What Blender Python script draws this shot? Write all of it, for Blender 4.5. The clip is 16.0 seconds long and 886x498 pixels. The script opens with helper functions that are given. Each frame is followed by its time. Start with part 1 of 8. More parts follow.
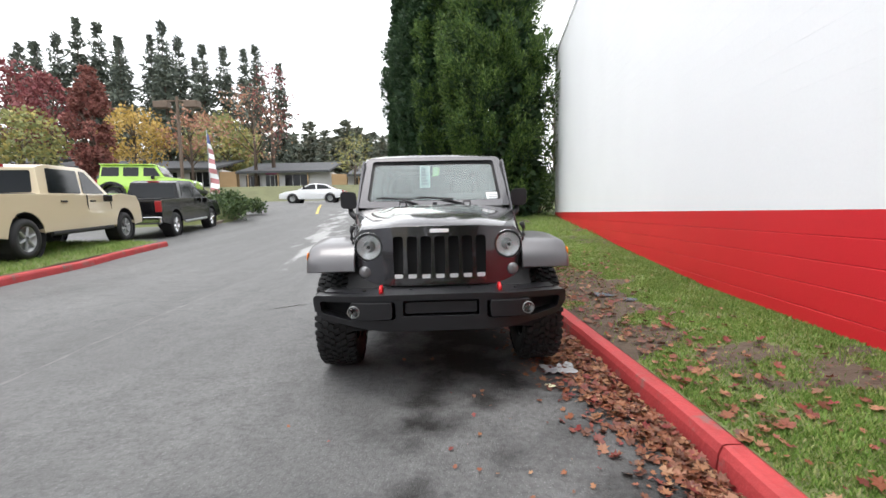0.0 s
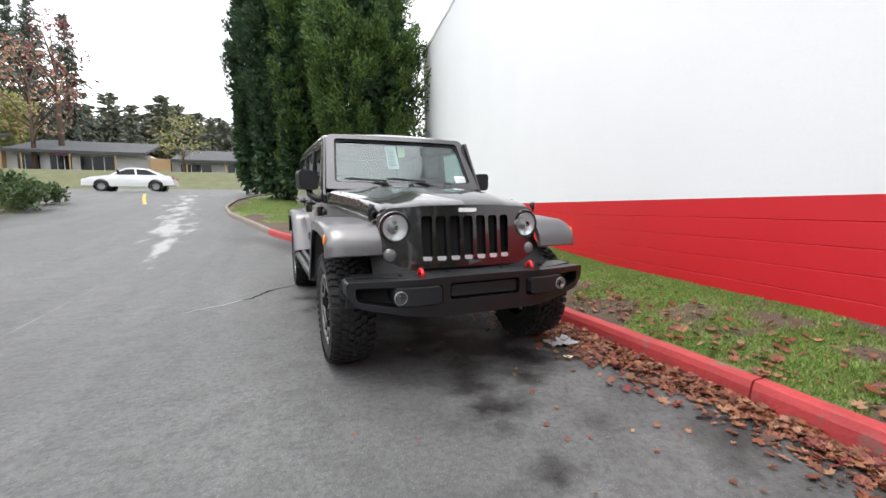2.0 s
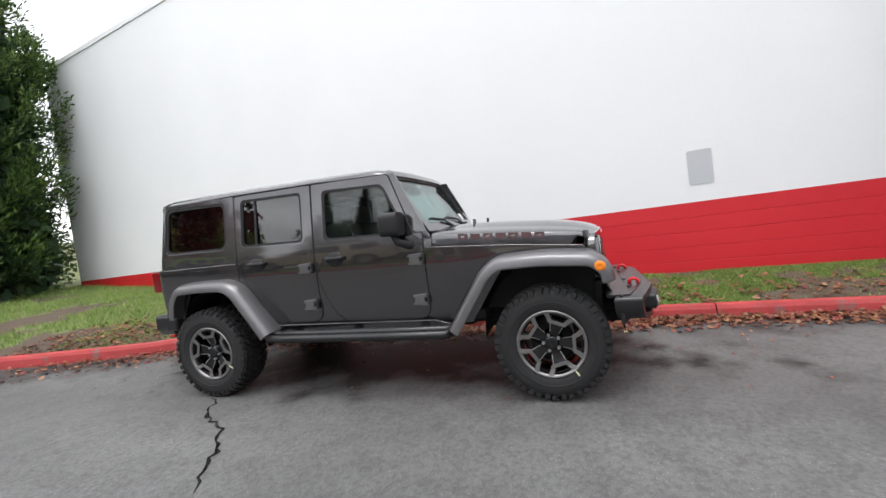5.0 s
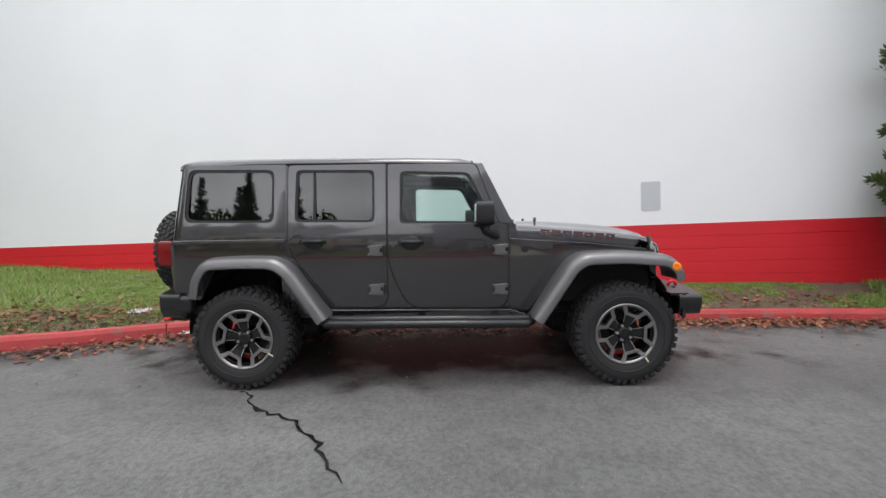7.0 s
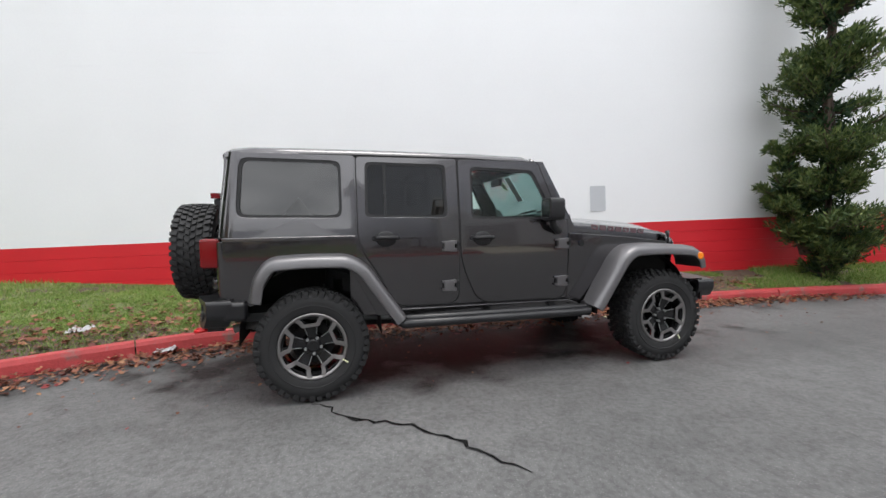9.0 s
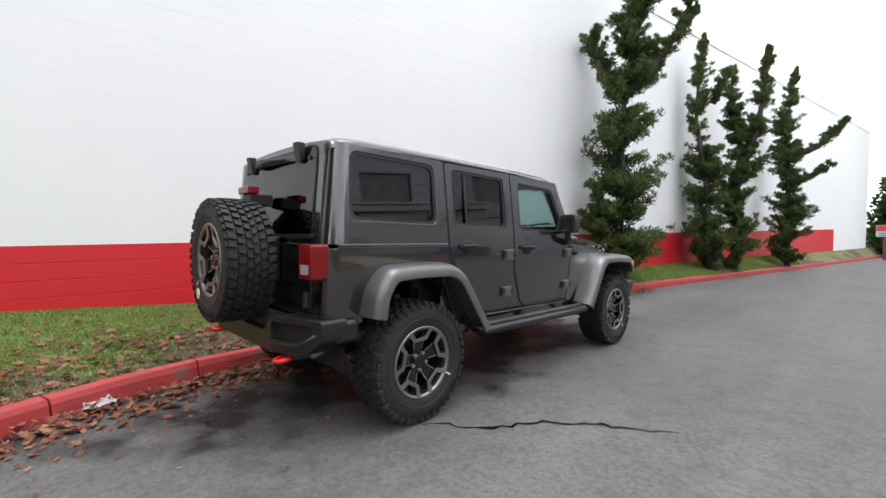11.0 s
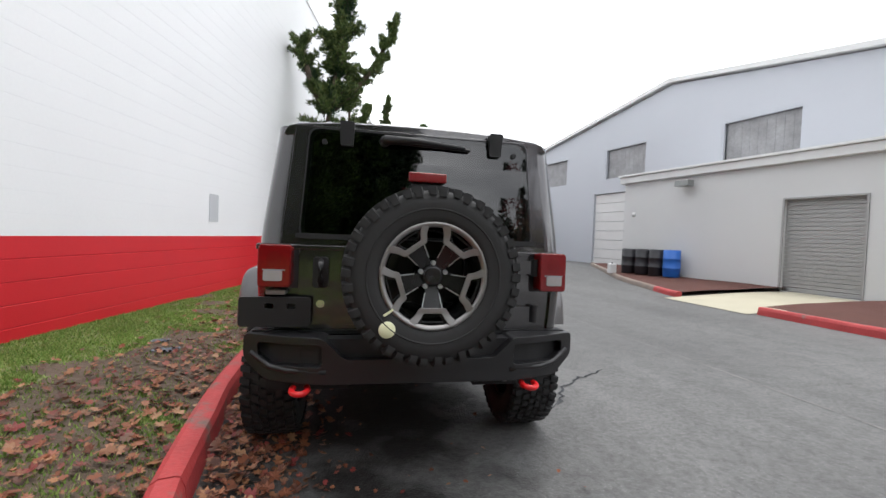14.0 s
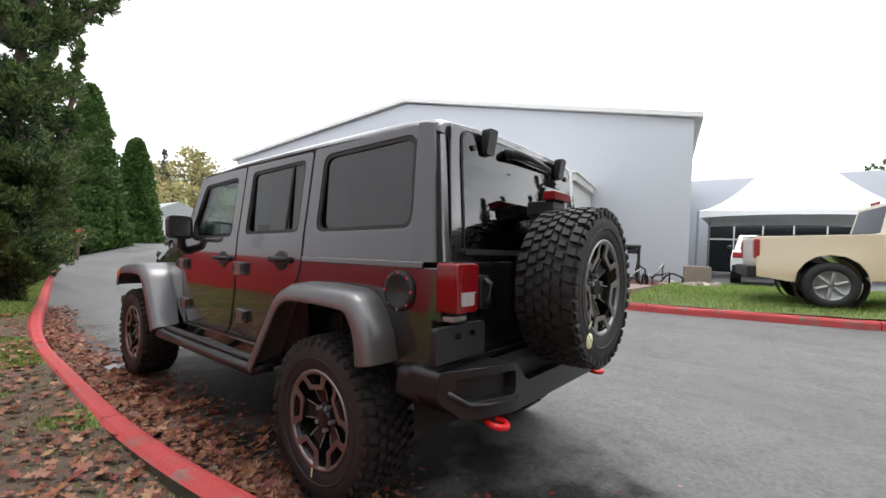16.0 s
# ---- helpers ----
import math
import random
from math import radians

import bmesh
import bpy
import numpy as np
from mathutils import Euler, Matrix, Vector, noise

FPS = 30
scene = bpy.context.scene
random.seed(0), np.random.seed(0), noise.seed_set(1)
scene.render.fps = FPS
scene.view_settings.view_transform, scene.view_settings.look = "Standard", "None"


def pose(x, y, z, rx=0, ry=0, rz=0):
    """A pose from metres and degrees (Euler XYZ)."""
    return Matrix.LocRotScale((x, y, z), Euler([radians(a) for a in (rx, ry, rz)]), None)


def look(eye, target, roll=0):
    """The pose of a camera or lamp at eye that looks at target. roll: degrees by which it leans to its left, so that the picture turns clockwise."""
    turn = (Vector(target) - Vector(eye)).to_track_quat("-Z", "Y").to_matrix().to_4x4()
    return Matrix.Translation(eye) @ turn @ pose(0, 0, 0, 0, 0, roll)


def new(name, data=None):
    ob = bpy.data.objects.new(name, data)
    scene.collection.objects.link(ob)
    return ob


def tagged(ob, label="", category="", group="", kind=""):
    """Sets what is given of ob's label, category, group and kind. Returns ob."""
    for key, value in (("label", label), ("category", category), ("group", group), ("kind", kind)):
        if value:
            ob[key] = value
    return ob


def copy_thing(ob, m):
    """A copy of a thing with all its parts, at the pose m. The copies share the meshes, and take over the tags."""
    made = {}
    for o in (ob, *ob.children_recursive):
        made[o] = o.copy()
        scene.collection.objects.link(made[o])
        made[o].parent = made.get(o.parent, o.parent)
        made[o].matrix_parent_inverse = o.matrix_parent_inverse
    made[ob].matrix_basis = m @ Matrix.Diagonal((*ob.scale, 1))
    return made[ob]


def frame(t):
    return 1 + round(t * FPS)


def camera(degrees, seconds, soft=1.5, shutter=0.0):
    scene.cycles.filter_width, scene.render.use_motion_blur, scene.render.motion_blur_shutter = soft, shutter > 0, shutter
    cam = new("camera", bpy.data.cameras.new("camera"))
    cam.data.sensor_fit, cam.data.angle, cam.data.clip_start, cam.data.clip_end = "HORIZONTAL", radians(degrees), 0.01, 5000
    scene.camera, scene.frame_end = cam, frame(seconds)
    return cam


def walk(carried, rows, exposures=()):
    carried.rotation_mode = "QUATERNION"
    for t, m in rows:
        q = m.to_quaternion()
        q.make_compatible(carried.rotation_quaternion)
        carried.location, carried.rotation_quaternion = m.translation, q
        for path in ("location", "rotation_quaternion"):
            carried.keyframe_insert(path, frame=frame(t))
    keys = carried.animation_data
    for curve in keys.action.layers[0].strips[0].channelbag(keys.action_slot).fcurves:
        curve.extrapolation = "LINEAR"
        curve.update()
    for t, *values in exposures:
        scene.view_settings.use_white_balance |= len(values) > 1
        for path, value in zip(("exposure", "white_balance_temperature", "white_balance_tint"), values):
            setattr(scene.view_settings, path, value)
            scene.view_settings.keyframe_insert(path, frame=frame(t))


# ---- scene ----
cam = camera(92.7, 16.0)
PATH = [
    (0, (-0.078, -4.921, 1.17), (-0.007, -2.929, 1.005), -1.3),
    (0.5, (-0.098, -4.892, 1.144), (-0.036, -2.902, 0.956), -0.5),
    (1, (-0.348, -4.851, 1.11), (-0.09, -2.871, 0.989), 0.1),
    (1.5, (-0.786, -4.736, 1.085), (-0.234, -2.819, 0.945), -1.3),
    (2, (-1.29, -4.528, 1.077), (-0.509, -2.698, 0.878), -0.6),
    (2.5, (-1.817, -4.257, 1.083), (-0.771, -2.565, 0.877), -2.8),
    (3, (-2.291, -3.855, 1.095), (-1.031, -2.311, 0.929), -2.4),
    (3.5, (-2.725, -3.431, 1.106), (-1.281, -2.071, 0.849), -2.1),
    (4, (-3.067, -2.927, 1.143), (-1.472, -1.735, 0.952), -1.2),
    (4.5, (-3.419, -2.45, 1.211), (-1.686, -1.473, 1.01), -6.2),
    (4.7, (-3.614, -2.14, 1.258), (-1.797, -1.318, 1.106), -7.4),
    (6.8, (-4.108, -0.294, 1.227), (-2.111, -0.3, 1.126), -3.0),
    (7, (-4.103, -0.146, 1.249), (-2.107, -0.122, 1.14), -2.2),
    (7.5, (-4.128, 0.193, 1.254), (-2.131, 0.102, 1.185), -2.6),
    (8, (-4.102, 0.473, 1.228), (-2.122, 0.208, 1.135), -1.0),
    (8.5, (-4.061, 0.805, 1.221), (-2.103, 0.413, 1.123), 0.7),
    (8.7, (-4.023, 0.999, 1.231), (-2.074, 0.561, 1.128), -0.6),
    (10.8, (-3.076, 3.122, 1.28), (-1.552, 1.834, 1.147), -1.0),
    (11, (-2.92, 3.268, 1.292), (-1.499, 1.864, 1.199), -0.4),
    (11.5, (-2.432, 3.634, 1.308), (-1.271, 2.006, 1.318), -0.5),
    (12, (-1.894, 3.94, 1.265), (-1.023, 2.141, 1.192), 0.3),
    (12.5, (-1.354, 4.1, 1.285), (-0.775, 2.186, 1.241), 0.7),
    (13, (-0.823, 4.251, 1.288), (-0.526, 2.273, 1.311), -0.5),
    (13.5, (-0.25, 4.251, 1.289), (-0.245, 2.251, 1.257), 0.4),
    (14, (0.295, 4.24, 1.281), (-0.079, 2.276, 1.222), 2.3),
    (14.5, (0.818, 4.092, 1.303), (0.027, 2.257, 1.211), 4.8),
    (15, (1.349, 3.927, 1.316), (0.298, 2.228, 1.216), 0.8),
    (15.5, (1.722, 3.58, 1.297), (0.404, 2.081, 1.183), 0.5),
    (16, (2.069, 3.17, 1.283), (0.535, 1.887, 1.265), 2.4),
]
walk(cam, [(t, look(eye, target, roll)) for t, eye, target, roll in PATH], [(0.0, 0.72), (1.5, 0.72), (3.5, 0.63), (4.7, 0.58), (7.0, 0.36), (8.5, 0.38), (11.0, 0.47), (12.5, 0.53), (13.5, 0.5), (15.0, 0.46), (16.0, 0.64)])

# ---- world, sun ----
world = bpy.data.worlds.new("overcast")
scene.world = world
world.use_nodes = True
wn, wl = world.node_tree.nodes, world.node_tree.links
wn.clear()
w_out, w_bg = wn.new("ShaderNodeOutputWorld"), wn.new("ShaderNodeBackground")
w_sky = wn.new("ShaderNodeTexSky")
w_sky.sky_type, w_sky.sun_disc = "NISHITA", False
w_sky.sun_elevation, w_sky.sun_rotation = radians(80), radians(243)
w_sky.dust_density, w_sky.air_density = 4.0, 1.0
w_co, w_map = wn.new("ShaderNodeTexCoord"), wn.new("ShaderNodeMapping")
w_map.inputs["Scale"].default_value = (1.2, 1.2, 3.2)
w_noise = wn.new("ShaderNodeTexNoise")
w_noise.inputs["Scale"].default_value, w_noise.inputs["Detail"].default_value = 1.7, 5.0
w_ramp = wn.new("ShaderNodeValToRGB")
w_ramp.color_ramp.elements[0].position, w_ramp.color_ramp.elements[0].color = 0.34, (8.8, 9.1, 9.6, 1)
w_ramp.color_ramp.elements[1].position, w_ramp.color_ramp.elements[1].color = 0.62, (20.5, 20.8, 21.2, 1)
w_mix = wn.new("ShaderNodeMixRGB")
w_mix.inputs["Fac"].default_value = 0.93
wl.new(w_co.outputs["Generated"], w_map.inputs["Vector"])
wl.new(w_map.outputs["Vector"], w_noise.inputs["Vector"])
wl.new(w_noise.outputs["Fac"], w_ramp.inputs["Fac"])
wl.new(w_sky.outputs["Color"], w_mix.inputs["Color1"])
wl.new(w_ramp.outputs["Color"], w_mix.inputs["Color2"])
wl.new(w_mix.outputs["Color"], w_bg.inputs["Color"])
w_bg.inputs["Strength"].default_value = 0.1
wl.new(w_bg.outputs["Background"], w_out.inputs["Surface"])

sun_data = bpy.data.lights.new("sun", "SUN")
sun_data.energy, sun_data.angle, sun_data.color = 1.1, radians(25), (1.0, 0.97, 0.93)
sun = new("sun", sun_data)
sun.matrix_world = look((0, 0, 20), (3, 1.5, 0))

# ---- materials ----
def material(name, color, rough=0.6, metal=0.0, var=0.15, scale=6.0, bump=0.0, bump_scale=60.0, coat=0.0, fine=0.0,
             fine_scale=180.0, rough_var=0.0, island=0.0, each=0.0, spec=0.5):
    """A principled surface with colour variation at two scales, relief and uneven gloss, in metres."""
    m = bpy.data.materials.new(name)
    m.use_nodes = True
    n, l = m.node_tree.nodes, m.node_tree.links
    p = n["Principled BSDF"]
    p.inputs["Metallic"].default_value, p.inputs["Roughness"].default_value = metal, rough
    p.inputs["Coat Weight"].default_value, p.inputs["Coat Roughness"].default_value, p.inputs["Coat IOR"].default_value = coat, 0.05, 1.7
    p.inputs["Specular IOR Level"].default_value = spec
    co = n.new("ShaderNodeTexCoord")
    big = n.new("ShaderNodeTexNoise")
    big.inputs["Scale"].default_value, big.inputs["Detail"].default_value = scale, 6.0
    l.new(co.outputs["Object"], big.inputs["Vector"])
    small = n.new("ShaderNodeTexNoise")
    small.inputs["Scale"].default_value, small.inputs["Detail"].default_value = fine_scale, 3.0
    l.new(co.outputs["Object"], small.inputs["Vector"])
    fac = n.new("ShaderNodeMath")
    fac.operation = "MULTIPLY_ADD"
    fac.inputs[1].default_value, fac.inputs[2].default_value = var * 2, 1 - var
    l.new(big.outputs["Fac"], fac.inputs[0])
    fac2 = n.new("ShaderNodeMath")
    fac2.operation = "MULTIPLY_ADD"
    fac2.inputs[1].default_value, fac2.inputs[2].default_value = fine * 2, 1 - fine
    l.new(small.outputs["Fac"], fac2.inputs[0])
    val = n.new("ShaderNodeMath")
    val.operation = "MULTIPLY"
    l.new(fac.outputs[0], val.inputs[0])
    l.new(fac2.outputs[0], val.inputs[1])
    hsv = n.new("ShaderNodeHueSaturation")
    hsv.inputs["Color"].default_value = (*color, 1)
    last = val
    for amount, source in ((island, "ShaderNodeNewGeometry"), (each, "ShaderNodeObjectInfo")):
        if amount:
            info = n.new(source)
            rnd = n.new("ShaderNodeMath")
            rnd.operation = "MULTIPLY_ADD"
            rnd.inputs[1].default_value, rnd.inputs[2].default_value = amount * 2, 1 - amount
            l.new(info.outputs["Random Per Island" if island and source.endswith("Geometry") else "Random"], rnd.inputs[0])
            both = n.new("ShaderNodeMath")
            both.operation = "MULTIPLY"
            l.new(last.outputs[0], both.inputs[0])
            l.new(rnd.outputs[0], both.inputs[1])
            last = both
    l.new(last.outputs[0], hsv.inputs["Value"])
    l.new(hsv.outputs["Color"], p.inputs["Base Color"])
    if rough_var:
        rv = n.new("ShaderNodeMath")
        rv.operation, rv.use_clamp = "MULTIPLY_ADD", True
        rv.inputs[1].default_value, rv.inputs[2].default_value = rough_var * 2, rough - rough_var
        l.new(big.outputs["Fac"], rv.inputs[0])
        l.new(rv.outputs[0], p.inputs["Roughness"])
    if bump:
        b = n.new("ShaderNodeBump")
        b.inputs["Strength"].default_value, b.inputs["Distance"].default_value = 1.0, bump
        rel = n.new("ShaderNodeTexNoise")
        rel.inputs["Scale"].default_value, rel.inputs["Detail"].default_value = bump_scale, 5.0
        l.new(co.outputs["Object"], rel.inputs["Vector"])
        l.new(rel.outputs["Fac"], b.inputs["Height"])
        l.new(b.outputs["Normal"], p.inputs["Normal"])
    return m


def glass(name, color, rough=0.0, thin=0.0, ior=1.5):
    m = bpy.data.materials.new(name)
    m.use_nodes = True
    p = m.node_tree.nodes["Principled BSDF"]
    p.inputs["Base Color"].default_value = (*color, 1)
    p.inputs["Roughness"].default_value, p.inputs["IOR"].default_value = rough, ior
    p.inputs["Transmission Weight"].default_value = 1.0 - thin
    return m


def pane_glass(name, color, ior=1.5):
    """A thin window pane: light passes straight through the tint, and the gloss grows towards grazing."""
    m = bpy.data.materials.new(name)
    m.use_nodes = True
    n, l = m.node_tree.nodes, m.node_tree.links
    n.remove(n["Principled BSDF"])
    through_pane, gloss = n.new("ShaderNodeBsdfTransparent"), n.new("ShaderNodeBsdfGlossy")
    through_pane.inputs["Color"].default_value = (*color, 1)
    gloss.inputs["Roughness"].default_value = 0.012
    facing, blend = n.new("ShaderNodeLayerWeight"), n.new("ShaderNodeMixShader")
    facing.inputs["Blend"].default_value = 0.5
    steep, share = n.new("ShaderNodeMath"), n.new("ShaderNodeMath")
    steep.operation, share.operation = "POWER", "MULTIPLY_ADD"
    steep.inputs[1].default_value = 5.0
    head_on = ((ior - 1) / (ior + 1)) ** 2
    share.inputs[1].default_value, share.inputs[2].default_value = 1 - head_on, head_on
    l.new(facing.outputs["Facing"], steep.inputs[0])
    l.new(steep.outputs[0], share.inputs[0])
    l.new(share.outputs[0], blend.inputs["Fac"])
    l.new(through_pane.outputs["BSDF"], blend.inputs[1])
    l.new(gloss.outputs["BSDF"], blend.inputs[2])
    l.new(blend.outputs["Shader"], n["Material Output"].inputs["Surface"])
    return m


def palette(name, colors, rough=0.6, spread=0.25, trans=0.0, bump=0.0):
    """Leaves, blades and chips: every loose piece takes its own colour from a ramp."""
    m = bpy.data.materials.new(name)
    m.use_nodes = True
    n, l = m.node_tree.nodes, m.node_tree.links
    p = n["Principled BSDF"]
    p.inputs["Roughness"].default_value = rough
    p.inputs["Specular IOR Level"].default_value = 0.3
    geo, ramp = n.new("ShaderNodeNewGeometry"), n.new("ShaderNodeValToRGB")
    e = ramp.color_ramp.elements
    while len(e) < len(colors):
        e.new(0.5)
    for k, c in enumerate(colors):
        e[k].position, e[k].color = k / max(1, len(colors) - 1), (*c, 1)
    l.new(geo.outputs["Random Per Island"], ramp.inputs["Fac"])
    co, big = n.new("ShaderNodeTexCoord"), n.new("ShaderNodeTexNoise")
    big.inputs["Scale"].default_value = 1.3
    l.new(co.outputs["Object"], big.inputs["Vector"])
    f = n.new("ShaderNodeMath")
    f.operation = "MULTIPLY_ADD"
    f.inputs[1].default_value, f.inputs[2].default_value = spread * 2, 1 - spread
    l.new(big.outputs["Fac"], f.inputs[0])
    hsv = n.new("ShaderNodeHueSaturation")
    l.new(f.outputs[0], hsv.inputs["Value"])
    l.new(ramp.outputs["Color"], hsv.inputs["Color"])
    l.new(hsv.outputs["Color"], p.inputs["Base Color"])
    if trans:
        t, add = n.new("ShaderNodeBsdfTranslucent"), n.new("ShaderNodeMixShader")
        add.inputs["Fac"].default_value = trans
        l.new(hsv.outputs["Color"], t.inputs["Color"])
        l.new(p.outputs["BSDF"], add.inputs[1])
        l.new(t.outputs["BSDF"], add.inputs[2])
        l.new(add.outputs["Shader"], n["Material Output"].inputs["Surface"])
    return m


def asphalt_material():
    """Worn asphalt: pale aggregate, tar, broad damp areas with a soft sheen, dark water stains, the car's shade in the
    colour.
    """
    m = bpy.data.materials.new("asphalt")
    m.use_nodes = True
    n, l = m.node_tree.nodes, m.node_tree.links
    p = n["Principled BSDF"]
    co = n.new("ShaderNodeTexCoord")

    def tex(kind, scale, detail=4.0):
        t = n.new(kind)
        t.inputs["Scale"].default_value = scale
        if "Detail" in t.inputs:
            t.inputs["Detail"].default_value = detail
        l.new(co.outputs["Object"], t.inputs["Vector"])
        return t

    def ramp(source, stops):
        r = n.new("ShaderNodeValToRGB")
        e = r.color_ramp.elements
        while len(e) < len(stops):
            e.new(0.5)
        for k, (at, c) in enumerate(stops):
            e[k].position, e[k].color = at, (c, c, c, 1) if isinstance(c, float) else (*c, 1)
        l.new(source, r.inputs["Fac"])
        return r

    def mix(kind, a, b, fac):
        x = n.new("ShaderNodeMixRGB")
        x.blend_type = kind
        for socket, v in (("Color1", a), ("Color2", b), ("Fac", fac)):
            if hasattr(v, "links"):
                l.new(v, x.inputs[socket])
            elif isinstance(v, float):
                x.inputs[socket].default_value = v
            else:
                x.inputs[socket].default_value = (*v, 1)
        return x

    stone = tex("ShaderNodeTexVoronoi", 70.0)
    stone2 = tex("ShaderNodeTexNoise", 30.0, 8.0)
    patch = tex("ShaderNodeTexNoise", 0.45, 6.0)
    worn = tex("ShaderNodeTexNoise", 5.0, 8.0)
    base = ramp(stone.outputs["Distance"], [(0.0, (0.58, 0.577, 0.57)), (0.3, (0.272, 0.271, 0.27)), (0.75, (0.115, 0.115, 0.115))])
    grain = ramp(stone2.outputs["Fac"], [(0.38, 0.8), (0.5, 1.0), (0.64, 1.12)])
    c1 = mix("MULTIPLY", base.outputs["Color"], grain.outputs["Color"], 1.0)
    broad = ramp(patch.outputs["Fac"], [(0.36, 0.86), (0.64, 1.12)])
    c2 = mix("MULTIPLY", c1.outputs["Color"], broad.outputs["Color"], 1.0)
    blot = ramp(worn.outputs["Fac"], [(0.38, 0.88), (0.48, 0.99), (0.62, 1.05)])
    c3 = mix("MULTIPLY", c2.outputs["Color"], blot.outputs["Color"], 1.0)
    def calc(op, a, b=None, c=None):
        x = n.new("ShaderNodeMath")
        x.operation = op
        for k, v in enumerate((a, b, c)):
            if v is None:
                continue
            if hasattr(v, "links"):
                l.new(v, x.inputs[k])
            else:
                x.inputs[k].default_value = v
        return x.outputs[0]

    # faint lanes worn along the drive
    lane_map = n.new("ShaderNodeMapping")
    lane_map.inputs["Scale"].default_value = (1.5, 0.09, 1.0)
    l.new(co.outputs["Object"], lane_map.inputs["Vector"])
    lane = n.new("ShaderNodeTexNoise")
    lane.inputs["Scale"].default_value, lane.inputs["Detail"].default_value = 1.0, 5.0
    l.new(lane_map.outputs["Vector"], lane.inputs["Vector"])
    lanes = ramp(lane.outputs["Fac"], [(0.36, 0.9), (0.62, 1.08)])
    c3 = mix("MULTIPLY", c3.outputs["Color"], lanes.outputs["Color"], 1.0)
    sep = n.new("ShaderNodeSeparateXYZ")
    l.new(co.outputs["Object"], sep.inputs["Vector"])
    px, py = sep.outputs["X"], sep.outputs["Y"]
    # pale mineral stain that has run down the drive and dried in tongues
    run_map = n.new("ShaderNodeMapping")
    run_map.inputs["Scale"].default_value = (1.0, 0.3, 1.0)
    l.new(co.outputs["Object"], run_map.inputs["Vector"])
    run = n.new("ShaderNodeTexNoise")
    run.inputs["Scale"].default_value, run.inputs["Detail"].default_value = 2.6, 9.0
    l.new(run_map.outputs["Vector"], run.inputs["Vector"])
    middle = calc("MULTIPLY_ADD", py, -0.1, -2.75)
    away = calc("ABSOLUTE", calc("SUBTRACT", px, middle))
    spread = calc("MULTIPLY_ADD", calc("MINIMUM", calc("MAXIMUM", calc("SUBTRACT", py, 5.5), 0.0), 5.0), 0.1, 0.1)
    reach = calc("DIVIDE", away, spread)
    past = calc("MAXIMUM", calc("MULTIPLY", calc("SUBTRACT", 5.6, py), 0.6), calc("MULTIPLY", calc("SUBTRACT", py, 22.0), 0.3))
    pale = calc("ADD", calc("MULTIPLY", calc("SUBTRACT", run.outputs["Fac"], 0.42), 6.0), calc("MULTIPLY", calc("MAXIMUM", calc("SUBTRACT", reach, 0.25), past), -1.0))
    pale_mask = ramp(pale, [(0.0, 0.0), (1.0, 1.0)])
    c3 = mix("MIX", c3.outputs["Color"], (0.5, 0.5, 0.5), calc("MULTIPLY", pale_mask.outputs["Color"], 0.5))
    # damp where water dripped and ran under and beside the car; its shade painted in
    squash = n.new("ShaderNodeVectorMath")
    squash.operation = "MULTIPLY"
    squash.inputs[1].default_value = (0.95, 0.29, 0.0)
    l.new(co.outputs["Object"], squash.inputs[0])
    damp_shade_zone = n.new("ShaderNodeVectorMath")
    damp_shade_zone.operation = "DISTANCE"
    l.new(squash.outputs["Vector"], damp_shade_zone.inputs[0])
    damp_shade_zone.inputs[1].default_value = (0.16, 0.06, 0.0)
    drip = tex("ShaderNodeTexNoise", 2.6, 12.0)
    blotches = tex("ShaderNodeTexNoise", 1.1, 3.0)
    edge = calc("ADD", damp_shade_zone.outputs["Value"], calc("ADD", calc("MULTIPLY", calc("SUBTRACT", drip.outputs["Fac"], 0.5), -2.0), calc("MULTIPLY", calc("SUBTRACT", blotches.outputs["Fac"], 0.5), -0.8)))
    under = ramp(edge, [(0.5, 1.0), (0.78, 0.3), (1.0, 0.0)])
    # damp gutter along the kerb
    back_y = calc("MAXIMUM", py, 0.0)
    kerb_x = calc("MULTIPLY_ADD", calc("MULTIPLY", back_y, back_y), -0.055, 1.3)
    gutter = calc("ADD", calc("SUBTRACT", kerb_x, px), calc("MULTIPLY", calc("SUBTRACT", drip.outputs["Fac"], 0.5), -2.0))
    gutter_mask = ramp(gutter, [(0.2, 0.75), (0.85, 0.0)])
    near_by = ramp(calc("MULTIPLY", calc("ABSOLUTE", py), 0.1), [(0.5, 1.0), (0.85, 0.0)])
    gutter_wet = mix("MULTIPLY", gutter_mask.outputs["Color"], near_by.outputs["Color"], 1.0)
    wet_shade = mix("LIGHTEN", under.outputs["Color"], gutter_wet.outputs["Color"], 1.0)
    c4 = mix("MULTIPLY", c3.outputs["Color"], (0.27, 0.262, 0.258), wet_shade.outputs["Color"])
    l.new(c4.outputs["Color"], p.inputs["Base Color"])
    gloss = ramp(patch.outputs["Fac"], [(0.35, 0.55), (0.66, 0.72)])
    g2 = mix("MIX", gloss.outputs["Color"], (0.48, 0.48, 0.48), wet_shade.outputs["Color"])
    l.new(g2.outputs["Color"], p.inputs["Roughness"])
    shine = calc("MULTIPLY_ADD", wet_shade.outputs["Color"], -0.28, 0.34)
    l.new(shine, p.inputs["Specular IOR Level"])
    b = n.new("ShaderNodeBump")
    b.inputs["Strength"].default_value, b.inputs["Distance"].default_value = 0.55, 0.005
    l.new(stone.outputs["Distance"], b.inputs["Height"])
    b2 = n.new("ShaderNodeBump")
    b2.inputs["Strength"].default_value, b2.inputs["Distance"].default_value = 0.45, 0.008
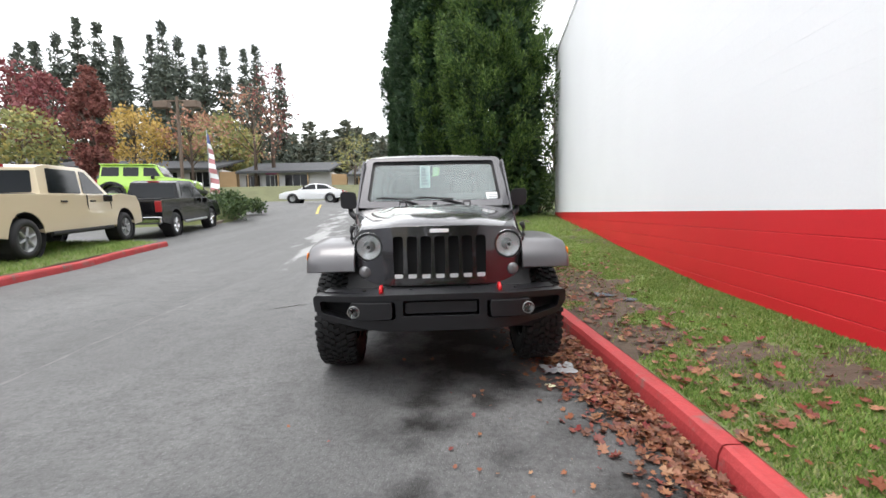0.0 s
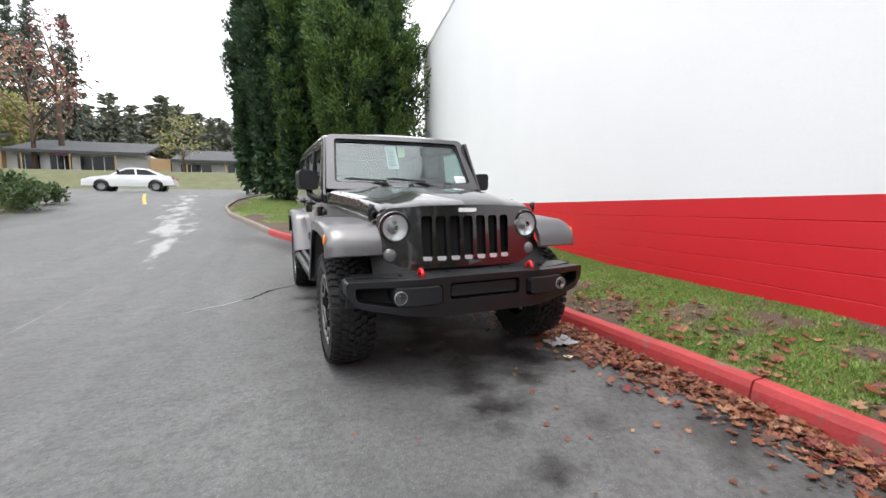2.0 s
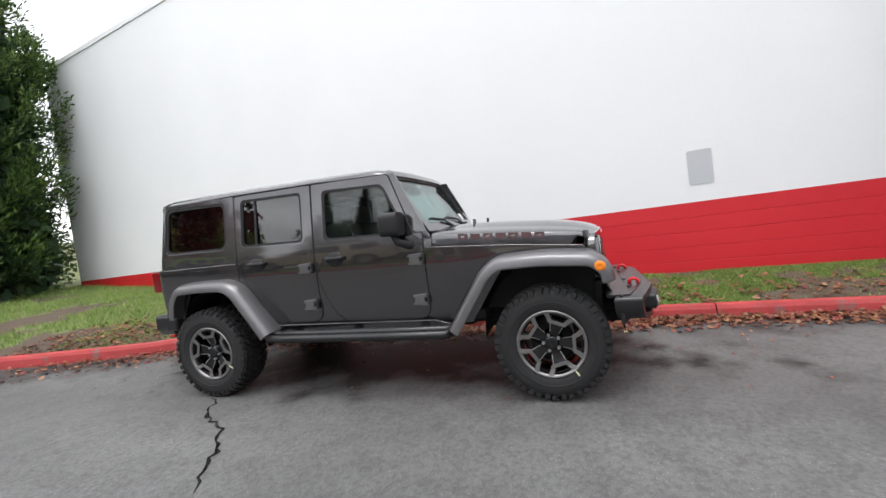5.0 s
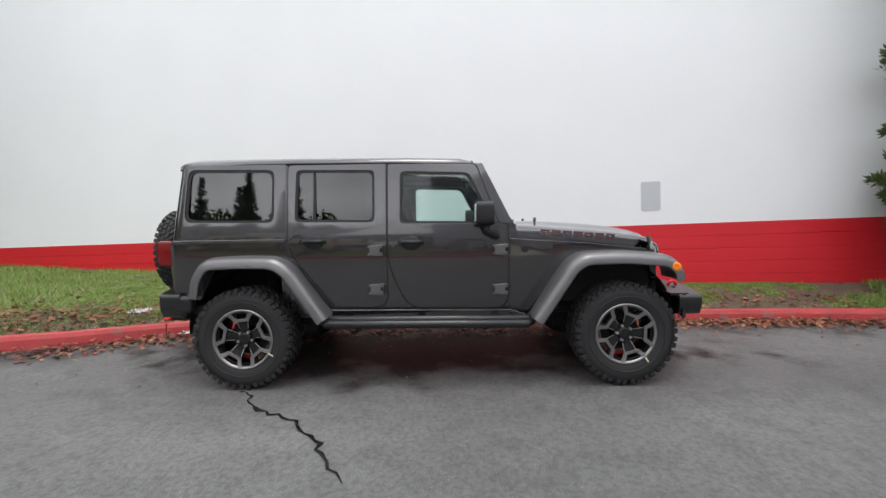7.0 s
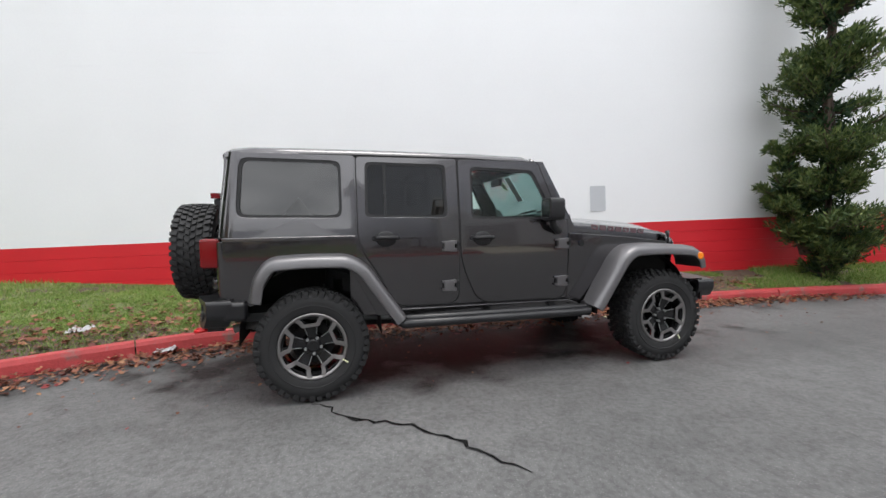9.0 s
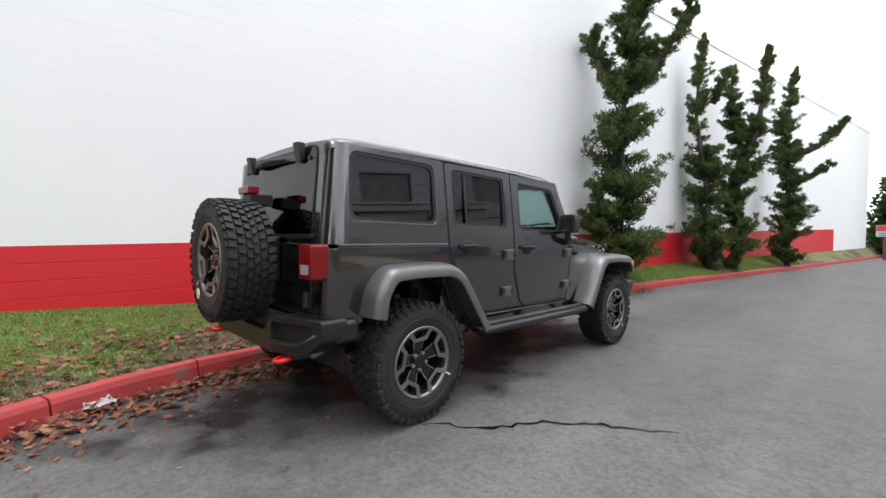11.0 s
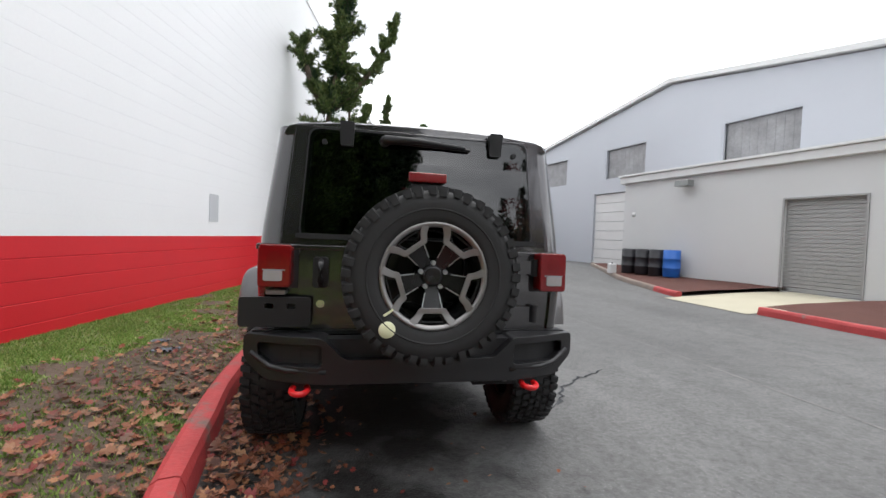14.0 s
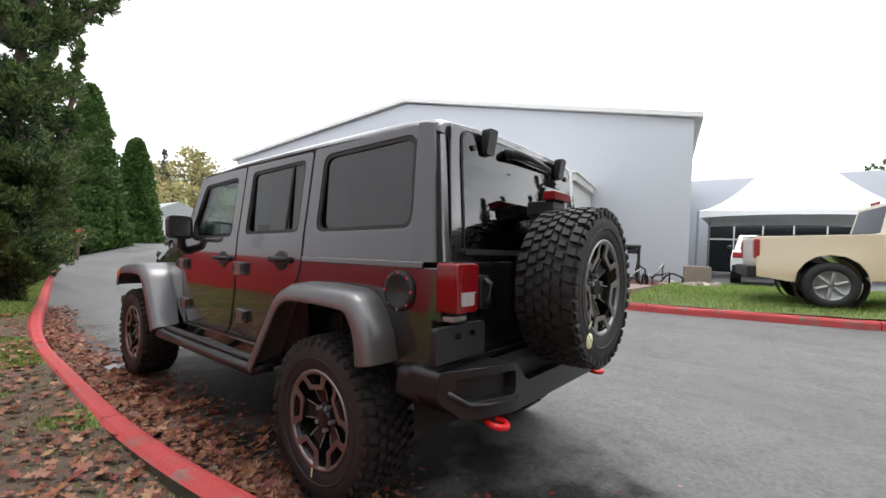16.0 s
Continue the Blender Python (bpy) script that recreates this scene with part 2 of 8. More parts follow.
    l.new(stone2.outputs["Fac"], b2.inputs["Height"])
    l.new(b.outputs["Normal"], b2.inputs["Normal"])
    l.new(b2.outputs["Normal"], p.inputs["Normal"])
    return m


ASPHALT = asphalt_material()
GRANITE = material("granite_metallic_paint", (0.066, 0.063, 0.068), 0.27, 0.9, 0.04, 3.0, 0, 0, 1.0, 0.3, 700.0)
FLARE = material("satin_grey_flare_paint", (0.14, 0.136, 0.142), 0.4, 0.6, 0.06, 3.0, 0.0003, 400.0, 0.25, 0.25, 700.0)
TRIM = material("black_textured_plastic", (0.016, 0.016, 0.018), 0.46, 0, 0.12, 8.0, 0.0006, 500.0, 0, 0.1, spec=0.38)
STEEL_BLACK = material("satin_black_steel", (0.013, 0.013, 0.015), 0.3, 0.0, 0.15, 6.0, 0.0004, 400.0, spec=0.5)
RUBBER = material("tyre_rubber", (0.013, 0.013, 0.014), 0.68, 0, 0.25, 14.0, 0.001, 260.0, rough_var=0.1)
UNDER = material("underbody_black", (0.012, 0.012, 0.013), 0.8, 0, 0.3, 9.0)
RIM_DARK = material("gloss_black_rim", (0.016, 0.016, 0.017), 0.22, 0.3, 0.1, 8.0)
RIM_SILVER = material("machined_rim", (0.29, 0.28, 0.28), 0.42, 1.0, 0.08, 20.0)
CHROME = material("chrome", (0.75, 0.75, 0.76), 0.12, 1.0, 0.03)
SIGNAL = material("clear_indicator", (0.3, 0.3, 0.31), 0.15, 0.5, 0.2, 90.0)
REFLECTOR = material("lamp_reflector", (0.78, 0.78, 0.8), 0.28, 0.45, 0.05, 40.0)
HOOK_RED = material("red_tow_hook_paint", (0.62, 0.012, 0.016), 0.35, 0, 0.06, 12.0)
LENS_RED = material("red_lens", (0.19, 0.004, 0.007), 0.14, 0, 0.25, 60.0, 0, 0, 0.2)
LENS_DARK = material("dark_red_lens", (0.17, 0.006, 0.008), 0.15, 0, 0.05)
LAMP_RED = material("lamp_inner_red", (0.3, 0.01, 0.012), 0.3, 0, 0.25, 90)
LENS_AMBER = material("amber_lens", (0.85, 0.22, 0.01), 0.25, 0, 0.05)
LENS_WHITE = material("reverse_lens", (0.36, 0.33, 0.33), 0.15, 0, 0.1, 60)
CLEAR = glass("clear_lens", (0.96, 0.98, 0.98))
GLASS = pane_glass("clear_window_glass", (0.86, 0.93, 0.91), 1.45)
SCREEN = pane_glass("windscreen_glass", (0.62, 0.74, 0.73), 2.1)
TINT = pane_glass("privacy_glass", (0.15, 0.15, 0.16), 1.95)
SEAT = material("dark_seat_cloth", (0.03, 0.03, 0.033), 0.85, 0, 0.2, 12.0)
PAPER = material("white_paper", (0.85, 0.86, 0.86), 0.7, 0, 0.03)
INK = material("grey_print", (0.25, 0.27, 0.3), 0.7, 0, 0.05)
GREEN_TAG = material("pale_green_tag", (0.5, 0.75, 0.3), 0.6, 0, 0.05)
DOT = material("pale_yellow_sticker", (0.74, 0.75, 0.5), 0.5, 0, 0.05)
DECAL = material("dark_red_decal", (0.2, 0.11, 0.12), 0.3, 0.8, 0.05, 3.0, 0, 0, 1.0)
WALL_WHITE = material("white_painted_block", (0.83, 0.84, 0.86), 0.55, 0, 0.035, 0.7, 0.0015, 90.0, 0, 0.02, 30.0)
WALL_RED = material("red_painted_block", (0.62, 0.018, 0.028), 0.42, 0, 0.09, 0.9, 0.0015, 90.0, 0, 0.04, 30.0)
PATCH_GREY = material("grey_paint_patch", (0.52, 0.54, 0.57), 0.6, 0, 0.05, 3.0)
KERB_RED = material("worn_red_kerb_paint", (0.39, 0.042, 0.044), 0.62, 0, 0.34, 3.2, 0.004, 45.0, 0, 0.2, 40.0)


def wear(m, color, scale, low, high):
    """Lets bare ground show through the paint in worn patches."""
    n, l = m.node_tree.nodes, m.node_tree.links
    p = n["Principled BSDF"]
    paint = p.inputs["Base Color"].links[0].from_socket
    co, spots, edge, over = n.new("ShaderNodeTexCoord"), n.new("ShaderNodeTexNoise"), n.new("ShaderNodeMapRange"), n.new("ShaderNodeMixRGB")
    spots.inputs["Scale"].default_value, spots.inputs["Detail"].default_value, spots.inputs["Roughness"].default_value = scale, 8.0, 0.65
    edge.inputs["From Min"].default_value, edge.inputs["From Max"].default_value = low, high
    over.inputs["Color2"].default_value = (*color, 1)
    l.new(co.outputs["Object"], spots.inputs["Vector"])
    l.new(spots.outputs["Fac"], edge.inputs["Value"])
    l.new(edge.outputs["Result"], over.inputs["Fac"])
    l.new(paint, over.inputs["Color1"])
    l.new(over.outputs["Color"], p.inputs["Base Color"])


wear(KERB_RED, (0.17, 0.12, 0.105), 4.5, 0.56, 0.68)
KERB_MOSS = material("mossy_bare_concrete", (0.075, 0.08, 0.05), 0.9, 0, 0.4, 5.0, 0.006, 40.0, 0, 0.25, 60.0)
KERB_GREY = material("weathered_concrete", (0.22, 0.18, 0.155), 0.8, 0, 0.25, 4.0, 0.004, 60.0, 0, 0.15, 60.0)
CONCRETE = material("yellowed_concrete", (0.42, 0.39, 0.3), 0.75, 0, 0.14, 1.4, 0.003, 50.0, 0, 0.08, 50.0)
SOIL = material("damp_soil", (0.085, 0.06, 0.042), 0.9, 0, 0.35, 2.4, 0.02, 22.0, 0, 0.2, 50.0)
MULCH = material("red_brown_mulch", (0.085, 0.03, 0.022), 0.9, 0, 0.3, 4.0, 0.03, 30.0, 0, 0.3, 60.0)
FAR_TURF = material("rough_far_turf", (0.1, 0.105, 0.048), 0.95, 0, 0.5, 0.9, 0.05, 6.0, 0, 0.4, 9.0)
TURF = material("turf", (0.13, 0.15, 0.055), 0.9, 0, 0.45, 1.1, 0.02, 30.0, 0, 0.3, 40.0)
ANNEX_WALL = material("pale_grey_render", (0.57, 0.575, 0.58), 0.7, 0, 0.05, 0.6, 0.001, 40.0)
CLADDING = material("pale_blue_grey_cladding", (0.455, 0.475, 0.52), 0.6, 0, 0.04, 0.5, 0.001, 30.0)
CLAD_TRIM = material("off_white_trim", (0.62, 0.62, 0.62), 0.5, 0, 0.08, 2.0)
SHUTTER = material("grey_roller_shutter", (0.33, 0.33, 0.33), 0.5, 0.2, 0.06, 2.0)
DARK = material("dark_opening", (0.02, 0.02, 0.022), 0.7, 0, 0.2)
LOUVRE = material("streaked_grey_glazing", (0.25, 0.25, 0.26), 0.4, 0, 0.5, 2.2, 0, 0, 0, 0.2, 12.0)
BARK = material("brown_bark", (0.09, 0.065, 0.05), 0.9, 0, 0.4, 9.0, 0.02, 30.0)
METAL_GREY = material("grey_metal", (0.32, 0.33, 0.33), 0.45, 0.6, 0.1, 5.0)
BEIGE_METAL = material("beige_enamel", (0.5, 0.49, 0.44), 0.5, 0, 0.1, 5.0)
BARREL_BLUE = material("blue_drum_plastic", (0.02, 0.13, 0.5), 0.4, 0, 0.12, 6.0)
BARREL_BLACK = material("black_drum_plastic", (0.02, 0.02, 0.025), 0.45, 0, 0.12, 6.0)
TENT = material("white_tent_fabric", (0.82, 0.83, 0.84), 0.6, 0, 0.04, 1.0)
ROOF_DARK = material("dark_shingle_roof", (0.055, 0.057, 0.062), 0.9, 0, 0.3, 1.5, 0.01, 20.0)
SHOP_WALL = material("tan_shop_wall", (0.36, 0.24, 0.13), 0.85, 0, 0.15, 0.8)
SHOP_PALE = material("pale_shop_front", (0.5, 0.5, 0.5), 0.7, 0, 0.12, 0.8)
TAN_PAINT = material("tan_truck_paint", (0.60, 0.50, 0.33), 0.3, 0.0, 0.03, 2.0, 0, 0, 1.0)
BLACK_PAINT = material("black_car_paint", (0.006, 0.006, 0.007), 0.2, 0.0, 0.05, 2.0, 0, 0, 0.15, spec=0.3)
LIME_PAINT = material("lime_green_paint", (0.35, 0.62, 0.03), 0.3, 0, 0.04, 2.0, 0, 0, 1.0)
WHITE_PAINT = material("white_car_paint", (0.75, 0.76, 0.77), 0.3, 0, 0.03, 2.0, 0, 0, 1.0)
SIGN_RED = material("red_sign_paint", (0.6, 0.06, 0.05), 0.5, 0, 0.06)
POLE_BROWN = material("brown_pole", (0.12, 0.085, 0.06), 0.7, 0, 0.2, 4.0)

# ---- mesh helpers ----
def part(name, bm, mat, parent=None, label="", bevel=0.0, smooth=False, segments=2):
    """Links a bmesh as one mesh object, under a thing or a part of one."""
    bmesh.ops.recalc_face_normals(bm, faces=bm.faces)
    me = bpy.data.meshes.new(name)
    bm.to_mesh(me)
    bm.free()
    return finish(name, me, mat, parent, label, bevel, smooth, segments)


def finish(name, me, mat, parent=None, label="", bevel=0.0, smooth=False, segments=2):
    for one in mat if isinstance(mat, (list, tuple)) else [mat]:
        me.materials.append(one)
    if smooth or bevel:
        me.shade_smooth()
        if not smooth:
            me.set_sharp_from_angle(angle=radians(35))
    ob = new(name, me)
    ob.parent = parent
    if label:
        ob["label"] = label
    if bevel:
        mod = ob.modifiers.new("edge", "BEVEL")
        mod.width, mod.segments, mod.limit_method, mod.angle_limit = bevel, segments, "ANGLE", radians(38)
        mod.harden_normals = True
    return ob


def thing(name, m, label, category, group="", kind=""):
    ob = new(name)
    ob.empty_display_size = 0.1
    ob.matrix_world = m
    return tagged(ob, label, category, group, kind)


def block(x0, x1, y0, y1, z0, z1, bm=None, m=None):
    bm = bm or bmesh.new()
    mat = Matrix.LocRotScale(((x0 + x1) / 2, (y0 + y1) / 2, (z0 + z1) / 2), None, (abs(x1 - x0), abs(y1 - y0), abs(z1 - z0)))
    bmesh.ops.create_cube(bm, size=1.0, matrix=(m @ mat) if m else mat)
    return bm


def rod(a, b, r, bm=None, sides=12, r2=None):
    """A round bar from a to b."""
    bm = bm or bmesh.new()
    a, b = Vector(a), Vector(b)
    turn = (b - a).to_track_quat("Z", "Y").to_matrix().to_4x4()
    bmesh.ops.create_cone(bm, cap_ends=True, segments=sides, radius1=r, radius2=r if r2 is None else r2, depth=(b - a).length,
                          matrix=Matrix.Translation((a + b) / 2) @ turn)
    return bm


def pipe(points, r, bm=None, sides=8, closed=False):
    """A round bar that follows points."""
    bm = bm or bmesh.new()
    pts = [Vector(p) for p in points]
    rings = []
    for k, p in enumerate(pts):
        a = pts[k - 1] if k or closed else p
        b = pts[(k + 1) % len(pts)] if k + 1 < len(pts) or closed else p
        q = (b - a).to_track_quat("Z", "Y")
        rr = r[k] if isinstance(r, (list, tuple)) else r
        rings.append([bm.verts.new(p + q @ Vector((rr * math.cos(2 * math.pi * i / sides), rr * math.sin(2 * math.pi * i / sides), 0))) for i in range(sides)])
    for k in range(len(rings) if closed else len(rings) - 1):
        u, v = rings[k], rings[(k + 1) % len(rings)]
        for i in range(sides):
            bm.faces.new((u[i], u[(i + 1) % sides], v[(i + 1) % sides], v[i]))
    if not closed:
        bm.faces.new(rings[0][::-1])
        bm.faces.new(rings[-1])
    return bm


def lathe(profile, axis="x", steps=48, bm=None, closed=True, centre=(0, 0, 0)):
    """Turns a profile of (along, radius) about an axis."""
    bm = bm or bmesh.new()
    rings = []
    for k in range(steps):
        a = 2 * math.pi * k / steps
        c, s = math.cos(a), math.sin(a)
        ring = []
        for u, r in profile:
            p = {"x": (u, r * c, r * s), "y": (r * c, u, r * s), "z": (r * c, r * s, u)}[axis]
            ring.append(bm.verts.new(Vector(p) + Vector(centre)))
        rings.append(ring)
    count = len(profile)
    for k in range(steps):
        a, b = rings[k], rings[(k + 1) % steps]
        for i in range(count if closed else count - 1):
            j = (i + 1) % count
            bm.faces.new((a[i], a[j], b[j], b[i]))
    return bm


def rounded(points, r, n=4):
    """Rounds the corners of a polygon."""
    out, count = [], len(points)
    for k in range(count):
        p, a, b = Vector(points[k]), Vector(points[k - 1]), Vector(points[(k + 1) % count])
        rr = r[k] if isinstance(r, (list, tuple)) else r
        da, db = (a - p), (b - p)
        cut = min(rr, da.length * 0.45, db.length * 0.45)
        s, e = p + da.normalized() * cut, p + db.normalized() * cut
        if cut < 1e-4:
            out.append(tuple(p))
            continue
        for i in range(n + 1):
            t = i / n
            q = s * (1 - t) ** 2 + p * 2 * t * (1 - t) + e * t**2
            out.append(tuple(q))
    return out


def plate(outer, holes=(), thick=0.03, place=None, cuts=(), bm=None):
    """A flat panel with holes, thick, laid out in (u, v) and put into the world by place(u, v, w), w from 0 to thick."""
    flat = bmesh.new()
    edges = []
    for loop in (outer, *holes):
        vs = [flat.verts.new((p[0], p[1], 0)) for p in loop]
        edges += [flat.edges.new((vs[k], vs[(k + 1) % len(vs)])) for k in range(len(vs))]
    bmesh.ops.triangle_fill(flat, use_beauty=True, use_dissolve=False, edges=edges, normal=(0, 0, 1))
    for axis, value in cuts:
        normal = (1, 0, 0) if axis == "u" else (0, 1, 0)
        bmesh.ops.bisect_plane(flat, geom=[*flat.verts, *flat.edges, *flat.faces], plane_co=[value * c for c in normal], plane_no=normal, dist=1e-5)
    bm = bm or bmesh.new()
    place = place or (lambda u, v, w: (u, v, w))
    low = {v: bm.verts.new(place(v.co.x, v.co.y, 0)) for v in flat.verts}
    top = {v: bm.verts.new(place(v.co.x, v.co.y, thick)) for v in flat.verts}
    for f in flat.faces:
        bm.faces.new([top[v] for v in f.verts])
        bm.faces.new([low[v] for v in reversed(f.verts)])
    for e in flat.edges:
        if len(e.link_faces) == 1:
            a, b = e.verts
            bm.faces.new((low[a], low[b], top[b], top[a]))
    flat.free()
    return bm


def sweep(path, section, bm=None, close=True):
    """Carries section(k, count) -> points along path stations; joins them and caps the ends."""
    bm = bm or bmesh.new()
    rings = [[bm.verts.new(p) for p in section(k)] for k in range(path)]
    n = len(rings[0])
    for k in range(path - 1):
        for i in range(n if close else n - 1):
            j = (i + 1) % n
            bm.faces.new((rings[k][i], rings[k][j], rings[k + 1][j], rings[k + 1][i]))
    if close:
        bm.faces.new(rings[0][::-1])
        bm.faces.new(rings[-1])
    return bm


def ease(a, b, x):
    f = min(max((x - a) / (b - a), 0.0), 1.0)
    return f * f * (3 - 2 * f)


def line_at(table, t):
    """Straight lines between the rows of a table (t, value), t rising."""
    if t <= table[0][0]:
        return table[0][1]
    for k in range(1, len(table)):
        if t <= table[k][0]:
            (a, u), (b, v) = table[k - 1], table[k]
            return u + (v - u) * (t - a) / (b - a)
    return table[-1][1]


def soup(name, verts, faces, mat, parent=None, smooth=False):
    me = bpy.data.meshes.new(name)
    me.from_pydata(verts, [], faces)
    return finish(name, me, mat, parent, "", 0.0, smooth)

# ---- ground ----
RISE = [(-80, -1.7), (-45, -1.03), (0, 0.0), (4, 0.092), (8, 0.33), (13, 0.75), (19, 1.3), (27, 2.2), (33, 2.35), (40, 4.4), (46, 4.9), (60, 5.2), (200, 6.0)]
KERB_EAST = [(-60, -6.3), (-45, -4.3), (-34, -2.85), (-20, -1.05), (-12, 0.1), (-7, 0.8), (-5.1, 1.08), (-4, 1.2), (-2.8, 1.28), (0, 1.27), (1.0, 1.2),
             (2.0, 1.05), (3.1, 0.84), (4.5, 0.15), (7.5, -0.95), (10.4, -1.65), (13.7, -2.5), (16.5, -2.8), (20, -2.6), (23, -1.6), (25, 0.5)]
WALL_BASE = [(-60, -0.4), (-30, -0.1), (-17, 0.06), (-5, 0.17), (0, 0.2), (3.5, 0.40), (5.6, 0.56), (9.5, 0.75), (13, 1.0), (19, 1.35), (26, 2.2)]
KERB_WEST = [(-2.1, -6.62), (-0.5, -6.6), (1.5, -6.72), (3.3, -6.95), (5, -7.2), (7.4, -7.5)]


def wall_x(y):
    return 3.31 + 0.16 * y


def ground(x, y):
    """Height of the paved ground: it climbs away behind the car and flattens towards the grey shed."""
    z = line_at(RISE, y)
    west = 0.27 * (1 - ease(3.0, 16.0, y)) + max(z, 0.0)
    s = ease(3.0, 10.0, -x)
    z = z * (1 - s) + west * s
    if y < 14:
        z -= 0.03 * ease(0.95, 1.35, x)
    return z


def ground_sheet():
    xs = [-900, -300, -120, -80, -60, -45, -36, -30, -26, -22] + [-20 + 0.5 * k for k in range(53)] + [7, 9, 12, 16, 24, 40, 90, 300, 900]
    ys = [-900, -300, -150, -90, -70] + [-60 + 2.0 * k for k in range(20)] + [-20 + 0.5 * k for k in range(97)] + [30, 32, 34, 37, 40, 45, 52, 60, 75, 100, 160, 300, 900]
    verts = [(x, y, ground(max(min(x, 40), -60), max(min(y, 200), -80))) for y in ys for x in xs]
    n = len(xs)
    faces = [(j * n + i, j * n + i + 1, (j + 1) * n + i + 1, (j + 1) * n + i) for j in range(len(ys) - 1) for i in range(n - 1)]
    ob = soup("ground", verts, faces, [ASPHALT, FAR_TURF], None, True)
    for f in ob.data.polygons:
        x, y, _ = f.center
        f.material_index = 1 if (y > 33 or y < -62 or x < -30 or x > 16) else 0
    return tagged(ob, "worn grey asphalt drive, damp, with turf beyond", "ground", kind="structure")


ground_sheet()


def kerb_run(name, table, height, width, side, mat, label, y0, y1, step=0.25):
    """A kerb with a battered face and rounded nose, set along a line x(y); side +1 puts its body towards +x."""
    ys = np.linspace(y0, y1, max(2, int(abs(y1 - y0) / step) + 1))
    rng = random.Random(7)

    def section(k):
        y = float(ys[k])
        x, z = line_smooth(table, y), 0.0
        z = ground(x, y)
        dx = (line_smooth(table, y + 0.05) - line_smooth(table, y - 0.05)) / 0.1
        nx, ny = 1 / math.hypot(1, dx), -dx / math.hypot(1, dx)
        j = 0.012 * noise.noise((x * 1.1, y * 1.1, 3.0)) + rng.uniform(-0.003, 0.003)
        pts = [(0, -0.08), (0.0 + j, 0.0), (0.012 + j, height * 0.72), (0.03 + j, height + j), (0.055, height + 0.006 + j), (width - 0.03, height + 0.006 + j * 0.5), (width, height - 0.012), (width, -0.08)]
        return [(x + side * u * nx, y + side * u * ny, z + v) for u, v in pts]

    ob = part(name, sweep(len(ys), section), [mat, KERB_MOSS], smooth=False)
    for k, f in enumerate(ob.data.polygons):
        f.material_index = 1 if k % 8 == 6 and k < 8 * (len(ys) - 1) else 0
    return tagged(ob, label, "kerb", kind="structure")


SMOOTHED = {}


def line_smooth(table, y):
    """Rounded version of line_at, kept in fine steps."""
    if id(table) not in SMOOTHED:
        lo, hi = table[0][0] - 1, table[-1][0] + 1
        steps = [lo + 0.05 * k for k in range(int((hi - lo) / 0.05) + 2)]
        SMOOTHED[id(table)] = (lo, [(line_at(table, q - 0.6) + 2 * line_at(table, q - 0.3) + 3 * line_at(table, q) + 2 * line_at(table, q + 0.3) + line_at(table, q + 0.6)) / 9 for q in steps])
    lo, values = SMOOTHED[id(table)]
    f = min(max((y - lo) / 0.05, 0), len(values) - 1.001)
    k = int(f)
    return values[k] + (values[k + 1] - values[k]) * (f - k)


KERB_H, KERB_W = 0.145, 0.15
cuts = [-45, -29.6, -20.3, -13.4, -8.5, -5.45, -3.05, -0.1, 2.28, 3.2, 5.9, 8.3]
for a, b in zip(cuts, cuts[1:]):
    kerb_run("kerb", KERB_EAST, KERB_H, KERB_W, 1, KERB_RED, "worn red-painted concrete kerb beside the lawn", a, b - 0.012)
kerb_run("kerb", KERB_EAST, KERB_H, KERB_W, 1, KERB_GREY, "bare grey concrete kerb round the lawn", 8.3, 24.9, 0.5)
for a, b in zip((-2.05, 1.0, 4.2), (1.0, 4.2, 7.4)):
    kerb_run("kerb", KERB_WEST, 0.13, 0.16, -1, KERB_RED, "red-painted concrete kerb beside the grass", a, b - 0.012)


def lawn_height(x, y):
    """Height of the strip between the east kerb and the wall."""
    k = line_smooth(KERB_EAST, y) + KERB_W
    w = wall_x(y) if y < 13 else 14.0
    t = min(max((x - k) / max(0.2, w - k), 0), 1)
    z = (ground(k, y) + KERB_H) * (1 - t) + max(line_at(WALL_BASE, y), ground(k, y) + KERB_H - 0.02) * t
    z -= 0.075 * ease(-0.5, 1.5, y) * ease(0.45, 0.02, x - k)
    return z + 0.028 * noise.noise((x * 0.9, y * 0.9, 0)) * math.sin(math.pi * t) + 0.012 * noise.noise((x * 4, y * 4, 1)) * (0.2 + math.sin(math.pi * t))


def worn(x, y):
    """1 where the grass is trodden to bare soil, 0 where it is thick."""
    v = noise.noise((x * 0.75, y * 0.55, 9.0)) + 0.5 * noise.noise((x * 2.3, y * 2.3, 4.0))
    k = line_smooth(KERB_EAST, y) + KERB_W
    v += 0.55 * ease(0.0, 3.2, y) * ease(1.2, 0.1, x - k) + 0.3 * ease(0.6, 0.0, x - k) - 0.16
    v -= 0.5 * ease(12, 16, y)
    return ease(0.02, 0.3, v)


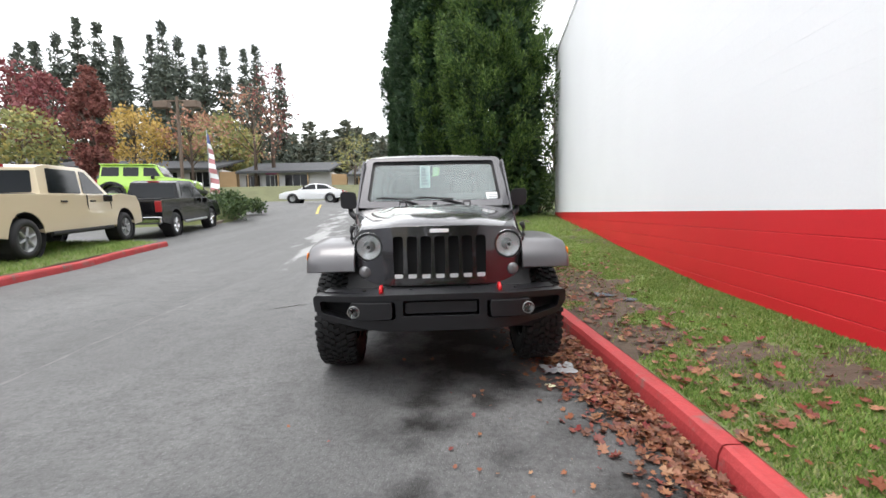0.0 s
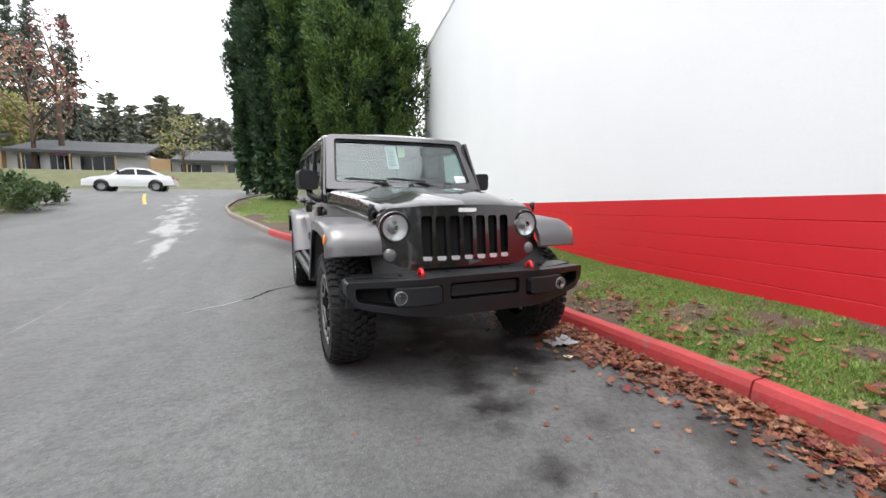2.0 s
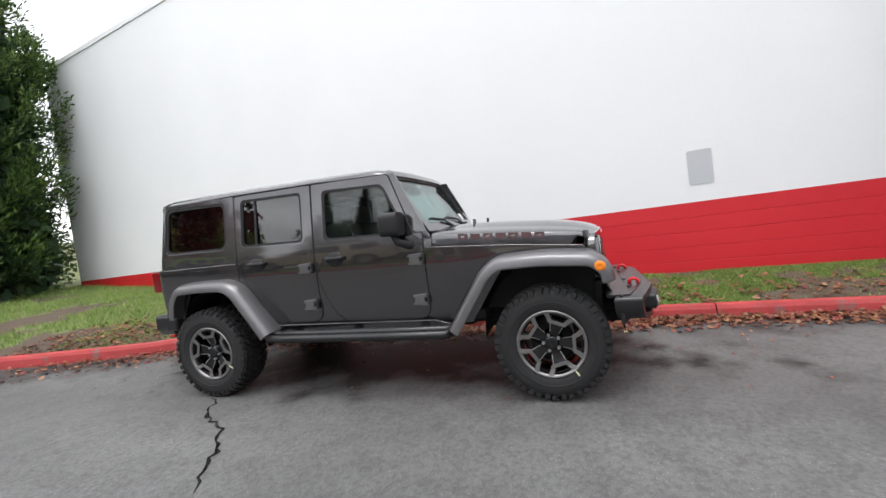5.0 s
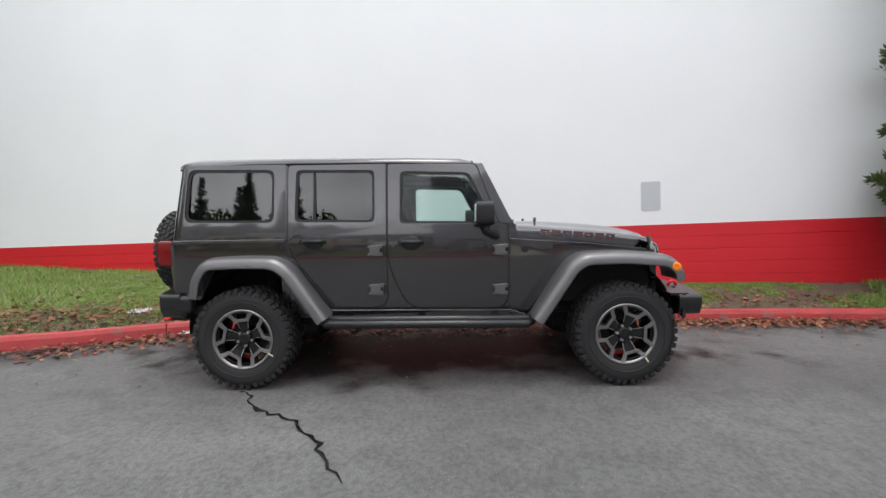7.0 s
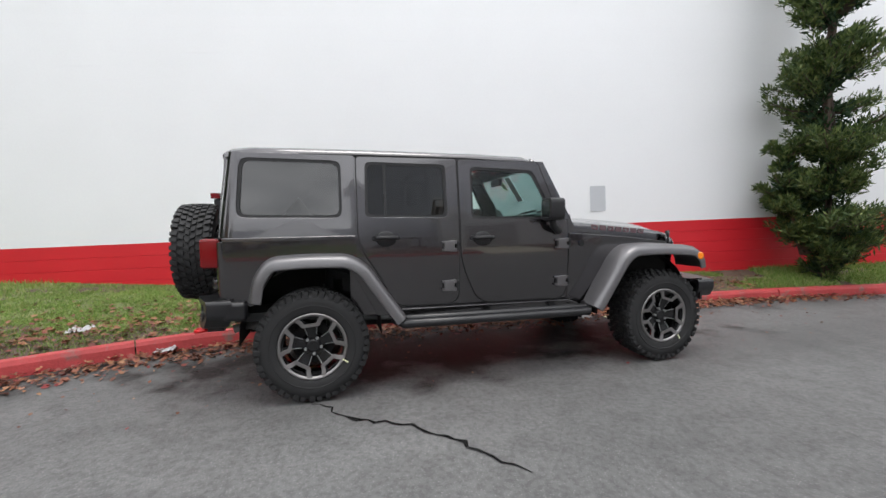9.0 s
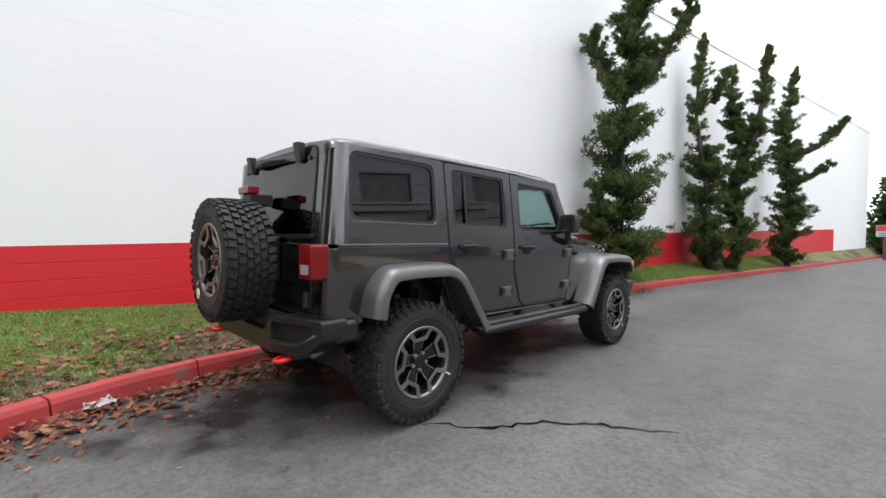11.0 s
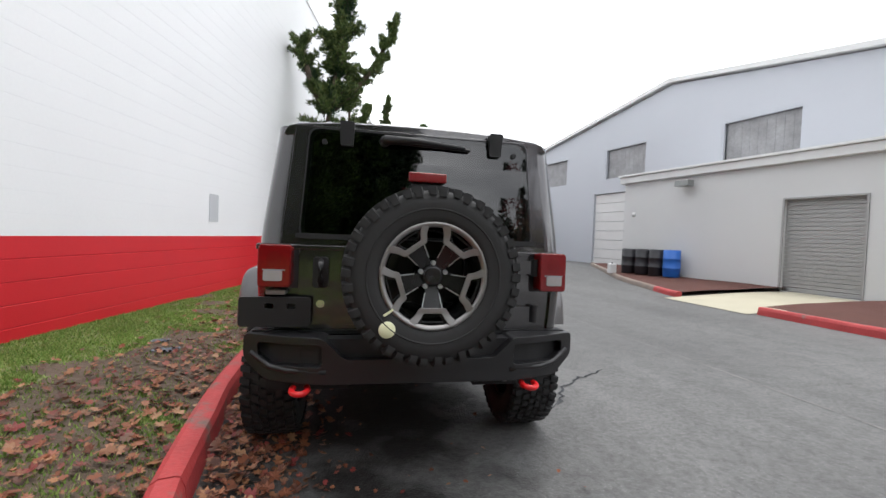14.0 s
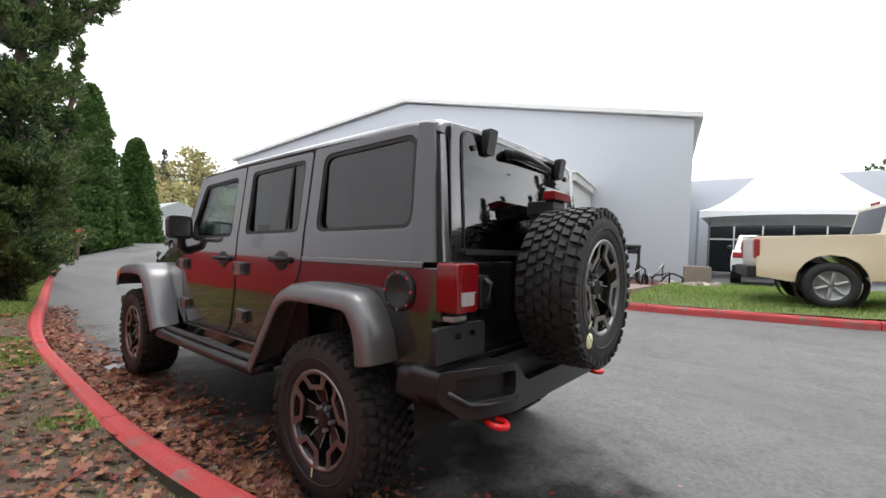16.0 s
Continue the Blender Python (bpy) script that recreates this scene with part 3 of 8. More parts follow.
def lawn():
    ys = [-45 + 1.0 * k for k in range(31)] + [-14 + 0.14 * k for k in range(193)] + [13.2 + 0.6 * k for k in range(21)]
    ts = [k / 22 for k in range(23)]
    verts, faces = [], []
    for y in ys:
        k = line_smooth(KERB_EAST, y) + KERB_W - 0.01
        w = wall_x(y) + 0.05 if y < 13 else 14.0
        verts += [(k + (w - k) * t, y, lawn_height(k + (w - k) * t, y)) for t in ts]
    n = len(ts)
    faces = [(j * n + i, j * n + i + 1, (j + 1) * n + i + 1, (j + 1) * n + i) for j in range(len(ys) - 1) for i in range(n - 1)]
    ob = soup("lawn", verts, faces, [TURF, SOIL], None, True)
    for f in ob.data.polygons:
        f.material_index = 1 if worn(f.center.x, f.center.y) > 0.45 else 0
    tagged(ob, "patchy lawn strip with bare soil between kerb and wall", "lawn", kind="structure")


lawn()


def west_beds():
    """Grass with the parked pickup, soil bed by the plinth, concrete apron, mulch bed with the drums."""
    def sheet(name, y0, y1, x_of, far, mat, lift, label, step=0.3):
        ys = np.linspace(y0, y1, int((y1 - y0) / step) + 2)
        ts = [k / 16 for k in range(17)]
        verts = []
        for y in ys:
            a = x_of(float(y))
            for t in ts:
                x = a + (far - a) * t
                verts.append((x, float(y), ground(x, float(y)) + lift + (0.02 * noise.noise((x, y, 5)) if lift > 0.05 else 0)))
        n = len(ts)
        faces = [(j * n + i, j * n + i + 1, (j + 1) * n + i + 1, (j + 1) * n + i) for j in range(len(ys) - 1) for i in range(n - 1)]
        tagged(soup(name, verts, faces, mat, None, True), label, name.replace("_", " "), kind="structure")

    sheet("grass_verge", 0.4, 7.2, lambda y: line_smooth(KERB_WEST, y) - 0.15, -13.5, TURF, 0.14, "green grass verge behind the red kerb")
    sheet("soil_bed", -2.05, 0.4, lambda y: line_smooth(KERB_WEST, y) - 0.15, -13.5, MULCH, 0.135, "brown mulch bed beside the grey shed")
    sheet("concrete_apron", -4.2, -2.1, lambda y: -6.45, -10.0, CONCRETE, 0.012, "yellowed concrete apron before the shutter door")
    sheet("mulch_bed", -13.0, -4.25, lambda y: line_at(ISLAND, y) - 0.12, -10.5, MULCH, 0.1, "red-brown mulch bed along the shed")


ISLAND = [(-13.2, -9.9), (-12.4, -9.4), (-10, -8.5), (-7.8, -7.6), (-5.4, -7.02), (-4.2, -6.75)]
kerb_run("kerb", ISLAND, 0.12, 0.15, -1, KERB_GREY, "low bare concrete kerb round the mulch bed", -13.2, -5.3)
kerb_run("kerb", ISLAND, 0.12, 0.15, -1, KERB_RED, "short red-painted kerb end", -5.28, -4.25)
west_beds()
KERB_NORTH = [(13.8, -9.6), (17, -9.95), (21, -10.9), (23, -12.2), (24.6, -14.5)]
kerb_run("kerb", KERB_NORTH, 0.13, 0.16, -1, KERB_GREY, "grey concrete kerb before the shrubs", 14.0, 24.4, 0.5)

# ---- white building with red base ----
WALL_TOP, RED_TOP, COURSE = 7.65, 1.135, 0.203
WALL_TURN = pose(3.31, 0, 0, 0, 0, -math.degrees(math.atan(0.16)))


def east_wall():
    """Painted block wall: courses with grooved bed joints; red up to RED_TOP, white above."""
    prof = [(0.0, -1.4)]
    z = RED_TOP - 12 * COURSE
    while z < WALL_TOP - 0.05:
        if z > -0.6:
            d = 0.007 if z < RED_TOP else 0.0013
            prof += [(0.0, z - d), (d, z - 0.001), (d, z + 0.001), (0.0, z + d)]
        z += COURSE
    prof += [(0.0, WALL_TOP - 0.12), (-0.03, WALL_TOP - 0.12), (-0.03, WALL_TOP), (0.35, WALL_TOP), (0.35, -1.4)]
    stations = [-38.0, -30.0, 13.2]
    bm = bmesh.new()
    rings = [[bm.verts.new((x, y, z)) for x, z in prof] for y in stations]
    for k in range(len(stations) - 1):
        for i in range(len(prof)):
            j = (i + 1) % len(prof)
            f = bm.faces.new((rings[k][i], rings[k][j], rings[k + 1][j], rings[k + 1][i]))
            f.material_index = 1 if k == 1 and max(prof[i][1], prof[j][1]) < RED_TOP + 0.004 else 0
    bm.faces.new(rings[0][::-1])
    bm.faces.new(rings[-1])
    ob = part("wall_east", bm, [WALL_WHITE, WALL_RED])
    ob.matrix_world = WALL_TURN
    tagged(ob, "tall block wall painted white with a red base band", "wall", kind="structure")
    back = part("wall_end", block(0.36, 25, 12.9, 13.2, -1.4, WALL_TOP), WALL_WHITE)
    back.matrix_world = WALL_TURN
    tagged(back, "white end wall of the block building", "wall", kind="structure")
    roof = part("roof", block(0.36, 25, -37.9, 12.88, WALL_TOP - 0.4, WALL_TOP - 0.1), ROOF_DARK)
    roof.matrix_world = WALL_TURN
    tagged(roof, "flat dark roof behind the parapet", "roof", kind="structure")
    grey = part("paint_patch", plate(rounded([(-3.62, 1.37), (-3.33, 1.37), (-3.33, 1.83), (-3.62, 1.83)], 0.03), (), 0.004, lambda u, v, w: (-0.006 + 0.004 - w - 0.002, u, v)), PATCH_GREY)
    grey.matrix_world = WALL_TURN
    tagged(grey, "grey repainted rectangle on the white wall", "paint patch")


east_wall()

# ---- grey shed ----
SHED_A, SHED_B = Vector((-14.0, 0.4)), Vector((-9.2, -22.4))
SHED_AXIS = (SHED_B - SHED_A).normalized()
SHED_LEN = (SHED_B - SHED_A).length
SHED_TURN = pose(SHED_A.x, SHED_A.y, 0, 0, 0, math.degrees(math.atan2(SHED_AXIS.y, SHED_AXIS.x)))


def shed_place(u, v, w):
    """u runs along the gable wall, v up, w out of the wall towards the drive."""
    return (u, w, v)


def shed():
    eave_a, eave_b, peak, mid = 5.84, 5.78, 7.7, 11.5
    holes = [[(a, 4.24), (b, 4.24), (b, 5.72), (a, 5.72)] for a, b in ((17.68, 20.18), (12.57, 14.96), (6.88, 9.37))] + [[(13.0, 0.1), (15.58, 0.1), (15.58, 3.63), (13.0, 3.63)]]
    bm = plate([(0, 0), (SHED_LEN, 0), (SHED_LEN, eave_b), (mid, peak), (0, eave_a)], holes, 0.25, lambda u, v, w: shed_place(u, v, w - 0.25))
    gable = part("shed_wall", bm, CLADDING)
    gable.matrix_world = SHED_TURN
    tagged(gable, "pale blue-grey gable wall of a large shed", "wall", kind="structure")
    for name, bm in (("shed_wall", block(-0.0, 0.25, -30, -0.26, 0, 6.0)), ("shed_wall", block(SHED_LEN - 0.25, SHED_LEN, -30, -0.26, 0, 6.0))):
        ob = part(name, bm, CLADDING)
        ob.matrix_world = SHED_TURN
        tagged(ob, "pale blue-grey side wall of the large shed", "wall", kind="structure")
    bm = bmesh.new()
    for a, b in (((-0.25, eave_a - 0.02), (mid, peak + 0.06)), ((mid, peak + 0.06), (SHED_LEN + 0.25, eave_b - 0.02))):
        plate([a, b, (b[0], b[1] + 0.16), (a[0], a[1] + 0.16)], (), 30.4, lambda u, v, w: shed_place(u, v, 0.2 - w), (), bm)
    roof = part("shed_roof", bm, CLAD_TRIM)
    roof.matrix_world = SHED_TURN
    tagged(roof, "pale metal roof with a thin fascia", "roof", kind="structure")
    for k, h in enumerate(holes[:3]):
        (u0, v0), (u1, v1) = h[0], h[2]
        win = thing(f"window_{k + 1}", SHED_TURN, "high shed window with grey vertical louvres in a white frame", "window", kind="structure")
        part("window_frame", plate([(u0, v0), (u1, v0), (u1, v1), (u0, v1)], [[(u0 + 0.07, v0 + 0.07), (u1 - 0.07, v0 + 0.07), (u1 - 0.07, v1 - 0.07), (u0 + 0.07, v1 - 0.07)]], 0.1,
                                   lambda u, v, w: shed_place(u, v, w - 0.11)), CLADDING, win)
        count = 9
        for i in range(count):
            a = u0 + 0.08 + (u1 - u0 - 0.16) * i / count
            slat = part("slat", block(a, a + (u1 - u0 - 0.16) / count - 0.006, -0.2, -0.15, v0 + 0.07, v1 - 0.07), LOUVRE, win)
        part("pane", block(u0 + 0.05, u1 - 0.05, -0.24, -0.22, v0, v1), DARK, win)
    door = thing("door_1", SHED_TURN, "closed grey sectional shutter door", "door", kind="structure")
    for i in range(8):
        part("panel", block(13.02, 15.56, -0.16, -0.1, 0.12 + i * 0.438, 0.12 + i * 0.438 + 0.42), CLAD_TRIM, door)
    for u, v in ((19.6, 3.5),):
        lamp = thing("wall_lamp", SHED_TURN @ Matrix.Translation((u, 0, v)), "dark floodlight on a short arm on the shed wall", "wall lamp")
        part("arm", rod((0, 0, 0), (0, 0.22, 0.05), 0.025), METAL_GREY, lamp)
        part("housing", block(-0.2, 0.2, 0.16, 0.45, -0.06, 0.12), METAL_GREY, lamp, bevel=0.02)


def annex():
    """Low lean-to with a flat capped roof, shutter door and lamp."""
    A, B, depth, top = Vector((-10.22, -2.1)), Vector((-8.75, -9.3)), 3.2, 3.4
    ax = (B - A).normalized()
    length = (B - A).length
    turn = pose(A.x, A.y, 0, 0, 0, math.degrees(math.atan2(ax.y, ax.x)))
    z = 0.2
    hole = [(0.73, z + 0.08), (2.31, z + 0.08), (2.31, 2.53), (0.73, 2.53)]
    front = part("annex_wall", plate([(0, z - 0.3), (length, z - 0.3), (length, top), (0, top)], [hole], 0.2, lambda u, v, w: (u, w - 0.2, v)), ANNEX_WALL)
    front.matrix_world = turn
    tagged(front, "pale grey front wall of a low annex", "wall", kind="structure")
    for u in (0.0, length - 0.2):
        side = part("annex_wall", block(u, u + 0.2, -depth, -0.21, z - 0.3, top), ANNEX_WALL)
        side.matrix_world = turn
        tagged(side, "pale grey side wall of a low annex", "wall", kind="structure")
    cap = part("annex_roof", block(-0.12, length + 0.12, -depth - 0.1, 0.14, top - 0.02, top + 0.2), CLAD_TRIM, bevel=0.02)
    cap.matrix_world = turn
    tagged(cap, "flat annex roof with an off-white fascia", "roof", kind="structure")
    lip = part("annex_roof", block(-0.17, length + 0.17, -depth - 0.1, 0.19, top + 0.2, top + 0.27), CLAD_TRIM, bevel=0.01)
    lip.matrix_world = turn
    tagged(lip, "thin roof flashing on the annex", "roof", kind="structure")
    door = thing("door_2", turn, "closed grey roller shutter door in the annex", "door", kind="structure")
    part("frame", plate([(0.71, z), (2.33, z), (2.33, 2.55), (0.71, 2.55)], [[(0.75, z + 0.04), (2.29, z + 0.04), (2.29, 2.51), (0.75, 2.51)]], 0.03, lambda u, v, w: (u, w + 0.003, v)), SHUTTER, door)
    slats = 24
    for i in range(slats):
        h = (2.55 - z) / slats
        part("slat", block(0.72, 2.32, -0.14, -0.11, z + i * h, z + i * h + h - 0.008), SHUTTER, door)
    lamp = thing("wall_lamp", turn @ Matrix.Translation((4.85, 0, 3.1)), "dark floodlight below the annex fascia", "wall lamp")
    part("arm", rod((0, 0, 0), (0, 0.2, 0.06), 0.03), METAL_GREY, lamp)
    part("housing", block(-0.22, 0.22, 0.12, 0.4, -0.05, 0.13), METAL_GREY, lamp, bevel=0.02)
    bell = thing("alarm_dome", turn @ Matrix.Translation((6.9, 0.0, 2.3)), "small white dome on the annex wall", "alarm")
    part("dome", lathe([(0.0, 0.001), (0.0, 0.08), (0.05, 0.075), (0.09, 0.04), (0.1, 0.001)], "y", 16), CLAD_TRIM, bell, smooth=True)


shed()
annex()

# ---- the parked four-door off-roader ----
CAR = thing("off_road_car", pose(0, 0, 0.008, 1.32), "dark grey metallic four-door off-roader parked beside a red kerb", "car")
BODY_HALF = [(0.4, 0.735), (0.6, 0.766), (0.8, 0.79), (1.0, 0.804), (1.14, 0.804), (1.262, 0.795), (1.7, 0.742), (1.8, 0.731)]


def half_width(y, z):
    """Half the body's width; it draws in above the belt line and towards the nose."""
    return line_at(BODY_HALF, z) - 0.177 * ease(-0.45, -1.95, y) * (1.0 if y < -0.45 else 0.0)


def flank(s, lift=0.0, thick=0.03):
    return lambda u, v, w: (s * (half_width(u, v) - thick + w + lift), u, v)


FOLDS = [("v", 0.6), ("v", 0.8), ("v", 1.0), ("v", 1.14), ("v", 1.262)]
NOSE = FOLDS[:4] + [("u", -0.7), ("u", -0.95), ("u", -1.2), ("u", -1.45), ("u", -1.7)]


def ring(outline, inset):
    """An outline drawn in by about inset, for seals and panes."""
    c = Vector((sum(p[0] for p in outline) / len(outline), sum(p[1] for p in outline) / len(outline)))
    out = []
    for p in outline:
        d = Vector(p) - c
        out.append(tuple(c + Vector((d.x * (1 - inset / max(0.05, abs(d.x)) * 0.9) if abs(d.x) > 0.05 else d.x, d.y * (1 - inset / max(0.05, abs(d.y)) * 0.9) if abs(d.y) > 0.05 else d.y))))
    return out


WINDOW_REAR = rounded([(1.08, 1.29), (0.452, 1.28), (0.452, 1.692), (1.07, 1.702)], 0.045)
WINDOW_FRONT = rounded([(0.255, 1.268), (-0.375, 1.258), (-0.44, 1.35), (-0.295, 1.662), (0.25, 1.68)], [0.04, 0.03, 0.05, 0.05, 0.045])
WINDOW_SIDE = rounded([(1.952, 1.298), (1.246, 1.288), (1.246, 1.704), (1.925, 1.714)], 0.06)


def window_in(parent, s, outline, mat, name="window"):
    pane = part(name, plate(ring(outline, -0.012), (), 0.008, lambda u, v, w: (s * (0.7685 - 0.03 + w - 0.084 * (v - 1.48)), u, v)), mat, parent)
    pane.visible_shadow = False
    part("seal", plate(ring(outline, -0.006), [ring(outline, 0.02)], 0.014, flank(s, -0.006, 0.014), FOLDS), TRIM, parent, "black rubber window seal")
    return pane


def door_handle(parent, s, y, z):
    x = s * half_width(y, z)
    cup = part("handle", lathe([(0.002, 0.002), (0.006, 0.066), (0.001, 0.074), (-0.028, 0.058), (-0.03, 0.002)], "x", 20, closed=False), TRIM, parent, "black door handle with a round cup", smooth=True)
    cup.matrix_basis = Matrix.LocRotScale((x, y, z), None, (s, 1.05, 0.78))
    grip = part("grip", pipe([(x + s * 0.002, y + 0.085, z + 0.005), (x + s * 0.035, y + 0.06, z + 0.008), (x + s * 0.04, y, z + 0.01), (x + s * 0.035, y - 0.06, z + 0.008), (x + s * 0.002, y - 0.085, z + 0.005)],
                             [0.014, 0.016, 0.014, 0.016, 0.018]), TRIM, parent, "black door grip", smooth=True)
    lock = part("lock", rod((x, y + 0.085, z + 0.005), (x + s * 0.016, y + 0.085, z + 0.005), 0.02, sides=16), TRIM, parent)
    return cup


def hinge(parent, s, y, z):
    x = s * half_width(y, z)
    bm = bmesh.new()
    for dz in (-0.03, 0.03):
        plate([(y - 0.014, z + dz - 0.014), (y + 0.1, z + dz - 0.008), (y + 0.1, z + dz + 0.008), (y - 0.014, z + dz + 0.016)], (), 0.03, lambda u, v, w: (x + s * w, u, v), (), bm)
    block(min(x, x + s * 0.034), max(x, x + s * 0.034), y + 0.005, y + 0.085, z - 0.034, z + 0.04, bm)
    # lighter flare paint stands for skylight caught on the body-coloured hinge
    part("hinge", bm, FLARE, parent, "exposed body-coloured hinge, painted lighter for caught light", bevel=0.004)
    part("hinge_pin", block(min(x, x + s * 0.03), max(x, x + s * 0.03), y - 0.034, y - 0.014, z - 0.036, z + 0.04), TRIM, parent, "black hinge knuckle", bevel=0.006)


def doors(s):
    rear = rounded([(1.134, 1.74), (1.134, 1.09), (0.985, 0.86), (0.86, 0.612), (0.362, 0.604), (0.362, 1.74)], [0.03, 0.1, 0.1, 0.09, 0.11, 0.02])
    d = part("rear_door", plate(rear, [WINDOW_REAR], 0.03, flank(s), FOLDS), GRANITE, CAR, bevel=0.007)
    window_in(d, s, WINDOW_REAR, TINT)
    part("window_bar", plate([(0.918, 1.285), (0.936, 1.285), (0.936, 1.7), (0.918, 1.7)], (), 0.012, flank(s, -0.008, 0.012), FOLDS), TRIM, d, "black window divider")
    door_handle(d, s, 0.932, 1.127)
    hinge(d, s, 0.405, 1.06)
    hinge(d, s, 0.405, 0.752)
    front = rounded([(0.346, 1.738), (0.346, 0.93), (0.215, 0.65), (0.13, 0.596), (-0.588, 0.586), (-0.595, 1.25), (-0.52, 1.255), (-0.345, 1.73)], [0.02, 0.15, 0.12, 0.06, 0.11, 0.02, 0.03, 0.04])
    d = part("front_door", plate(front, [WINDOW_FRONT], 0.03, flank(s), FOLDS), GRANITE, CAR, bevel=0.007)
    window_in(d, s, WINDOW_FRONT, GLASS)
    door_handle(d, s, 0.167, 1.112)
    hinge(d, s, -0.57, 1.054)
    hinge(d, s, -0.57, 0.74)
    # recessed body behind the door gaps
    part("door_frame", plate([(1.2, 1.735), (1.2, 0.56), (-0.66, 0.53), (-0.66, 1.2), (-0.4, 1.735)],
                             [ring(WINDOW_REAR, -0.03), ring(WINDOW_FRONT, -0.03)], 0.02, flank(s, -0.006, 0.02), FOLDS), GRANITE, CAR, "body between and behind the doors")
    for outline in (rear, front):
        part("door_gap", plate(ring(outline, -0.008), [ring(outline, 0.012)], 0.008, flank(s, -0.0035, 0.008), FOLDS), UNDER, CAR, "dark gap round a door")


def quarter(s):
    low = [(1.148, 1.132), (1.148, 1.0), (0.9, 0.545), (1.0, 0.545), (1.2, 0.92), (1.7, 0.95), (1.84, 0.72), (1.86, 0.68), (2.03, 0.68), (2.03, 1.132)]
    part("quarter_panel", plate(low, (), 0.03, flank(s), FOLDS), GRANITE, CAR, bevel=0.004)
    high = rounded([(1.15, 1.155), (1.98, 1.155), (1.93, 1.756), (1.15, 1.752)], 0.01, 1)
    h = part("hardtop_side", plate(high, [WINDOW_SIDE], 0.03, flank(s), FOLDS), GRANITE, CAR, bevel=0.004)
    window_in(h, s, WINDOW_SIDE, TINT)
    part("belt_seam", plate([(1.155, 1.128), (2.04, 1.128), (2.04, 1.158), (1.155, 1.158)], (), 0.018, flank(s, 0.0, 0.006)), GRANITE, CAR, "raised body seam", bevel=0.006)
    # rounded rear corner of the hardtop and of the tub
    for name, z0, z1, yb, yt, r in (("hardtop_corner", 1.155, 1.76, 1.98, 1.93, 0.115), ("tub_corner", 0.68, 1.132, 2.03, 2.03, 0.07)):
        def section(k):
            z = z0 + (z1 - z0) * k / 6
            y, x = yb + (yt - yb) * k / 6, half_width(1.9, z)
            rr = r * (1 - 0.25 * (k / 6 if name == "hardtop_corner" else 0))
            arc = [(s * (x - rr + rr * math.cos(a)), y - 0.004 + rr * math.sin(a), z) for a in np.linspace(0, math.pi / 2, 9)]
            return arc + [(s * (x - rr - 0.002), y + rr - 0.04, z), (s * (x - 0.035), y - 0.004, z)]
        part(name, sweep(7, section), GRANITE, CAR, smooth=False, bevel=0.003)


def flare(name, path, inner, s):
    """A broad wheel-arch flare: shelf, rolled outer edge and lip, following path (y, z)."""
    pts = [path[0]] + rounded([*path], 0.1, 5)[6:-6] + [path[-1]]
    pts = [Vector(p) for p in pts]

    def section(k):
        p = pts[k]
        a, b = pts[max(0, k - 1)], pts[min(len(pts) - 1, k + 1)]
        d = (b - a).normalized()
        n = Vector((-d.y, d.x))
        if n.y < -0.3 or (abs(n.y) <= 0.3 and n.x * (p.x - CENTRE[name]) < 0):
            n = -n
        xi = inner(p.x)
        prof = [(xi, 0.016), (0.84, 0.014), (0.9, 0.006), (0.93, -0.008), (0.945, -0.03), (0.948, -0.075), (0.938, -0.082), (0.926, -0.06), (0.9, -0.035), (xi, -0.03)]
        return [(s * x, p.x + n.x * o, p.y + n.y * o) for x, o in prof]

    return part(name, sweep(len(pts), section), FLARE, CAR, "satin grey wheel-arch flare", bevel=0.006)


CENTRE = {"front_flare": -1.473, "rear_flare": 1.473}


def flares(s):
    f = flare("front_flare", [(-0.765, 0.525), (-1.04, 0.94), (-1.15, 1.012), (-1.45, 1.02), (-1.8, 0.992), (-1.895, 0.9), (-1.912, 0.812)], lambda y: half_width(y, 0.9) - 0.02, s)
    rod_lamp = part("side_marker", lathe([(0.0, 0.001), (0.0, 0.038), (0.012, 0.036), (0.02, 0.023), (0.022, 0.001)], "x", 20), LENS_AMBER, f, "amber side marker lamp", smooth=True)
    rod_lamp.matrix_basis = Matrix.LocRotScale((s * 0.939, -1.825, 0.912), None, (s * 0.55, 1.0, 0.95))
    flare("rear_flare", [(0.815, 0.545), (1.09, 0.945), (1.21, 1.014), (1.48, 1.022), (1.752, 1.01), (1.846, 0.88), (1.87, 0.722)], lambda y: 0.74, s)
    for y, half in ((-1.473, 0.6), (1.473, 0.6)):
        bm = bmesh.new()
        arc = [(y + 0.5 * math.cos(a), 0.45 + 0.5 * math.sin(a)) for a in np.linspace(-0.1, math.pi + 0.1, 13)]
        rings = [[bm.verts.new((s * x, py, pz)) for py, pz in arc] for x in (0.34, 0.76 if y > 0 else 0.66)]
        for i in range(12):
            bm.faces.new((rings[0][i], rings[0][i + 1], rings[1][i + 1], rings[1][i]))
        bm.faces.new(rings[0])
        part("arch_liner", bm, UNDER, CAR, "black wheel-arch liner")


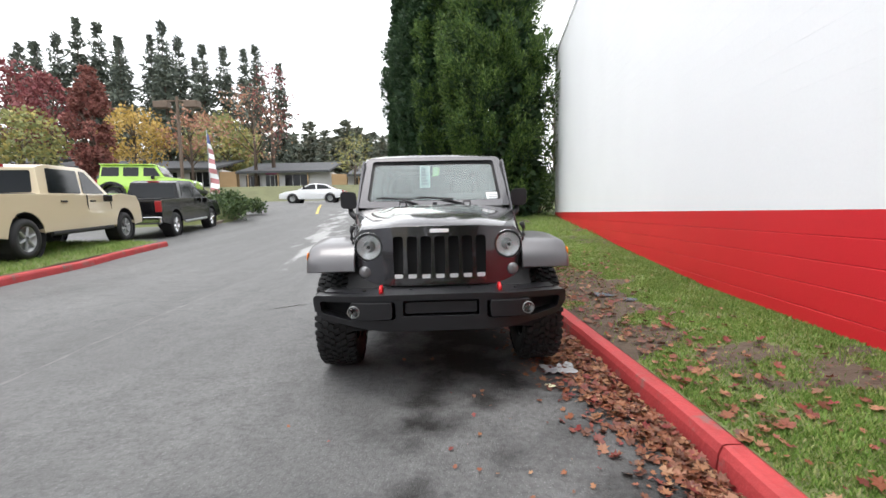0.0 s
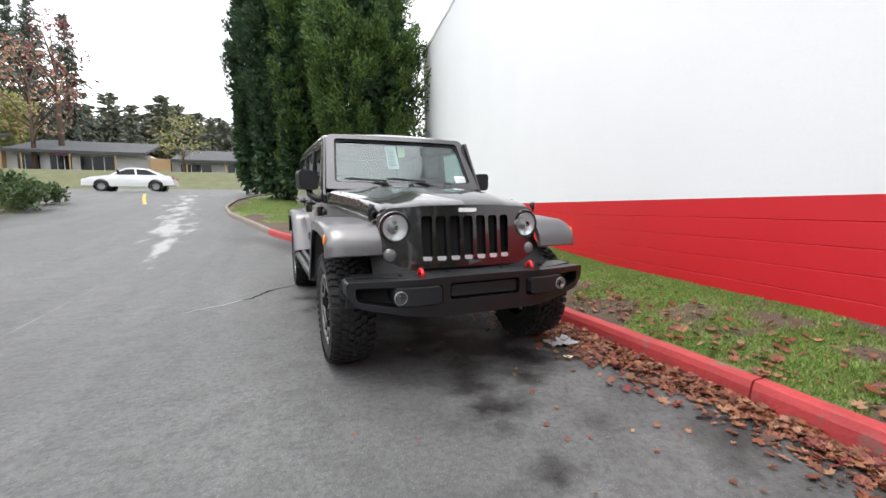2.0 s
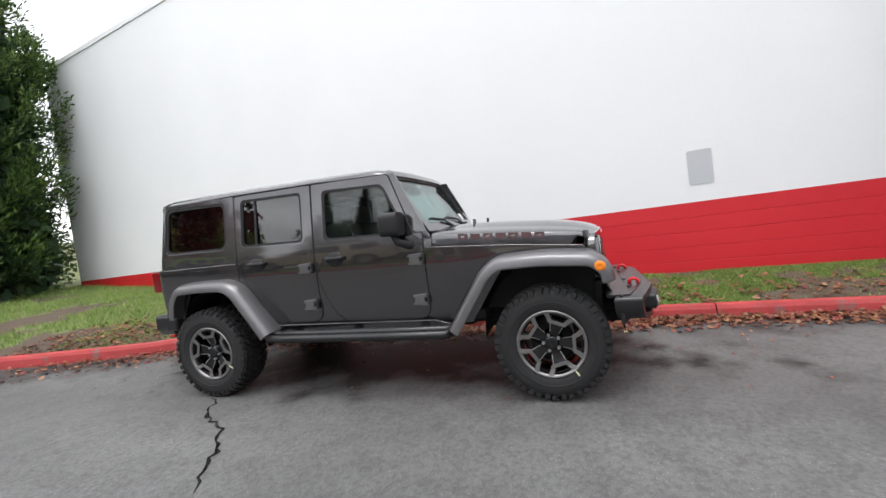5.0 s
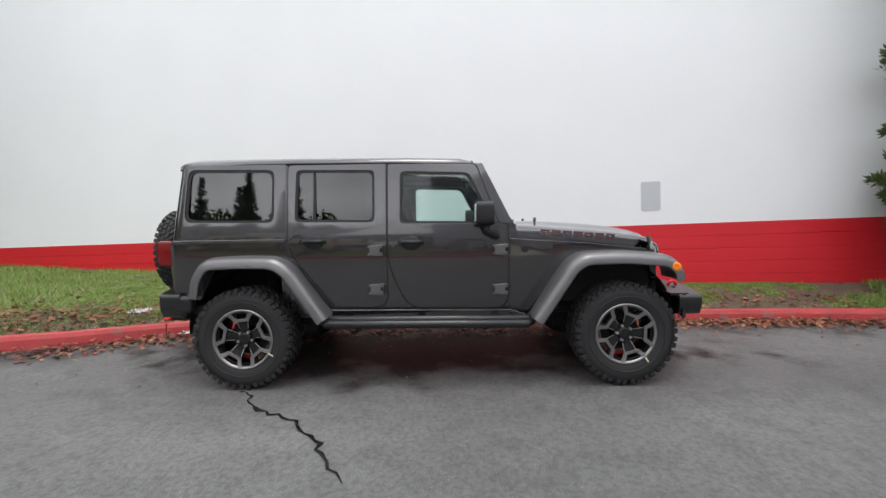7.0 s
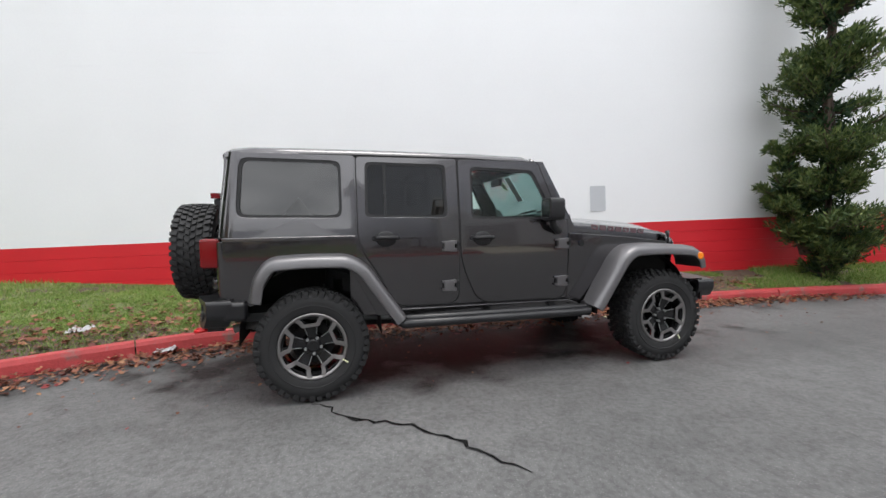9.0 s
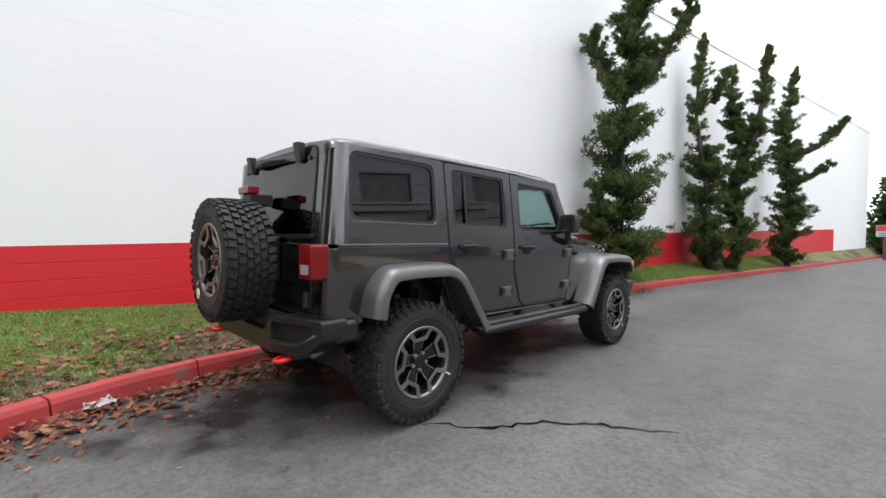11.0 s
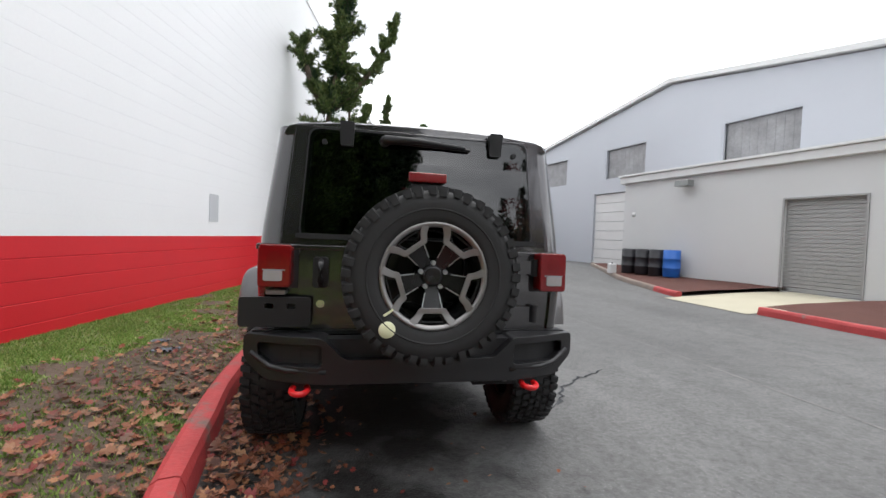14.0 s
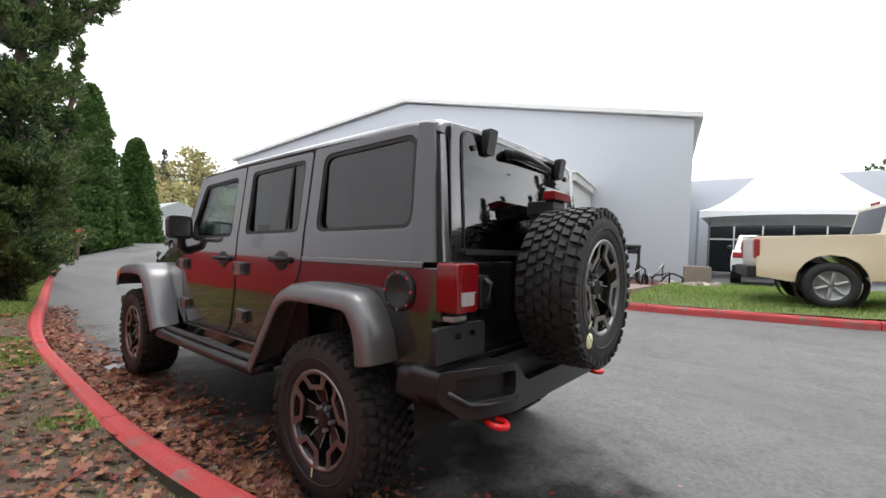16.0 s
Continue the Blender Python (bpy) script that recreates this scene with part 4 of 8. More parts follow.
def flare_side(s):
    """Cowl panel between door and nose, sill and step bar."""
    cowl = [(-0.605, 1.14), (-0.605, 0.53), (-0.9, 0.53), (-1.16, 0.92), (-1.72, 0.93), (-1.8, 1.0), (-1.8, 1.03), (-1.2, 1.095)]
    part("cowl_panel", plate(cowl, (), 0.03, flank(s), NOSE), GRANITE, CAR, bevel=0.004)
    x = s * half_width(-0.72, 1.05)
    part("aerial_base", rod((x, -0.725, 1.05), (x + s * 0.014, -0.725, 1.05), 0.024, sides=20), TRIM, CAR, "small black round fitting")
    part("sill", plate([(0.92, 0.535), (0.86, 0.588), (-0.62, 0.57), (-0.82, 0.5), (0.86, 0.5)], (), 0.03, flank(s, 0.006)), GRANITE, CAR, bevel=0.007)
    for dz, dx, r in ((0.522, 0.845, 0.03), (0.497, 0.905, 0.033)):
        part("step_rail", pipe([(s * (dx - 0.1), 0.88, dz + 0.02), (s * dx, 0.83, dz + 0.004), (s * dx, 0.4, dz), (s * dx, -0.2, dz - 0.004), (s * dx, -0.72, dz - 0.008), (s * (dx - 0.1), -0.78, dz - 0.0)], r, sides=12), STEEL_BLACK, CAR, "black tubular step rail", smooth=True)
    for y in (0.7, 0.1, -0.5):
        part("step_bracket", block(min(s * 0.6, s * 0.87), max(s * 0.6, s * 0.87), y - 0.03, y + 0.03, 0.46, 0.5), STEEL_BLACK, CAR)
    # mirror
    m = part("mirror", plate(rounded([(0.82, 1.245), (0.985, 1.25), (0.99, 1.425), (0.825, 1.42)], 0.045), (), 0.15, lambda u, v, w: (s * (u - 0.02 * w / 0.15), -0.335 - w * (1 - 0.1), v)), TRIM, CAR, "black door mirror", bevel=0.03, segments=3)
    part("mirror_glass", plate(rounded([(0.84, 1.265), (0.965, 1.27), (0.97, 1.405), (0.845, 1.4)], 0.03), (), 0.004, lambda u, v, w: (s * u, -0.333 + w, v)), CHROME, m, "mirror glass")
    part("mirror_arm", pipe([(s * 0.755, -0.5, 1.15), (s * 0.82, -0.49, 1.165), (s * 0.87, -0.42, 1.2), (s * 0.88, -0.4, 1.26)], [0.034, 0.034, 0.03, 0.028], sides=10), TRIM, m, "", smooth=True)


for s in (-1, 1):
    doors(s)
    quarter(s)
    flares(s)
    flare_side(s)


def roof():
    ys = [-0.335, -0.3, -0.22, 0.2, 0.8, 1.14, 1.5, 1.85, 1.97, 2.02]
    zs = [1.742, 1.764, 1.78, 1.792, 1.797, 1.799, 1.799, 1.796, 1.788, 1.768]

    def section(k):
        y, z = ys[k], zs[k]
        hw = 0.734 - 0.03 * ease(-0.2, -0.34, y) - 0.03 * ease(1.85, 2.02, y)
        top = [(-1, -0.055), (-0.99, -0.03), (-0.965, -0.01), (-0.9, 0.004), (-0.6, 0.022), (-0.3, 0.03), (0, 0.033), (0.3, 0.03), (0.6, 0.022), (0.9, 0.004), (0.965, -0.01), (0.99, -0.03), (1, -0.055)]
        return [(hw * u, y, z + v) for u, v in top] + [(hw * 0.9, y, z - 0.06), (-hw * 0.9, y, z - 0.06)]

    part("roof", sweep(len(ys), section), GRANITE, CAR, "dark grey hardtop roof", bevel=0.004)
    for y in (0.352, 1.14):
        bm = pipe([(0.722 * math.sin(a), y, 1.748 + 0.066 * math.cos(a) ** 0.5 if math.cos(a) > 0 else 1.748) for a in np.linspace(-1.5, 1.5, 15)], 0.004, sides=5)
        part("roof_seam", bm, TRIM, CAR, "black roof panel seam")
    for s in (-1, 1):
        part("drip_rail", pipe([(s * 0.725, -0.28, 1.728), (s * 0.732, 0.3, 1.748), (s * 0.733, 1.1, 1.752), (s * 0.728, 1.95, 1.745)], 0.007, sides=6), TRIM, CAR, "black drip rail")


roof()


def windscreen():
    def tilt(u, v, w):
        # v from 0 at the cowl to 1 at the roof
        hw = 0.755 - 0.055 * v
        n = Vector((0, -0.84, 0.54))
        p = Vector((u * hw, -0.665 + 0.33 * v, 1.245 + 0.52 * v)) + n * (w - 0.035)
        p.y += 0.03 * u * u
        return p

    outer = rounded([(-1, 0), (1, 0), (1, 1), (-1, 1)], [0.03, 0.03, 0.09, 0.09])
    hole = rounded([(-0.9, 0.12), (0.9, 0.12), (0.895, 0.92), (-0.895, 0.92)], 0.06)
    steps = [("u", -0.6), ("u", -0.3), ("u", 0.0), ("u", 0.3), ("u", 0.6)]
    w = part("windscreen_frame", plate(outer, [hole], 0.05, tilt, steps), GRANITE, CAR, bevel=0.008)
    pane = part("windscreen", plate(rounded([(-0.93, 0.1), (0.93, 0.1), (0.925, 0.94), (-0.925, 0.94)], 0.05), (), 0.007, lambda u, v, w: tilt(u, v, w + 0.012), steps), SCREEN, w)
    pane.visible_shadow = False
    part("seal", plate(ring(hole, -0.015), [ring(hole, 0.03)], 0.008, lambda u, v, w: tilt(u, v, w + 0.022), steps), TRIM, w)
    paper = part("paper", plate([(-0.2, 0.42), (-0.05, 0.42), (-0.05, 0.86), (-0.2, 0.86)], (), 0.002, lambda u, v, w: tilt(u, v, w + 0.006)), PAPER, w, "white price sheet behind the windscreen")
    for k in range(6):
        v = 0.47 + 0.06 * k
        part("print", plate([(-0.185, v), (-0.08 - 0.012 * (k % 3), v), (-0.08 - 0.012 * (k % 3), v + 0.018), (-0.185, v + 0.018)], (), 0.001, lambda u, v, w: tilt(u, v, w + 0.0205)), INK, paper, "rows of small print")
    part("tag", plate(rounded([(-0.02, 0.66), (0.08, 0.7), (0.1, 0.86), (0.0, 0.88)], 0.01), (), 0.002, lambda u, v, w: tilt(u, v, w - 0.02)), GREEN_TAG, w, "pale green hanging tag")
    card = part("sticker", plate([(0.72, 0.13), (0.91, 0.13), (0.9, 0.29), (0.71, 0.29)], (), 0.002, lambda u, v, w: tilt(u, v, w + 0.0195)), PAPER, w, "white sticker low on the windscreen")
    for k in range(3):
        part("print", plate([(0.74, 0.155 + 0.036 * k), (0.88, 0.155 + 0.036 * k), (0.88, 0.168 + 0.036 * k), (0.74, 0.168 + 0.036 * k)], (), 0.001, lambda u, v, w: tilt(u, v, w + 0.0216)), INK, card, "rows of small print")
    for x0, x1 in ((-0.36, -0.72), (0.22, -0.2)):
        base, tip = tilt(x0 + 0.18, 0.03, 0.05), tilt(x1, 0.2, 0.05)
        arm = part("wiper", pipe([base, base.lerp(tip, 0.5) + Vector((0, -0.012, 0.02)), tip], [0.012, 0.008, 0.006], sides=6), TRIM, CAR, "black wiper arm", smooth=True)
        a, b = tilt(x1 - 0.06, 0.185, 0.045), tilt(x1 + 0.45, 0.155, 0.045)
        part("blade", pipe([a, a.lerp(b, 0.5), b], 0.009, sides=6), TRIM, arm, "wiper blade")


windscreen()


def nose():
    rows = [(-0.66, 1.232, 1.268), (-0.78, 1.226, 1.28), (-1.0, 1.206, 1.27), (-1.25, 1.184, 1.252), (-1.45, 1.165, 1.234), (-1.62, 1.15, 1.212), (-1.74, 1.138, 1.188), (-1.82, 1.128, 1.164), (-1.868, 1.114, 1.142), (-1.89, 1.1, 1.124)]

    def section(k):
        y, e, c = rows[k]
        hw = half_width(y, 1.1) - 0.03 - 0.012 * ease(-1.7, -1.86, y)
        low = line_at([(-1.9, 1.02), (-1.2, 1.096), (-0.6, 1.142)], y)
        low = min(low, e - 0.02) if y > -1.8 else e - 0.022
        prof = [(-1, low - e), (-1, -0.03), (-0.985, -0.01), (-0.95, 0.002), (-0.8, 0.4 * (c - e) - 0.008), (-0.62, 0.55 * (c - e)), (-0.52, 0.9 * (c - e)), (-0.3, 0.97 * (c - e)), (0, c - e)]
        prof += [(-u, v) for u, v in prof[-2::-1]]
        front = ease(-1.3, -1.85, y)
        return [(hw * u, y + 0.105 * front * u * u, e + v) for u, v in prof] + [(hw * 0.96, y + 0.1 * front, low - 0.02), (-hw * 0.96, y + 0.1 * front, low - 0.02)]

    hood = part("bonnet", sweep(len(rows), section), GRANITE, CAR, "dark grey bonnet with a raised centre", bevel=0.004)
    for s in (-1, 1):
        for k in range(7):
            y0 = -0.86 - 0.092 * k
            place = lambda u, v, w: (s * (half_width(u, 1.1) - 0.031 + w), u, v)
            z = line_at([(-1.5, 1.112), (-0.86, 1.165)], y0)
            part("decal", plate(rounded([(y0, z), (y0 - 0.072, z - 0.007), (y0 - 0.072, z + 0.036), (y0, z + 0.043)], 0.008, 2), [] if k % 2 else [[(y0 - 0.02, z + 0.012), (y0 - 0.05, z + 0.01), (y0 - 0.05, z + 0.026), (y0 - 0.02, z + 0.028)]], 0.002, place), DECAL, hood, "faint dark red lettering shape on the bonnet side")
        x = s * (half_width(-1.76, 1.1) - 0.02)
        part("bonnet_latch", pipe([(x, -1.76, 1.02), (x + s * 0.022, -1.76, 1.04), (x + s * 0.024, -1.762, 1.09), (x + s * 0.008, -1.765, 1.13)], [0.02, 0.016, 0.014, 0.022], sides=10), TRIM, CAR, "black rubber bonnet latch", smooth=True)
        part("footman_loop", pipe([(s * 0.3 - 0.03, -0.9, 1.272), (s * 0.3 - 0.03, -0.9, 1.3), (s * 0.3 + 0.03, -0.9, 1.3), (s * 0.3 + 0.03, -0.9, 1.272)], 0.008, sides=6), TRIM, CAR, "small black loop on the bonnet")
    part("cowl", block(-0.68, 0.68, -0.68, -0.56, 1.2, 1.25), TRIM, CAR, "black cowl grille", bevel=0.01)
    part("washer", block(-0.02, 0.02, -0.76, -0.72, 1.28, 1.295), TRIM, CAR)

    def face(u, v, w):
        return (u, -1.892 + 0.1 * (v - 0.75) + 0.085 * (u / 0.6) ** 2 - w, v)

    outer = rounded([(-0.53, 0.705), (0.53, 0.705), (0.605, 0.9), (0.615, 1.04), (0.55, 1.105), (0.25, 1.122), (-0.25, 1.122), (-0.55, 1.105), (-0.615, 1.04), (-0.605, 0.9)], [0.05, 0.05, 0.05, 0.08, 0.1, 0.2, 0.2, 0.1, 0.08, 0.05])
    circle = lambda cx, cz, r, n=24: [(cx + r * math.cos(2 * math.pi * k / n), cz + r * math.sin(2 * math.pi * k / n)) for k in range(n)]
    slots = [rounded([(x - 0.034, 0.752), (x + 0.034, 0.752), (x + 0.037, 1.052), (x - 0.037, 1.052)], 0.026) for x in [(k - 3) * 0.0985 + 0.005 for k in range(7)]]
    g = part("grille", plate(outer, [*slots, circle(-0.5, 0.98, 0.1), circle(0.5, 0.98, 0.1), circle(-0.535, 0.8, 0.044, 16), circle(0.535, 0.8, 0.044, 16)], 0.045, face,
                             [("u", x) for x in (-0.45, -0.3, -0.15, 0, 0.15, 0.3, 0.45)]), GRANITE, CAR, "dark grey grille with seven upright slots", bevel=0.006)
    part("grille_mesh", plate([(-0.42, 0.735), (0.42, 0.735), (0.42, 1.07), (-0.42, 1.07)], (), 0.01, lambda u, v, w: (u, -1.845 + 0.1 * (v - 0.75) + 0.08 * (u / 0.6) ** 2 - w, v), [("u", x) for x in (-0.3, 0, 0.3)]), UNDER, g, "black mesh behind the slots")
    for k in range(7):
        x = (k - 3) * 0.0985 + 0.005
        part("slot_insert", plate(rounded([(x - 0.028, 0.755), (x + 0.028, 0.755), (x + 0.031, 0.782), (x - 0.031, 0.782)], 0.008, 2), (), 0.012, lambda u, v, w: face(u, v, w + 0.028)), REFLECTOR, g, "bright lower end of a slot")
    part("badge", plate(rounded([(-0.066, 1.077), (0.07, 1.077), (0.076, 1.102), (-0.06, 1.105)], 0.012, 3), (), 0.004, lambda u, v, w: face(u, v, w + 0.0455)), PAPER, g, "small bright badge shape")
    for s in (-1, 1):
        y = face(0.5, 0.98, 0.045)[1]
        lamp = part("headlight", lathe([(0.0, 0.105), (-0.012, 0.105), (-0.014, 0.097), (0.006, 0.09), (0.024, 0.05), (0.028, 0.002)], "y", 36, closed=False, centre=(s * 0.5, y + 0.008, 0.98)), REFLECTOR, CAR, "round headlight with a bright reflector", smooth=True)
        part("bezel", lathe([(-0.014, 0.089), (-0.018, 0.101), (0.0, 0.108), (0.004, 0.091)], "y", 36, centre=(s * 0.5, y + 0.006, 0.98)), TRIM, lamp, "dark headlight ring", smooth=True)
        part("bulb_shield", lathe([(0.03, 0.04), (0.018, 0.042), (0.01, 0.038), (0.012, 0.022), (0.0, 0.014), (-0.002, 0.002)], "y", 20, closed=False, centre=(s * 0.5, y + 0.006, 0.98)), METAL_GREY, lamp, "", smooth=True)
        part("lens", lathe([(-0.012, 0.09), (-0.026, 0.07), (-0.034, 0.035), (-0.036, 0.001), (-0.03, 0.001), (-0.028, 0.035), (-0.02, 0.068), (-0.006, 0.088)], "y", 32, closed=True, centre=(s * 0.5, y + 0.006, 0.98)), CLEAR, lamp, "clear curved lens", smooth=True).visible_shadow = False
        y = face(0.535, 0.8, 0.045)[1]
        sig = part("turn_signal", lathe([(0.0, 0.046), (-0.008, 0.044), (-0.016, 0.03), (-0.018, 0.001)], "y", 20, closed=False, centre=(s * 0.535, y + 0.012, 0.8)), SIGNAL, CAR, "small round clear indicator", smooth=True)


nose()


def rear_end():
    def back(u, v, w):
        # the hardtop's rear face leans forward towards the roof
        return (u, 2.052 - 0.05 * ease(1.155, 1.775, v) + w, v)

    outer = rounded([(-0.69, 1.157), (0.69, 1.157), (0.642, 1.762), (-0.642, 1.762)], 0.02)
    hole = rounded([(-0.59, 1.205), (0.59, 1.205), (0.56, 1.735), (-0.56, 1.735)], 0.05)
    folds = [("v", 1.3), ("v", 1.45), ("v", 1.6)]
    h = part("hardtop_rear", plate(outer, [hole], 0.036, back, folds), GRANITE, CAR, bevel=0.004)
    g = part("rear_window", plate(ring(hole, -0.012), (), 0.008, lambda u, v, w: back(u, v, w + 0.036), folds), TINT, CAR, "dark tinted lift-up rear glass")
    g.visible_shadow = False
    part("seal", plate(ring(hole, -0.02), [ring(hole, 0.006)], 0.006, lambda u, v, w: back(u, v, w + 0.0365), folds), TRIM, g, "black seal")
    part("glass_lip", plate(rounded([(-0.62, 1.19), (0.62, 1.19), (0.62, 1.215), (-0.62, 1.215)], 0.008, 2), (), 0.03, lambda u, v, w: back(u, v, w + 0.03)), TRIM, g, "black lower edge of the glass")
    for s in (-1, 1):
        part("glass_hinge", plate(rounded([(s * 0.39 - 0.032, 1.665), (s * 0.39 + 0.032, 1.665), (s * 0.39 + 0.036, 1.785), (s * 0.39 - 0.036, 1.785)], 0.012), (), 0.045, lambda u, v, w: back(u, v, w + 0.046 - 0.02 * (v < 1.7))), TRIM, CAR, "black rear-glass hinge", bevel=0.008)
        part("glass_stud", rod(back(s * 0.5, 1.68, 0.04), back(s * 0.5, 1.68, 0.056), 0.014), TRIM, g)
    arm = part("rear_wiper", pipe([back(0.2, 1.705, 0.05), back(0.2, 1.705, 0.085), back(0.05, 1.71, 0.095), back(-0.22, 1.695, 0.08)], [0.03, 0.026, 0.017, 0.008], sides=8), TRIM, CAR, "black rear wiper", smooth=True)
    part("blade", pipe([back(0.15, 1.7, 0.066), back(-0.25, 1.688, 0.066)], 0.009, sides=6), TRIM, arm)
    # tailgate
    t = part("tailgate", plate(rounded([(-0.6, 0.69), (0.6, 0.69), (0.6, 1.135), (-0.6, 1.135)], 0.03), (), 0.04, lambda u, v, w: (u, 2.062 + w, v)), GRANITE, CAR, bevel=0.006)
    part("rear_panel", plate([(-0.725, 0.68), (0.725, 0.68), (0.725, 1.13), (-0.725, 1.13)], (), 0.02, lambda u, v, w: (u, 2.056 + w, v)), GRANITE, CAR, "dark grey rear body panel")
    part("waist_rail", plate([(-0.72, 1.132), (0.72, 1.132), (0.72, 1.158), (-0.72, 1.158)], (), 0.05, lambda u, v, w: (u, 2.055 + w, v)), GRANITE, CAR, "bright body seam under the glass", bevel=0.006)
    for z in (1.075, 0.83):
        hg = part("tailgate_hinge", plate(rounded([(-0.66, z - 0.035), (-0.36, z - 0.035), (-0.36, z + 0.035), (-0.66, z + 0.035)], 0.01), (), 0.035, lambda u, v, w: (u, 2.1 + w, v)), GRANITE, CAR, "body-coloured tailgate hinge", bevel=0.006)
        part("hinge_pin", rod((-0.615, 2.135, z - 0.045), (-0.615, 2.135, z + 0.045), 0.02), TRIM, hg)
    hd = part("tailgate_handle", plate(rounded([(0.455, 0.95), (0.53, 0.95), (0.53, 1.1), (0.455, 1.1)], 0.02), (), 0.03, lambda u, v, w: (u, 2.1 + w, v)), TRIM, CAR, "black tailgate handle", bevel=0.01)
    part("grip", pipe([(0.49, 2.12, 0.965), (0.49, 2.155, 0.985), (0.49, 2.155, 1.065), (0.49, 2.12, 1.085)], 0.014, sides=8), TRIM, hd, smooth=True)
    part("lock", rod((0.49, 2.1, 0.87), (0.49, 2.118, 0.87), 0.02, sides=16), CHROME, CAR, "small bright lock")
    for s in (-1, 1):
        x0, x1 = (0.628, 0.768)
        body = part("tail_light", plate(rounded([(s * x0, 0.958), (s * x1, 0.958), (s * x1, 1.152), (s * x0, 1.152)], 0.018), (), 0.11, lambda u, v, w: (u, 2.078 + w, v)), LENS_RED, CAR, "red boxy tail light", bevel=0.008)
        part("lamp_back", block(min(s * (x0 + 0.012), s * (x1 - 0.012)), max(s * (x0 + 0.012), s * (x1 - 0.012)), 2.07, 2.15, 0.972, 1.14), LAMP_RED, body, "red inner reflector")
        part("reverse_light", plate(rounded([(s * (x0 + 0.032), 0.985), (s * (x1 - 0.024), 0.985), (s * (x1 - 0.024), 1.034), (s * (x0 + 0.032), 1.034)], 0.008, 2), (), 0.006, lambda u, v, w: (u, 2.188 + w, v)), LENS_WHITE, body, "white reversing lens")
        part("lamp_divider", block(min(s * (x0 + 0.02), s * (x1 - 0.02)), max(s * (x0 + 0.02), s * (x1 - 0.02)), 2.1885, 2.192, 1.034, 1.039), INK, body)
        part("lamp_ring", plate(rounded([(s * (x0 - 0.004), 0.954), (s * (x1 + 0.004), 0.954), (s * (x1 + 0.004), 1.156), (s * (x0 - 0.004), 1.156)], 0.018), [rounded([(s * (x0 + 0.014), 0.966), (s * (x1 - 0.014), 0.966), (s * (x1 - 0.014), 1.144), (s * (x0 + 0.014), 1.144)], 0.012)], 0.1, lambda u, v, w: (u, 2.08 + w, v)), LENS_DARK, body, "dark red lamp surround", bevel=0.005)
        part("lamp_ring", rod((s * 0.698, 2.189, 1.09), (s * 0.698, 2.1905, 1.09), 0.034, sides=24), LENS_DARK, body, "round red element")
        part("bracket", block(min(s * 0.6, s * 0.75), max(s * 0.6, s * 0.75), 2.07, 2.1, 0.945, 1.16), TRIM, body)
    cap = part("fuel_cap", lathe([(0.0, 0.002), (0.01, 0.062), (0.016, 0.07), (0.012, 0.088), (0.0, 0.09)], "x", 32, closed=False, centre=(0.803, 1.905, 1.03)), TRIM, CAR, "round black fuel filler cover", smooth=True)
    for k in range(8):
        a = math.pi * k / 4
        part("bolt", rod((0.813, 1.905 + 0.079 * math.cos(a), 1.03 + 0.079 * math.sin(a)), (0.819, 1.905 + 0.079 * math.cos(a), 1.03 + 0.079 * math.sin(a)), 0.006, sides=8), CHROME, cap)
    plate_box = part("plate_holder", plate(rounded([(0.53, 0.765), (0.855, 0.765), (0.855, 0.905), (0.53, 0.905)], 0.015), [rounded([(0.6, 0.85), (0.64, 0.85), (0.64, 0.875), (0.6, 0.875)], 0.006, 2), rounded([(0.7, 0.85), (0.74, 0.85), (0.74, 0.875), (0.7, 0.875)], 0.006, 2)], 0.03, lambda u, v, w: (u, 2.13 + w, v)), TRIM, CAR, "empty black number plate holder", bevel=0.006)
    part("holder_arm", block(0.56, 0.7, 2.08, 2.13, 0.8, 0.9), TRIM, plate_box)
    part("plate_lamp", block(0.65, 0.74, 2.08, 2.15, 0.915, 0.94), METAL_GREY, plate_box, "small lamp", bevel=0.006)
    # high brake light on a stalk over the spare wheel
    part("stalk", block(-0.075, 0.075, 2.1, 2.25, 1.40, 1.475), TRIM, CAR, "black brake-light stalk", bevel=0.01)
    part("brake_light", block(-0.092, 0.092, 2.2, 2.27, 1.476, 1.522), LENS_RED, CAR, "red high-level brake light", bevel=0.006)
    part("brake_core", block(-0.085, 0.085, 2.21, 2.255, 1.482, 1.516), LAMP_RED, CAR, "red inner reflector")
    part("spare_carrier", block(-0.2, 0.2, 2.1, 2.26, 0.9, 1.2), STEEL_BLACK, CAR, "black spare-wheel carrier", bevel=0.02)
    part("dash_sticker", plate([(-0.42, 1.36), (-0.37, 1.36), (-0.37, 1.43), (-0.42, 1.43)], (), 0.001, lambda u, v, w: back(u, v, w + 0.034)), PAPER, g, "small white sticker inside the glass")


rear_end()


